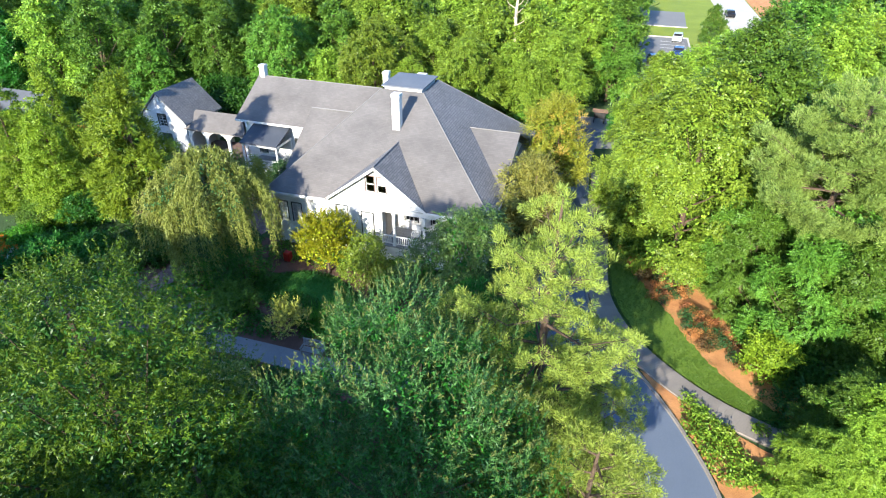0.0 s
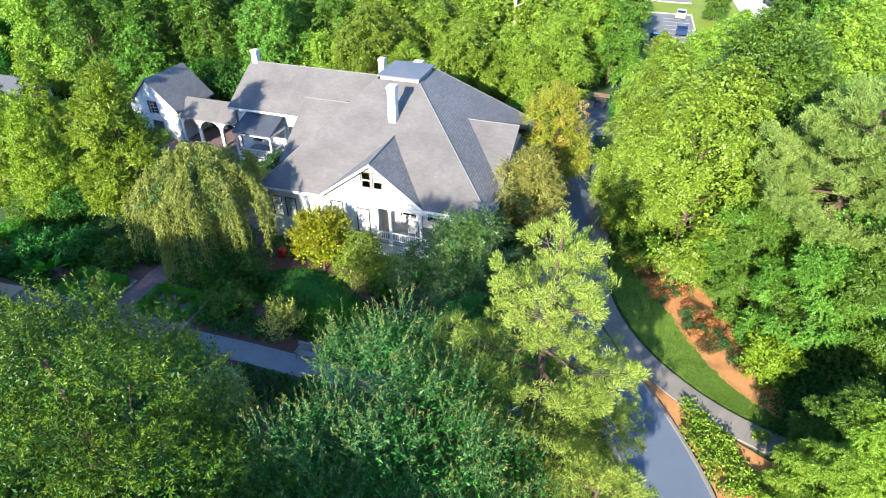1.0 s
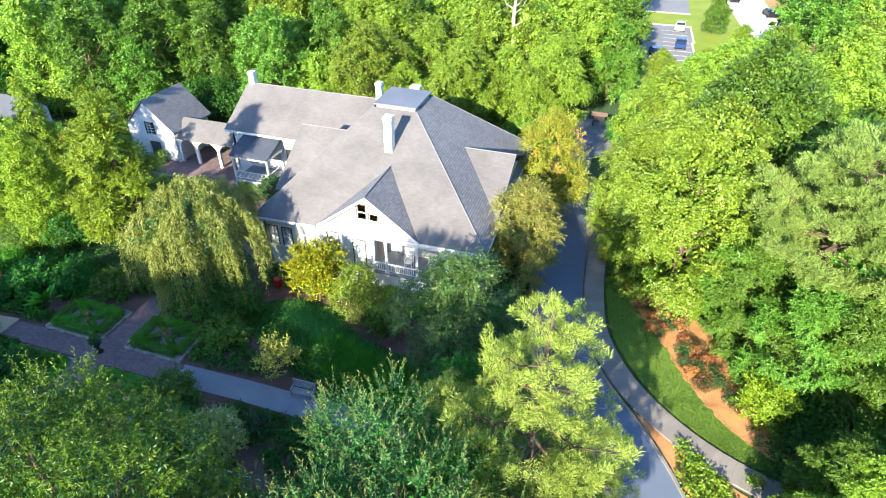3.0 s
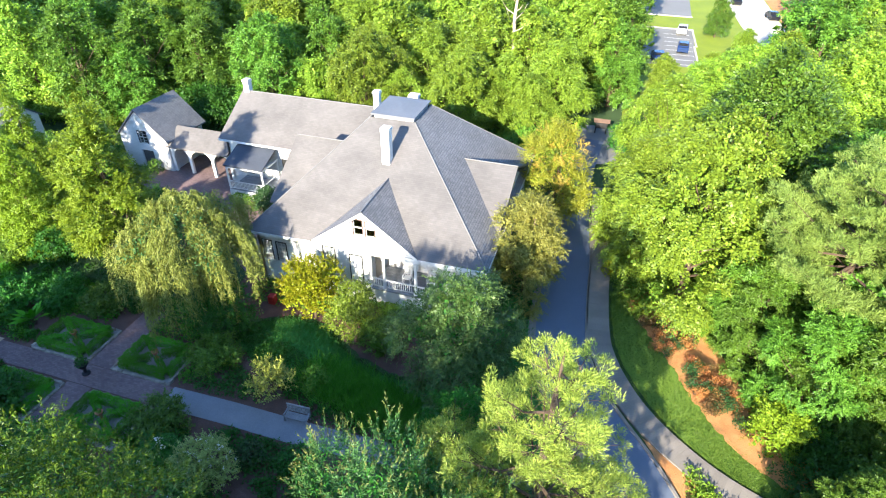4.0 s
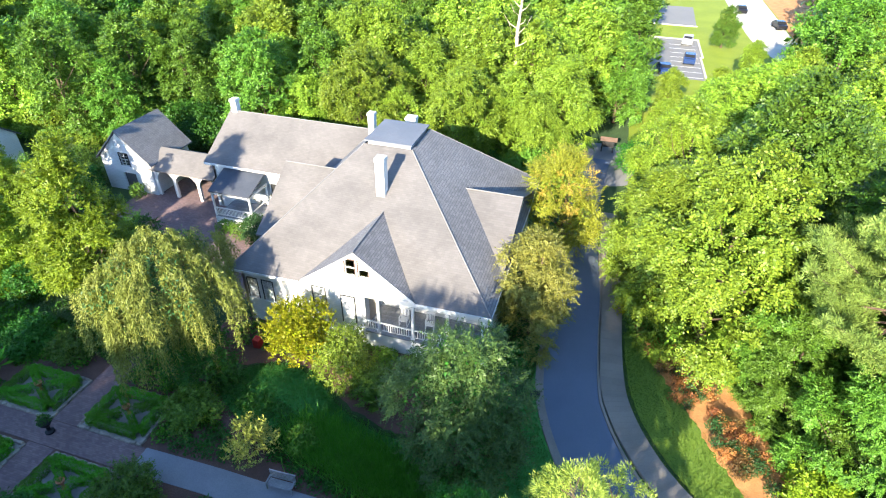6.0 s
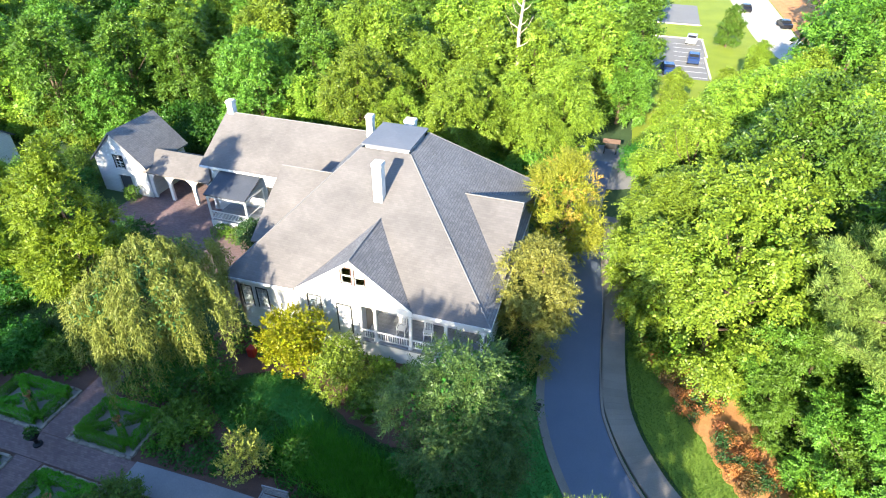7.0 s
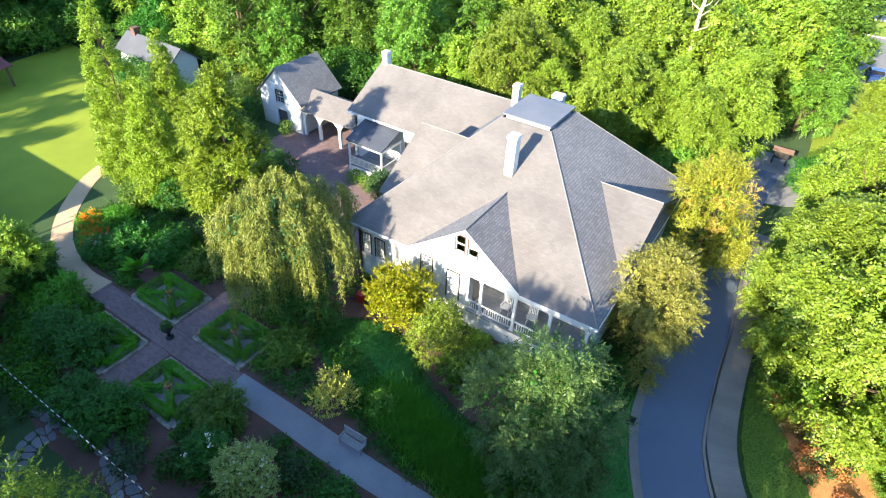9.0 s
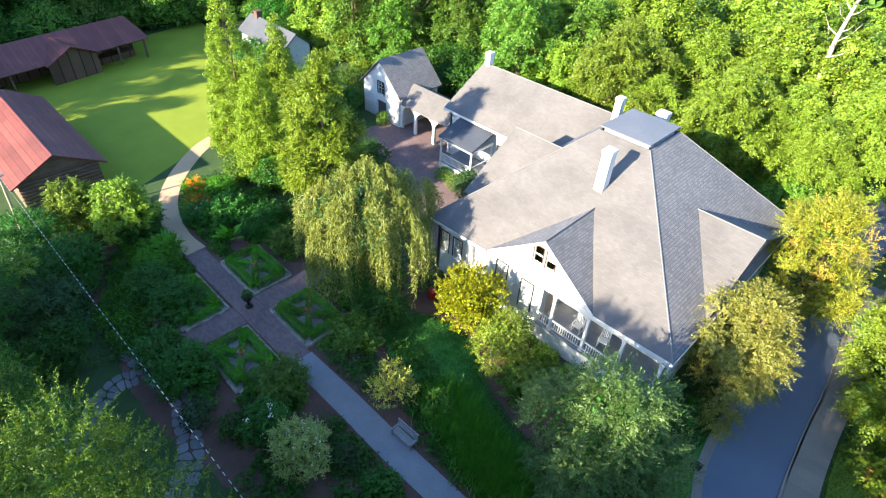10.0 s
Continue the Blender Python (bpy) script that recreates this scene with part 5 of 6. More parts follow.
SHRUBS = (
    (-24.9, 24.5, 2.0, 1.35, "leaf_wood", "rounded green garden shrub beside the path"),
    (-25.3, 29.8, 1.7, 1.5, "leaf_wood", "spreading green shrub between bed and lawn"),
    (-26.3, 32.4, 3.5, 2.0, "leaf_deep", "dense dark shrub under the willow"),
    (-18.2, 34.9, 3.5, 1.75, "leaf_bright", "full bright green shrub before the porch"),
    (-16.2, 34.2, 1.7, 1.25, "leaf_wood", "low leafy green shrub below the porch"),
    (-18.4, 29.7, 1.4, 0.95, "leaf_wood", "small green shrub behind the bench"),
    (-14.6, 36.4, 1.3, 0.9, "leaf_wood", "clipped green shrub against the porch"),
    (-16.4, 36.6, 1.2, 0.85, "leaf_bright", "clipped light green shrub against the porch"),
    (-12.4, 36.3, 1.5, 1.0, "leaf_deep", "dark green shrub at the porch corner"),
    (-34.6, 22.9, 2.1, 1.45, "leaf_deep", "dark green shrub at the bed's corner"),
    (-37.0, 22.6, 1.9, 1.4, "leaf_deep", "dark spreading garden shrub"),
    (-29.2, 21.0, 2.2, 1.6, "leaf_deep", "dark rounded shrub beside the beds"),
    (-31.6, 20.6, 1.8, 1.3, "leaf_deep", "dark leafy shrub near the flagstones"),
    (-39.6, 24.2, 1.8, 1.4, "leaf_box", "mid-green shrub beside the brick path"),
    (-41.5, 30.4, 1.7, 1.6, "leaf_deep", "dark shrub under the cypress trees"),
    (-38.6, 31.4, 1.8, 1.5, "leaf_deep", "dark green shrub behind the beds"),
    (-35.6, 31.6, 1.6, 1.3, "leaf_wood", "green shrub behind the box beds"),
    (-33.6, 33.2, 2.2, 1.5, "leaf_deep", "dark shrub at the willow's edge"),
    (-44.6, 31.2, 1.5, 1.3, "leaf_box", "green shrub beside the sandy path"),
    (-46.4, 34.2, 2.0, 1.6, "leaf_wood", "green shrub at the foot of the cypress"),
    (-43.2, 35.4, 2.6, 1.8, "leaf_deep", "dark shrub among the cypress trees"),
    (-40.6, 43.2, 2.2, 1.7, "leaf_deep", "dark green shrub beside the courtyard"),
    (-50.4, 47.4, 3.2, 1.9, "leaf_deep", "tall dark shrub beside the annex"),
    (-45.9, 49.2, 1.5, 0.75, "leaf_wood", "small green shrub at the annex door"),
    (-35.0, 46.9, 1.0, 0.9, "leaf_wood", "low green shrub before the side porch"),
    (-33.2, 46.6, 1.2, 1.0, "leaf_wood", "low green hedge shrub by the side porch"),
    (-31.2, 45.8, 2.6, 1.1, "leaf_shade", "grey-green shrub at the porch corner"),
    (-2.1, 46.4, 1.9, 1.0, "leaf_gold", "yellow-green shrub at the pavement's edge"),
    (-8.6, 39.6, 1.2, 0.9, "leaf_deep", "dark shrub beside the drive"),
    (-9.3, 36.6, 1.1, 0.9, "leaf_deep", "low dark shrub near the drive"),
    (-8.6, 46.6, 2.0, 1.4, "leaf_deep", "dark shrub between house and drive"),
    (7.0, 33.9, 2.6, 1.5, "leaf_cypress", "bright yellow-green shrub under the trees"),
    (8.8, 31.2, 2.0, 1.7, "leaf_deep", "dark shrub at the wood's edge"),
    (-0.9, 45.2, 1.7, 1.2, "leaf_wood", "green shrub at the end of the pine straw"),
    (0.8, 44.0, 1.9, 1.3, "leaf_wood", "leafy shrub between the pine straw and the trees"),
    (11.4, 32.6, 2.6, 2.0, "leaf_wood", "green spreading shrub under the trees"),
    (9.2, 34.6, 2.2, 1.8, "leaf_deep", "dark leafy shrub in the wood's shade"),
    (13.8, 31.0, 2.4, 2.0, "leaf_deep", "broad dark shrub in shade"),
    (12.6, 35.4, 2.8, 2.0, "leaf_deep", "tall dark shrub between the trees"),
    (-41.8, 19.4, 3.0, 2.0, "leaf_deep", "big dark shrub in the lower garden"),
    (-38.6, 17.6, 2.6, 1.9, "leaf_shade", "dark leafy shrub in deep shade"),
    (-45.8, 18.6, 3.4, 2.1, "leaf_deep", "tall dark shrub near the shed"),
    (-35.4, 16.6, 2.0, 1.6, "leaf_deep", "low dark shrub near the flagstones"),
    (-43.6, 24.6, 2.2, 1.6, "leaf_deep", "dark shrub beside the sandy path"),
    (-24.6, 21.2, 1.1, 0.8, "leaf_deep", "small dark garden shrub"),
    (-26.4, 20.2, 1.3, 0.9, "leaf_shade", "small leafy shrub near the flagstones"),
    (-16.8, 24.6, 1.3, 1.0, "leaf_deep", "dark shrub below the garden path"),
    (-19.4, 24.3, 1.0, 0.8, "leaf_shade", "low shrub below the garden path"),
    (-55.2, 46.6, 3.6, 2.0, "leaf_wood", "green shrub near the white cottage"),
    (-59.4, 45.8, 4.0, 2.2, "leaf_wood", "tall green shrub hiding the cottage wall"),
    (-63.4, 46.6, 3.4, 2.0, "leaf_wood", "full green shrub before the cottage"),
    (-67.4, 47.2, 3.0, 1.9, "leaf_deep", "dark green shrub against the cottage"),
    (-52.0, 44.0, 3.8, 1.8, "leaf_flame", "orange-yellow shrub among green trees"),
    (-52.6, 49.8, 3.4, 2.0, "leaf_wood", "dark shrub behind the annex"),
    (6.2, 29.2, 0.5, 0.45, "leaf_bright", "low yellow-green plant at the kerb"),
    (4.5, 28.5, 0.45, 0.4, "leaf_bright", "low yellow-green plant beside the drive"),
)
for k, (x, y, hh, rr, key, lab) in enumerate(SHRUBS):
    bush("shrub", 100 + k, (x, y, 0), hh, rr, key, lab, leaf=(0.15, 0.085) if rr < 1.5 else (0.18, 0.1), per_m2=55 if rr < 1.5 else 44)
t, lb, rg = bush("flowering_shrub", 201, (-21.0, 22.9, 0), 2.1, 1.45, "leaf_pale", "pale green shrub with small white flowers")
blossoms(t, lb, rg, 46, 0.1, "white_flower")
t, lb, rg = bush("hydrangea", 202, (-23.4, 22.6, 0), 1.7, 1.15, "leaf_deep", "hydrangea with large white flower heads")
blossoms(t, lb, rg, 18, 0.2, "white_flower")
shooting_shrub("variegated_shrub", 203, 2.3, 1.2, 0.4, 240, 0.4, (0.12, 0.07), "leaf_lime", "pale variegated shrub beside the path", (-20.5, 28.4, 0), "shrub", 16, 0.42, 0.5, 8, "leaf_pale", 16)
shooting_shrub("golden_tree", 34, 4.5, 1.7, 0.7, 700, 0.5, (0.16, 0.09), "leaf_gold", "small golden yellow tree before the house", (-21.3, 35.2, 0), count=26, size=0.62, upright=0.5, inner_mat="leaf_gold", per_shoot=20)
t, lb, rg = bush("flower_clump", 204, (-44.0, 28.9, 0), 1.0, 1.1, "leaf_box", "clump of orange flowers beside the sandy path")
blossoms(t, lb, rg, 170, 0.2, "orange_flower")
t, lb, rg = bush("flower_clump", 205, (-46.2, 30.0, 0), 1.1, 1.1, "leaf_box", "clump of yellow-orange flowers at the path's bend")
blossoms(t, lb, rg, 170, 0.2, "orange_flower")
t, lb, rg = bush("flower_clump", 206, (-42.6, 28.6, 0), 1.3, 1.2, "leaf_deep", "leafy clump dotted with white flowers")
blossoms(t, lb, rg, 26, 0.12, "white_flower")
big_leaf(207, (-40.6, 25.2, 0), 1.2, "leaf_hedge", "broad-leaved bright green plant among dark shrubs")
big_leaf(208, (-38.8, 28.9, 0), 1.2, "leaf_hedge", "broad-leaved plant behind the box bed")
big_leaf(209, (-15.4, 33.2, 0), 1.3, "leaf_wood", "broad-leaved plant below the porch")
rng = np.random.default_rng(77)
for k in range(72):
    f = rng.random()
    x, y = 0.6 + 4.6 * f + rng.normal() * 0.7, 43.0 - 9.0 * f + rng.normal() * 0.8
    bush("small_shrub", 300 + k, (x, y, 0.05), 0.45 + 0.3 * rng.random(), 0.34 + 0.2 * rng.random(), ("leaf_russet", "leaf_shade", "leaf_straw")[k % 3], ("small russet shrub set in pine straw", "small dark green shrub set in pine straw", "small orange-brown shrub set in pine straw")[k % 3], (0.1, 0.06), 7, 90, group="shrubs in the pine straw")
for px, py, hh, rr, sd, key, lab in ((-26.4, 13.2, 8.4, 2.6, 51, "leaf_bright", "sunlit narrow-leaved tree below the camera's way"), (-31.0, 12.2, 8.4, 2.5, 52, "leaf_wood", "leafy tree at the lower garden's edge"), (-21.4, 14.0, 7.6, 2.3, 53, "leaf_wood", "leafy green tree beside the flagstones"), (-36.6, 13.2, 8.0, 2.6, 54, "leaf_deep", "dark leafy tree in the lower garden")):
    shooting_shrub("leafy_tree", sd, hh, rr, 2.0, 1000, 0.5, (0.16, 0.04), key, lab, (px, py, 0), count=30, size=0.95, upright=0.25, inner_mat="leaf_deep", per_shoot=22)
for px, py, hh, rr, sd, lab in ((-43.8, 24.0, 4.4, 2.0, 61, "small spreading green tree near the log shed"), (-46.6, 21.6, 4.0, 1.7, 62, "small green tree beside the log shed"), (-41.2, 15.0, 7.0, 2.6, 63, "dark green garden tree in shade")):
    broadleaf(sd, hh, rr, 0.9, 18, 0.6, 13, 5, 12, 0.48, (0.15, 0.085), "leaf_bright", lab, "", 0.5, 0.2, (px, py, 0), "garden_tree")


# ---- box-edged garden beds ----
def hedge_run(rng, a, b, width, height, dens=260):
    """Leaves over a clipped hedge from a to b."""
    a, b = np.array(a, float), np.array(b, float)
    ln = np.linalg.norm(b - a)
    d = (b - a) / ln
    s = np.array([-d[1], d[0]])
    n = int(ln * (width + 2 * height) * dens)
    f = rng.random(n)
    girth = width + 2 * height
    u = rng.random(n) * girth
    off = np.where(u < height, -width / 2, np.where(u < height + width, u - height - width / 2, width / 2))
    z = np.where(u < height, u, np.where(u < height + width, height, girth - u))
    lump = 0.03 * np.sin(f * ln * 9) + 0.018 * rng.normal(size=n)
    p2 = a + (b - a) * f[:, None] + s * (off + lump * np.sign(off))[:, None]
    P = np.column_stack([p2, np.maximum(z + lump * 0.8, 0.01) + 0.05])
    nrm = np.column_stack([np.outer(np.where(np.abs(off) > width * 0.45, np.sign(off), 0), s), (z > height * 0.9) * 1.0])
    nrm = unit(nrm + 0.7 * rng.normal(size=P.shape))
    D = unit(np.cross(nrm, rng.normal(size=P.shape)))
    return P, D, unit(np.cross(nrm, D))


stone_protos = []
rs = random.Random(5)
for k in range(6):
    bm = bmesh.new()
    L, W, H = rs.uniform(0.28, 0.4), rs.uniform(0.13, 0.18), rs.uniform(0.13, 0.18)
    box(bm, -L / 2, L / 2, -W / 2, W / 2, -0.02, H, bevel=0.025)
    for v in bm.verts:
        v.co += Vector((rs.uniform(-0.02, 0.02), rs.uniform(-0.02, 0.02), rs.uniform(-0.015, 0.015)))
    me = bpy.data.meshes.new("edging_stone")
    bm.to_mesh(me)
    bm.free()
    me.materials.append(M["stone"])
    stone_protos.append((me, L))


def bed(x0, x1, y0, y1, seed, label):
    rng = np.random.default_rng(seed)
    t = thing("garden_bed", ((x0 + x1) / 2, (y0 + y1) / 2, 0), label, "garden bed", "box-edged garden beds")
    part("soil", box_bm(x0 + 0.08, x1 - 0.08, y0 + 0.08, y1 - 0.08, 0.0, 0.07), M["bed_gravel"], t)
    for ax, ay, bx, by in ((x0, y0, x1, y0), (x1, y0, x1, y1), (x1, y1, x0, y1), (x0, y1, x0, y0)):
        ln = math.hypot(bx - ax, by - ay)
        ang = math.atan2(by - ay, bx - ax)
        u = 0.1
        while u < ln - 0.1:
            me, sl = rs.choice(stone_protos)
            o = new("edging_stone", me)
            o.parent = t
            c = u + sl / 2
            o.matrix_local = Matrix.Translation((ax + math.cos(ang) * c - t.location.x, ay + math.sin(ang) * c - t.location.y, 0)) @ Matrix.Rotation(ang + rs.uniform(-0.08, 0.08), 4, "Z")
            u += sl + 0.025
    i = 0.42
    cx, cy = (x0 + x1) / 2, (y0 + y1) / 2
    runs = [((x0 + i, y0 + i), (x1 - i, y0 + i)), ((x1 - i, y0 + i), (x1 - i, y1 - i)), ((x1 - i, y1 - i), (x0 + i, y1 - i)), ((x0 + i, y1 - i), (x0 + i, y0 + i))]
    arms = [((px, py), (cx + (px - cx) * 0.16, cy + (py - cy) * 0.16)) for px, py in ((x0 + i, y0 + i), (x1 - i, y0 + i), (x1 - i, y1 - i), (x0 + i, y1 - i))]
    h = thing("box_hedge", (cx, cy, 0), "clipped box hedge with diagonal arms in a stone-edged bed", "hedge", "box hedges in the beds")
    for nm, rr, ww, hh in (("border_hedge", runs, 0.44, 0.5), ("diagonal_hedge", arms, 0.30, 0.56)):
        for a, b in rr:
            P, D, S = hedge_run(rng, a, b, ww, hh, 1150)
            P = P - np.array([cx, cy, 0])
            quads(nm, P, D, S, 0.048 + 0.02 * rng.random(len(P)), 0.036 + 0.012 * rng.random(len(P)), M["leaf_hedge"], h, fold=0.1)
    bm = bmesh.new()
    lathe(bm, [(0.13, 0.05), (0.13, 0.1), (0.07, 0.16), (0.08, 0.4), (0.16, 0.52), (0.2, 0.64), (0.21, 0.68), (0.17, 0.68), (0.15, 0.6)], 0, 0, 16)
    pl = thing("planter", (cx, cy, 0.05), "small terracotta planter on a foot amid box hedges", "planter", "bed planters")
    bo = mesh_ob("bowl", bm, M["terracotta"])
    bo.parent = pl
    P, D, S, L, W = lobe_leaves(rng, [(0, 0, 0.66, 0.17, 0.7)], 260, 0.1, 0.05)
    quads("foliage", P, D, S, L, W, M["leaf_box"], pl)
    for k in range(2):
        qx, qy = cx + rng.uniform(-1.2, 1.2), cy + rng.uniform(-0.8, 0.8)
        tt, lb, rg = bush("bedding_plant", seed * 10 + k, (qx, qy, 0.05), 0.2 + 0.1 * rng.random(), 0.2 + 0.08 * rng.random(), ("leaf_shade", "leaf_pale", "leaf_box")[k % 3], "low bedding plant between the box hedges", (0.09, 0.05), 6, 110, "plant", "bedding plants")


bed(-30.95, -26.85, 27.15, 30.25, 71, "stone-edged garden bed with box hedges and a planter")
bed(-37.2, -32.85, 27.1, 30.0, 72, "stone-edged garden bed at the path crossing")
bed(-30.7, -26.55, 22.5, 25.42, 73, "stone-edged garden bed in deep shade")
bed(-37.2, -32.75, 22.4, 25.35, 74, "stone-edged garden bed half under shrubs")

# sundial-like iron urn at the crossing
bm = bmesh.new()
lathe(bm, [(0.24, 0.03), (0.24, 0.12), (0.1, 0.2), (0.1, 0.45), (0.3, 0.75), (0.33, 0.85), (0.26, 0.85)], -32.15, 26.4, 16)
urn = thing("urn", (-32.15, 26.4, 0.03), "dark iron urn filled with green leaves at the crossing", "urn")
part("urn_bowl", bm, M["iron"], urn)
rng = np.random.default_rng(9)
P, D, S, L, W = lobe_leaves(rng, [(0, 0, 0.98, 0.36, 0.8), (0.14, 0.1, 1.05, 0.26, 0.9), (-0.16, 0.05, 1.02, 0.26, 0.9)], 160, 0.12, 0.07)
quads("foliage", P, D, S, L, W, M["leaf_deep"], urn)


# ---- bench ----
def bench(place, turn):
    t = thing("garden_bench", (0, 0, 0), "weathered grey slatted wooden bench beside the path", "bench")
    for k in range(6):
        part("seat_slat", box_bm(-0.85, 0.85, -0.24 + k * 0.088, -0.165 + k * 0.088, 0.42, 0.45), M["bench"], t)
    for k in range(5):
        part("back_slat", box_bm(-0.85, 0.85, 0.30 + k * 0.02, 0.33 + k * 0.02, 0.52 + k * 0.1, 0.59 + k * 0.1), M["bench"], t)
    for sx in (-0.86, 0.80):
        part("leg", box_bm(sx, sx + 0.06, -0.26, -0.19, 0, 0.64), M["bench"], t)
        part("back_leg", slab(bmesh.new(), [(sx, 0.27, 0.42), (sx + 0.06, 0.27, 0.42), (sx + 0.06, 0.34, 0.42), (sx, 0.34, 0.42)], 0.42), M["bench"], t)
        part("back_post", box_bm(sx, sx + 0.06, 0.336, 0.43, 0.424, 1.02), M["bench"], t)
        part("arm_rest", box_bm(sx - 0.02, sx + 0.08, -0.3, 0.33, 0.644, 0.68), M["bench"], t)
    part("top_rail", box_bm(-0.9, 0.9, 0.37, 0.44, 1.024, 1.1), M["bench"], t)
    t.matrix_basis = Matrix.Translation(place) @ Matrix.Rotation(turn, 4, "Z") @ Matrix.Diagonal((0.8, 0.8, 0.85, 1))
    return t


bench((-18.3, 27.2, 0), 0.04)


# ---- rocking chairs on the porch ----
def rocking_chair():
    t = thing("rocking_chair", (0, 0, 0), "white wooden rocking chair on the porch", "chair", "porch chairs")
    part("seat", box_bm(-0.26, 0.26, -0.25, 0.25, 0.42, 0.46), M["paint"], t)
    for k in range(5):
        part("back_slat", box_bm(-0.22 + k * 0.1, -0.16 + k * 0.1, 0.24, 0.265, 0.5, 1.08), M["paint"], t)
    part("top_rail", box_bm(-0.27, 0.27, 0.235, 0.275, 1.084, 1.2), M["paint"], t)
    for sx in (-0.28, 0.24):
        for sy in (-0.24, 0.23):
            part("leg", box_bm(sx, sx + 0.04, sy - 0.02, sy + 0.02, 0.05, 0.66 if sy < 0 else 1.1), M["paint"], t)
        part("arm_rest", box_bm(sx - 0.02, sx + 0.06, -0.28, 0.2, 0.664, 0.7), M["paint"], t)
        part("rocker", tube(bmesh.new(), [(sx + 0.02, y, 0.02 + 0.12 * (y - 0.05) ** 2) for y in (-0.45, -0.25, 0.0, 0.25, 0.55)], [0.022] * 5, 5), M["paint"], t)
    return t


rc = rocking_chair()
rc.matrix_basis = Matrix.Translation((-16.0, 39.0, 1.52))
copy_thing(rc, Matrix.Translation((-14.3, 39.1, 1.52)) @ Matrix.Rotation(0.15, 4, "Z"))


# ---- flagstones, drain, small things ----
flags = thing("flagstone_path", (-28, 18, 0), "curved path of irregular grey flagstones in the lower garden", "path", kind="structure")
rf = random.Random(12)
for line in ([(-33.6, 19.4), (-31.0, 19.9), (-28.6, 20.1), (-26.4, 19.6), (-24.6, 18.9), (-23.0, 17.2), (-22.4, 15.6)], [(-31.4, 19.1), (-31.5, 17.8), (-30.4, 16.2), (-28.4, 14.6)]):
    pts = catmull(line, 7)[::2]
    flat_pts = [(q.x, q.y) for q in pts]
    rows = []
    for k, q in enumerate(flat_pts):
        t = (Vector(flat_pts[min(k + 1, len(pts) - 1)]) - Vector(flat_pts[max(k - 1, 0)])).normalized()
        s = Vector((-t.y, t.x))
        cuts = [-0.62 + rf.uniform(-0.12, 0.08), rf.uniform(-0.25, 0.25), 0.62 + rf.uniform(-0.08, 0.12)]
        rows.append([Vector(q) + s * w + t * rf.uniform(-0.1, 0.1) for w in cuts])
    for r0, r1 in zip(rows, rows[1:]):
        for k in range(2):
            quad = [r0[k], r0[k + 1], r1[k + 1], r1[k]]
            c = sum(quad, Vector((0, 0))) / 4
            ring = []
            for a0, a1 in zip(quad, quad[1:] + quad[:1]):
                for f in (0.2, 0.8):
                    v = c + (a0.lerp(a1, f) - c) * rf.uniform(0.84, 0.93)
                    ring.append((v.x, v.y, 0.05))
            zt = rf.uniform(-0.008, 0.01)
            bm = bmesh.new()
            slab(bm, [(x, y, z + zt) for x, y, z in ring][::-1], 0.05)
            bmesh.ops.recalc_face_normals(bm, faces=bm.faces)
            part("flagstone", bm, M["flag"], flags)
bm = box_bm(-7.35, -6.75, 36.75, 37.35, 0.025, 0.15, bevel=0.02)
tagged(mesh_ob("storm_drain", bm, M["iron"]), "dark iron storm drain set in the kerb", "drain")

# tall grasses between lawn and path
rng = np.random.default_rng(15)
n = 22000
f = rng.random(n)
P = np.column_stack([-18.6 + 8.0 * f + rng.normal(size=n) * 0.7, 30.4 - 2.0 * f + rng.normal(size=n) * 0.62, np.full(n, 0.02)])
D = unit(np.column_stack([rng.normal(size=n) * 0.35, rng.normal(size=n) * 0.35, np.ones(n)]))
tagged(quads("tall_grass", P, D, side_of(rng, D), 0.6 + 0.6 * rng.random(n), np.full(n, 0.05), M["leaf_grass"]), "drift of tall green grasses along the path", "grass", kind="stuff")


def lawn_blades(seed, count, left, right, material, label, tall=0.12):
    """Short grass over a lawn between two smooth lines, thinning past its edge."""
    rng = np.random.default_rng(seed)
    a, b = np.array([q[:] for q in catmull(left, 10)]), np.array([q[:] for q in catmull(right, 10)])
    u, f = rng.random(count), -0.06 + 1.12 * rng.random(count)
    def at(line):
        w = u * (len(line) - 1)
        i = np.minimum(w.astype(int), len(line) - 2)
        return line[i] + (line[i + 1] - line[i]) * (w - i)[:, None]
    p, q = at(a), at(b)
    P = np.column_stack([p + (q - p) * f[:, None] + 0.12 * rng.normal(size=(count, 2)), np.full(count, 0.018)])
    r = np.array([q[:] for q in catmull(ROAD, 10)])
    P = P[np.min(np.hypot(P[:, None, 0] - r[None, :, 0], P[:, None, 1] - r[None, :, 1]), axis=1) > 2.15]
    count = len(P)
    D = unit(np.column_stack([rng.normal(size=(count, 2)) * 0.55, np.ones(count)]))
    return tagged(quads("grass_blades", P, D, side_of(rng, D), tall * (0.6 + 0.8 * rng.random(count)), np.full(count, 0.045), M[material]), label, "grass", kind="stuff")


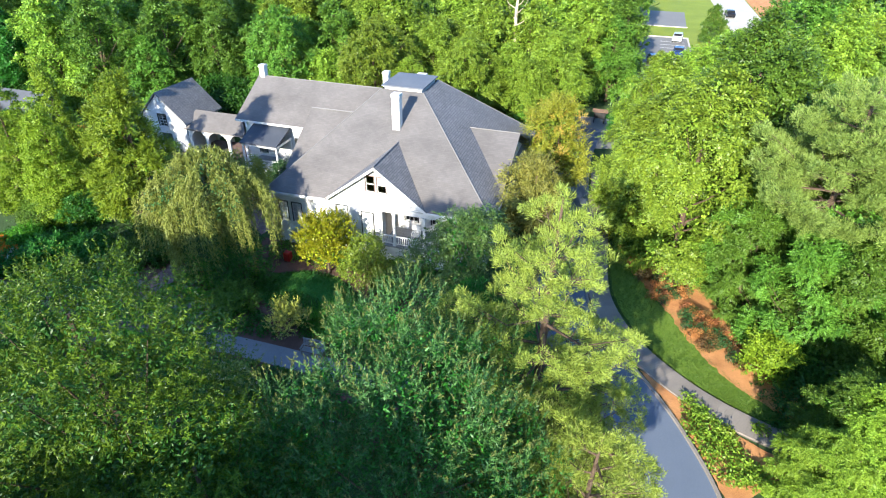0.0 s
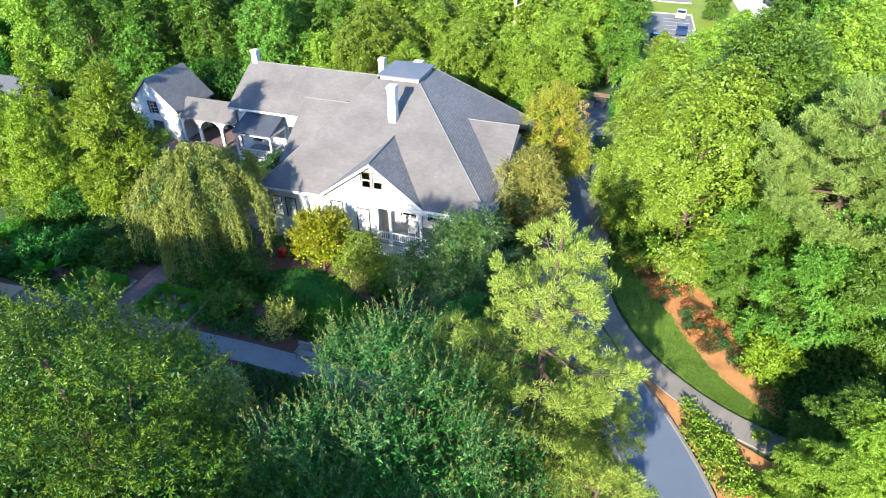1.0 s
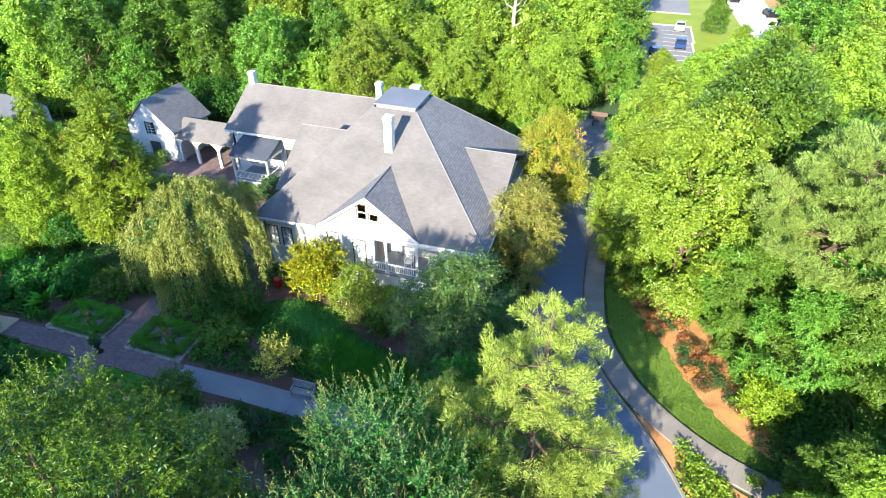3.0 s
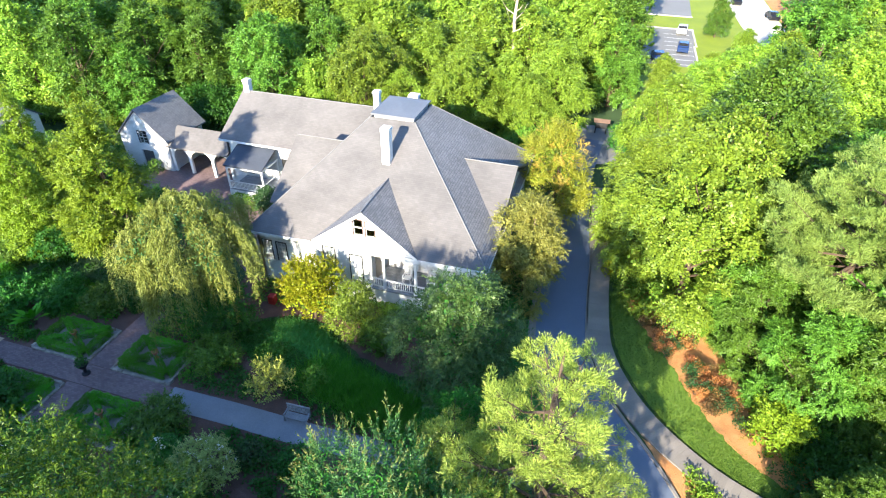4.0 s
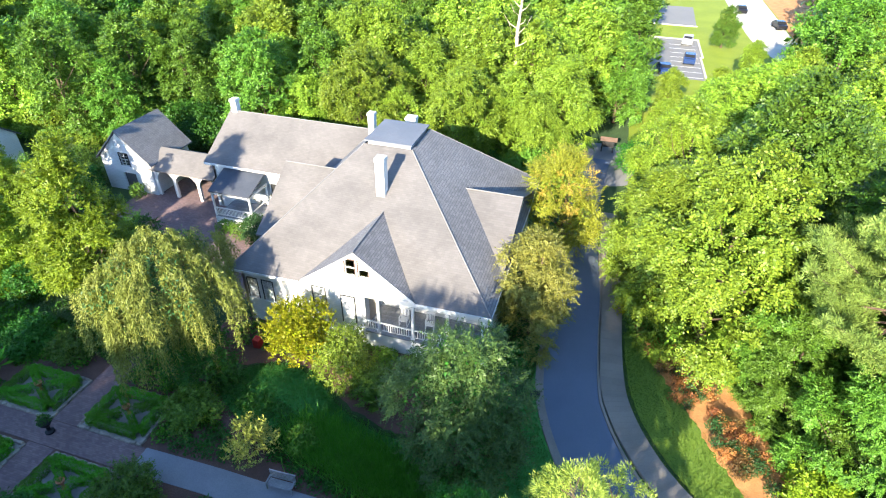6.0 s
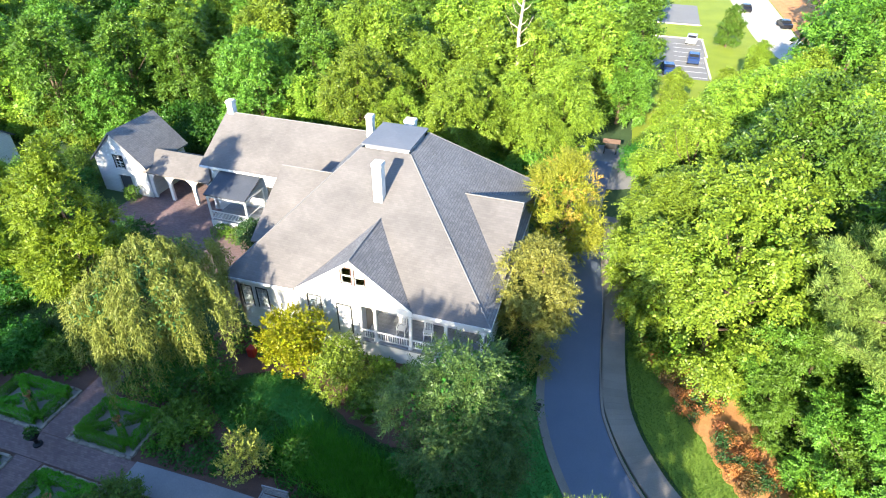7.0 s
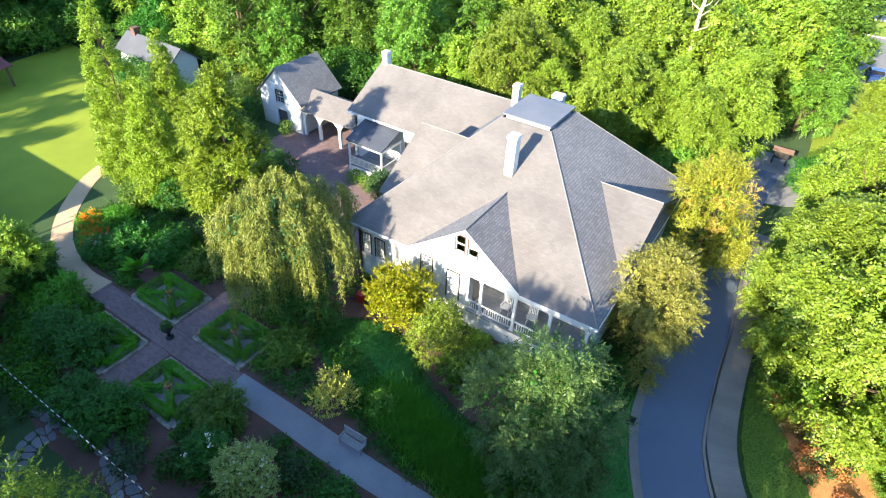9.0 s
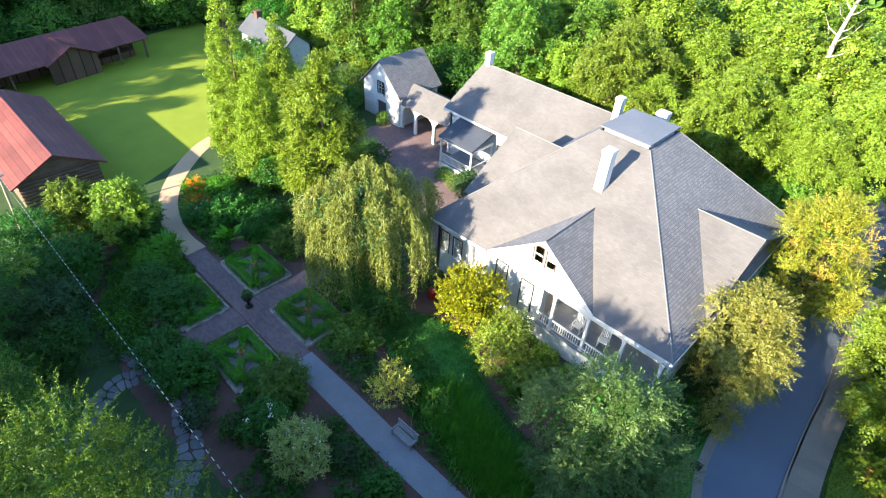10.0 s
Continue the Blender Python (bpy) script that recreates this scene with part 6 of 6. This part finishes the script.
lawn_blades(16, 26000, [(-25.2, 31.6), (-22.5, 30.2), (-18.0, 29.3), (-13.5, 28.5), (-9.6, 28.2), (-7.8, 29.5)], [(-24.6, 33.6), (-22.6, 34.6), (-20.0, 34.2), (-17.6, 32.6), (-14.0, 31.7), (-10.0, 33.0)], "leaf_lawn", "short mown grass of the small lawn")
lawn_blades(17, 22000, [(-13.0, 28.2), (-8.0, 28.0), (-4.0, 28.4), (-2.4, 28.6)], [(-10.5, 33.0), (-8.6, 35.6), (-7.4, 37.5), (-7.6, 44.0)], "leaf_lawn", "shaded grass beside the drive")
lawn_blades(18, 20000, [(6.4, 30.0), (4.0, 31.2), (2.2, 32.6), (0.6, 34.4), (-0.9, 37.0), (-1.75, 40.0), (-2.1, 44.0)], [(8.0, 30.4), (5.3, 32.4), (3.6, 34.8), (2.2, 37.5), (0.8, 40.2), (-0.6, 42.6), (-1.6, 45.0)], "leaf_verge", "mown grass of the strip beside the pavement", 0.09)


def carpet(name, seed, count, x0, x1, y0, y1, keep, height, material, label, leaf=(0.16, 0.09), leaves=34):
    """Low plants scattered over a stretch of ground."""
    rng = np.random.default_rng(seed)
    Ps = []
    while len(Ps) < count:
        x, y = rng.uniform(x0, x1), rng.uniform(y0, y1)
        if keep(x, y):
            r = 0.2 + 0.25 * rng.random()
            d = unit(rng.normal(size=(leaves, 3)))
            d[:, 2] = np.abs(d[:, 2])
            Ps.append(np.array([x, y, 0.03]) + d * r * np.array([1, 1, height / r * (0.5 + 0.7 * rng.random())]))
    P = np.concatenate(Ps)
    n = unit(rng.normal(size=P.shape) * 0.7 + np.array([0, 0, 1.0]))
    D = unit(np.cross(n, rng.normal(size=P.shape)))
    return tagged(quads(name, P, D, unit(np.cross(n, D)), leaf[0] * (0.7 + 0.6 * rng.random(len(P))), leaf[1] * (0.7 + 0.6 * rng.random(len(P))), M[material], fold=0.1), label, "plants", kind="stuff")


def garden_ok(x, y):
    if 25.4 < y < 27.6 or (-33.2 < x < -30.8 and 20 < y < 33) or (-37.6 < x < -26.4 and 22.2 < y < 30.7):
        return False
    if -33.5 < x < -22.5 and y < 21.2:
        return False
    if -25.5 < x < -9 and 28.2 < y < 34.8 and y > 33.0 - (x + 25) * 0.3:
        return False
    return (x * 0.37 + y * 0.61) % 3.1 > 0.9


carpet("ground_cover", 81, 1500, -44, -13, 19, 33.5, garden_ok, 0.35, "leaf_deep", "low dark ground cover in the garden")
carpet("ground_cover", 82, 800, -44, -26, 19, 33.5, garden_ok, 0.45, "leaf_box", "low green ground cover between the beds")
carpet("ground_cover", 83, 260, -27, -10.8, 35.6, 37.6, lambda x, y: True, 0.5, "leaf_wood", "low foundation planting along the house")
carpet("ground_cover", 84, 420, -48, -30, 31.5, 46, lambda x, y: not (-46 < x < -29 and y > 43 - (x + 46) * 0.4), 0.5, "leaf_deep", "dark undergrowth below the cypress trees")
carpet("ground_cover", 85, 500, -52, -33, 10, 24, lambda x, y: not (-37.6 < x and y > 22), 0.6, "leaf_deep", "dark undergrowth in the lower garden")
carpet("ground_cover", 86, 260, -9.6, -7.6, 38, 62, lambda x, y: True, 0.5, "leaf_deep", "dark planting strip beside the drive")
carpet("ground_cover", 87, 420, 3.5, 16, 24, 44, lambda x, y: x > 6.4 - (y - 32) * 0.15, 0.6, "leaf_deep", "undergrowth at the wood's edge")
carpet("ground_cover", 88, 130, 2.4, 6.2, 25.5, 30.6, lambda x, y: 3.2 - (y - 27.0) * 0.55 < x < 5.6 - (y - 27.0) * 0.75, 0.4, "leaf_bright", "yellow-green grassy plants beside the kerb")


# ---- log shed, barn and cottage ----
shed = thing("log_shed", (-58, 22.2, 0), "weathered log shed with a red metal gable roof", "shed")
for k in range(9):
    z = 0.15 + k * 0.28
    part("log", tube(bmesh.new(), [(-51.6, 19.5, z), (-51.6, 25.0, z)], [0.14, 0.14], 8), M["log"], shed)
    part("log", tube(bmesh.new(), [(-51.8, 19.6, z + 0.1), (-65.8, 19.6, z + 0.1)], [0.14, 0.14], 8), M["log"], shed)
    part("log", tube(bmesh.new(), [(-51.8, 24.9, z + 0.1), (-65.8, 24.9, z + 0.1)], [0.14, 0.14], 8), M["log"], shed)
for k in range(6):
    z, w = 2.7 + k * 0.24, 2.5 * (1 - k / 6.3)
    part("gable_board", box_bm(-51.66, -51.56, 22.25 - w, 22.25 + w, z - 0.115, z + 0.115), M["log"], shed)
part("back_wall", wall_bm("y", -65.9, 19.6, 24.9, 0.0, flat(2.6), 0.15), M["plank"], shed)
cross_roof(shed, "x", 22.25, 3.3, 4.25, 2.5, -66.5, -51.1, M["rust"])

barn = thing("barn", (-79, 29, 0), "long low timber barn with a rusty red metal roof", "barn")
cross_roof(barn, "y", -80.2, 4.4, 4.9, 2.9, 14.0, 39.8, M["rust"])
cross_roof(barn, "x", 30.8, 2.9, 4.7, 2.9, -80.2, -75.2, M["rust"])
part("wall", wall_bm("y", -75.7, 28.2, 33.4, 0.0, gable(30.8, 2.7, 4.45, 2.7), -0.12, (), (30.8,)), M["plank"], barn)
part("wall", wall_bm("y", -79.2, 14.2, 39.4, 0.0, flat(4.2), -0.12), M["plank"], barn)
part("wall", wall_bm("x", 39.4, -84.0, -79.2, 0.0, flat(3.0), -0.12), M["plank"], barn)
for y in (15.0, 18.2, 21.4, 24.6, 36.0, 39.2):
    part("post", box_bm(-76.2, -76.02, y - 0.09, y + 0.09, 0.0, 2.85), M["log"], barn)
part("feed_trough", box_bm(-78.9, -77.6, 34.0, 38.6, 0.0, 0.9), M["plank"], barn)
barn.matrix_basis = Matrix.Translation((-76.9, 39.2, 0)) @ Matrix.Rotation(0.19, 4, "Z") @ Matrix.Diagonal((1, 1, 0.78, 1)) @ Matrix.Translation((75.7, -39.2, 0)) @ barn.matrix_basis

cottage = thing("cottage", (-67.8, 50.8, 0), "small white cottage with a grey shingle roof", "cottage")
part("wall", wall_bm("x", 49.0, -72.4, -63.2, 0.0, flat(2.7), 0.2, [(-70.2, -69.4, 1.0, 2.2), (-66.2, -65.4, 1.0, 2.2)]), M["siding"], cottage)
part("wall", wall_bm("y", -63.2, 49.2, 52.4, 0.0, gable(50.8, 1.8, 4.1, 2.7), -0.2, (), (50.8,)), M["siding_side"], cottage)
part("wall", wall_bm("y", -72.4, 49.2, 52.4, 0.0, gable(50.8, 1.8, 4.1, 2.7), 0.2, (), (50.8,)), M["siding_side"], cottage)
part("wall", wall_bm("x", 52.6, -72.4, -63.2, 0.0, flat(2.7), -0.2), M["siding"], cottage)
cross_roof(cottage, "x", 50.8, 2.1, 4.25, 2.62, -72.7, -62.9, M["shaded_shingle"])
for u in (-70.2, -66.2):
    window(cottage, "x", 49.0, u, u + 0.8, 1.0, 2.2, 1, M["shutter"])
part("chimney", box(box_bm(-71.4, -70.7, 50.5, 51.2, 3.0, 4.78), -71.45, -70.65, 50.45, 51.25, 4.784, 4.9), M["umber"], cottage, "brown brick chimney stack")

# utility pole and wire
pole = thing("utility_pole", (-49.9, 18.4, 0), "pale slim utility pole beside the shed", "pole")
part("shaft", tube(bmesh.new(), [(-49.9, 18.4, 0), (-49.6, 18.7, 4.9)], [0.1, 0.075], 10), M["pale_bark"], pole)
part("cross_arm", box_bm(-49.7, -49.5, 18.45, 18.95, 4.55, 4.65), M["pale_bark"], pole)
M["wire"] = surface("lit_twist", (0.35, 0.36, 0.38), (0.6, 0.6, 0.6), 2.0, 9, 0.4, 0.2, 0.002, 0.8)
bm = bmesh.new()
LINE = [Vector((-49.6 + 1.32 * k, 18.66 + 0.015 * k, 4.85 + 0.03 * k - 0.25 * math.sin(math.pi * k / 50))) for k in range(51)]
tube(bm, LINE, [0.012] * 51, 5)
wire = mesh_ob("overhead_wire", bm, M["iron"])
tagged(wire, "thin dark twisted overhead cable, pale dashes painting its lit twists", "cable")
# pale sleeves paint the light that catches each twist of the cable
for a, b in zip(LINE, LINE[1:]):
    for f in (0.05, 0.38, 0.71):
        part("cable_tie", tube(bmesh.new(), [a.lerp(b, f), a.lerp(b, f + 0.17)], [0.02, 0.02], 5), M["wire"], wire)

# red garden ornament, notice board
bm = box_bm(-25.15, -24.65, 35.4, 35.9, 0.03, 0.75, bevel=0.05)
tagged(mesh_ob("red_container", bm, M["red"]), "red painted container under shrubs beside the house", "container")
nb = thing("notice_board", (-5.0, 73.6, 0), "small dark roofed notice board at the drive's end", "notice board")
for x in (-5.6, -4.4):
    part("post", box_bm(x - 0.06, x + 0.06, 73.5, 73.62, 0, 1.5), M["iron"], nb)
part("panel", box_bm(-5.53, -4.47, 73.53, 73.59, 0.6, 1.35), M["shutter"], nb)
bm = bmesh.new()
slab(bm, [(-5.9, 73.1, 1.5), (-4.1, 73.1, 1.5), (-4.1, 73.56, 1.75), (-5.9, 73.56, 1.75)], 0.06)
slab(bm, [(-5.9, 73.57, 1.75), (-4.1, 73.57, 1.75), (-4.1, 74.0, 1.5), (-5.9, 74.0, 1.5)], 0.06)
part("board_roof", bm, M["log"], nb)

# understorey along the wood's edge
us = [bush("understorey_shrub", 500 + k, (-20 - 6 * k, 63.0, 0), 3.0, 2.2, key, lab, (0.2, 0.12), 20, 40, group="understorey shrubs")[0] for k, (key, lab) in enumerate((("leaf_wood", "leafy green understorey shrub at the wood's edge"), ("leaf_deep", "dark understorey shrub at the wood's edge"), ("leaf_bright", "light green understorey shrub at the wood's edge")))]
ru = random.Random(21)
for k in range(46):
    f = k / 45
    x, y = (-50 + 40 * f * 1.25, 61.5) if f < 0.8 else (-52 - 30 * (f - 0.8) * 5, 57.5)
    s = ru.uniform(0.8, 1.5)
    copy_thing(ru.choice(us), Matrix.Translation((x + ru.uniform(-1, 1), y + ru.uniform(-1.2, 1.2), 0)) @ Matrix.Rotation(ru.uniform(0, 6.28), 4, "Z") @ Matrix.Diagonal((s, s, s, 1)))
for x, y in ((12, 30), (10.5, 28), (14, 34), (17, 31), (9.5, 40), (3.2, 50.5), (-1.6, 52.5), (-1.4, 56.0), (0.6, 58.5), (-10.5, 62), (-11.5, 66), (-9.8, 70), (-1.0, 74), (-2.0, 70)):
    s = ru.uniform(0.8, 1.2)
    copy_thing(ru.choice(us), Matrix.Translation((x, y, 0)) @ Matrix.Rotation(ru.uniform(0, 6.28), 4, "Z") @ Matrix.Diagonal((s, s, s, 1)))
for k in range(22):
    s = ru.uniform(1.1, 1.7)
    copy_thing(us[k % 2], Matrix.Translation((-87.5 + ru.uniform(-1.5, 1.0), 9 + k * 2.3, 0)) @ Matrix.Rotation(ru.uniform(0, 6.28), 4, "Z") @ Matrix.Diagonal((s, s, s, 1)))


# ---- far car park ----
M["pale_road"] = surface("sunlit_concrete", (0.46, 0.43, 0.38), (0.60, 0.56, 0.50), 0.3, 8, 0.9, 0.3, 0.008)
car_park = thing("car_park", (4.0, 115.0, 0), "worn grey car park beyond the trees with marked bays", "car park", kind="structure")
part("paving", strip_bm([(-1.0, 103.5), (-1.4, 116.0), (-1.8, 127.5)], [(7.4, 103.5), (7.7, 116.0), (8.2, 127.5)], 0.03), M["lot_asphalt"], car_park)
part("paving", strip_bm([(-4.0, 139.0), (-4.2, 158.0)], [(8.5, 139.0), (9.0, 158.0)], 0.03), M["lot_asphalt"], car_park)
for k in range(8):
    part("bay_line", box_bm(2.9, 7.3, 104.5 + 2.7 * k, 104.64 + 2.7 * k, 0.031, 0.038), M["paint"], car_park)
for x0, x1, y0, y1 in ((7.5, 7.8, 103.5, 115.9), (7.84, 8.14, 116.0, 127.4), (-2.0, 8.2, 127.5, 127.9), (-4.0, 8.6, 138.5, 138.9)):
    part("kerb", box_bm(x0, x1, y0, y1, 0.0, 0.15), M["pale_road"], car_park)
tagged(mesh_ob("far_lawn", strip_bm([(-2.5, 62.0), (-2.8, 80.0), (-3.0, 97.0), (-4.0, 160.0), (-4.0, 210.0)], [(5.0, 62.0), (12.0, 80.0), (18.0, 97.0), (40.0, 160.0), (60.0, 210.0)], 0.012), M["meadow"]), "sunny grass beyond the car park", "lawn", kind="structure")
tagged(mesh_ob("far_road", strip_bm([(20.5, 114.0), (17.6, 129.0), (17.0, 150.0), (16.4, 205.0)], [(27.0, 116.0), (25.0, 133.0), (25.2, 152.0), (25.6, 207.0)], 0.04), M["pale_road"]), "wide pale sunlit road beyond the wood", "road", kind="structure")
tagged(mesh_ob("far_bank", strip_bm([(27.3, 116.0), (25.3, 133.0), (25.5, 152.0), (25.9, 207.0)], [(34.0, 118.0), (33.0, 134.0), (36.0, 152.0), (40.0, 207.0)], 0.03), M["straw"]), "bank of orange pine straw beside the far road", "mulch bed", kind="structure")


def car(place, turn, paint, label):
    t = thing("car", (0, 0, 0), label, "car", "parked cars")
    bm = bmesh.new()
    side = [(-2.1, 0.35), (-2.15, 0.75), (-1.95, 0.95), (-1.2, 1.0), (-0.6, 1.42), (0.75, 1.44), (1.55, 1.02), (2.1, 0.9), (2.15, 0.4)]
    lo = [bm.verts.new((x, -0.86 + (0.12 if z > 1.1 else 0), z)) for x, z in side]
    hi = [bm.verts.new((x, 0.86 - (0.12 if z > 1.1 else 0), z)) for x, z in side]
    bm.faces.new(lo)
    bm.faces.new(hi[::-1])
    for i in range(len(side)):
        j = (i + 1) % len(side)
        bm.faces.new((lo[j], lo[i], hi[i], hi[j]))
    bmesh.ops.recalc_face_normals(bm, faces=bm.faces)
    part("body", bm, paint, t)
    part("window_band", box_bm(-0.5, 0.75, -0.80, 0.80, 1.06, 1.34), M["iron"], t)
    bm = bmesh.new()
    slab(bm, [(-1.15, -0.7, 1.03), (-1.15, 0.7, 1.03), (-0.66, 0.68, 1.41), (-0.66, -0.68, 1.41)][::-1], 0.02)
    part("windscreen", bm, M["iron"], t)
    for x in (-1.35, 1.35):
        for y in (-0.88, 0.7):
            part("wheel", tube(bmesh.new(), [(x, y, 0.32), (x, y + 0.18, 0.32)], [0.32, 0.32], 14), M["iron"], t)
    t.matrix_basis = Matrix.Translation(place) @ Matrix.Rotation(turn, 4, "Z")
    return t


for key, c in (("silver", (0.55, 0.57, 0.6)), ("blue", (0.03, 0.06, 0.16)), ("black", (0.02, 0.02, 0.025))):
    M[key] = surface(key + "_car_paint", tuple(v * 0.95 for v in c), c, 1, 8, 0.25, 0.02, 0.001, 0.3)
car((6.0, 124.8, 0.03), 1.45, M["silver"], "silver saloon car in the car park")
car((1.6, 105.6, 0.03), 1.7, M["blue"], "dark blue car parked in shade")
car((5.6, 112.6, 0.03), 1.5, M["blue"], "dark blue car under the trees")
car((18.6, 156.0, 0.05), 1.6, M["black"], "black car on the pale road")
car((23.9, 143.0, 0.05), 1.7, M["black"], "dark car standing on the far road")

# bare-topped pine behind the house
bt = thing("bare_tree", (-15.9, 73.0, 0), "tall dead-topped tree with pale bare branches", "tree")
bm = bmesh.new()
tube(bm, [(-15.9, 73, 0), (-15.8, 73, 7), (-15.95, 73, 12), (-15.7, 73.1, 15.5), (-15.9, 73, 17.6)], [0.3, 0.24, 0.17, 0.1, 0.03], 8)
rb = random.Random(3)
for k in range(16):
    z = 10.5 + k * 0.42
    a = k * 2.4
    ln = rb.uniform(0.8, 2.0) * (1.2 - k * 0.04)
    p0 = Vector((-15.85, 73, z))
    p1 = p0 + Vector((math.cos(a) * ln * 0.6, math.sin(a) * ln * 0.6, ln * 0.35))
    p2 = p0 + Vector((math.cos(a) * ln, math.sin(a) * ln, ln * 0.9))
    tube(bm, [p0, p1, p2], [0.06, 0.04, 0.012], 5)
part("trunk", bm, M["pale_bark"], bt)

# light growth between the drive and the car park
for k, (px, py, s, kind_no) in enumerate(((0.5, 60.5, 0.42, 1), (3.6, 57.5, 0.62, 4), (-1.0, 66.0, 0.36, 4), (2.5, 70.0, 0.42, 1), (5.5, 66.0, 0.5, 4), (0.5, 78.0, 0.42, 1), (5.0, 79.0, 0.46, 4), (9.0, 73.0, 0.6, 1), (1.5, 88.0, 0.45, 4), (7.0, 89.0, 0.5, 1), (11.5, 84.0, 0.62, 4), (11.5, 124.0, 0.5, 0), (13.0, 104.0, 0.5, 1))):
    plant(protos[kind_no], px, py, s)
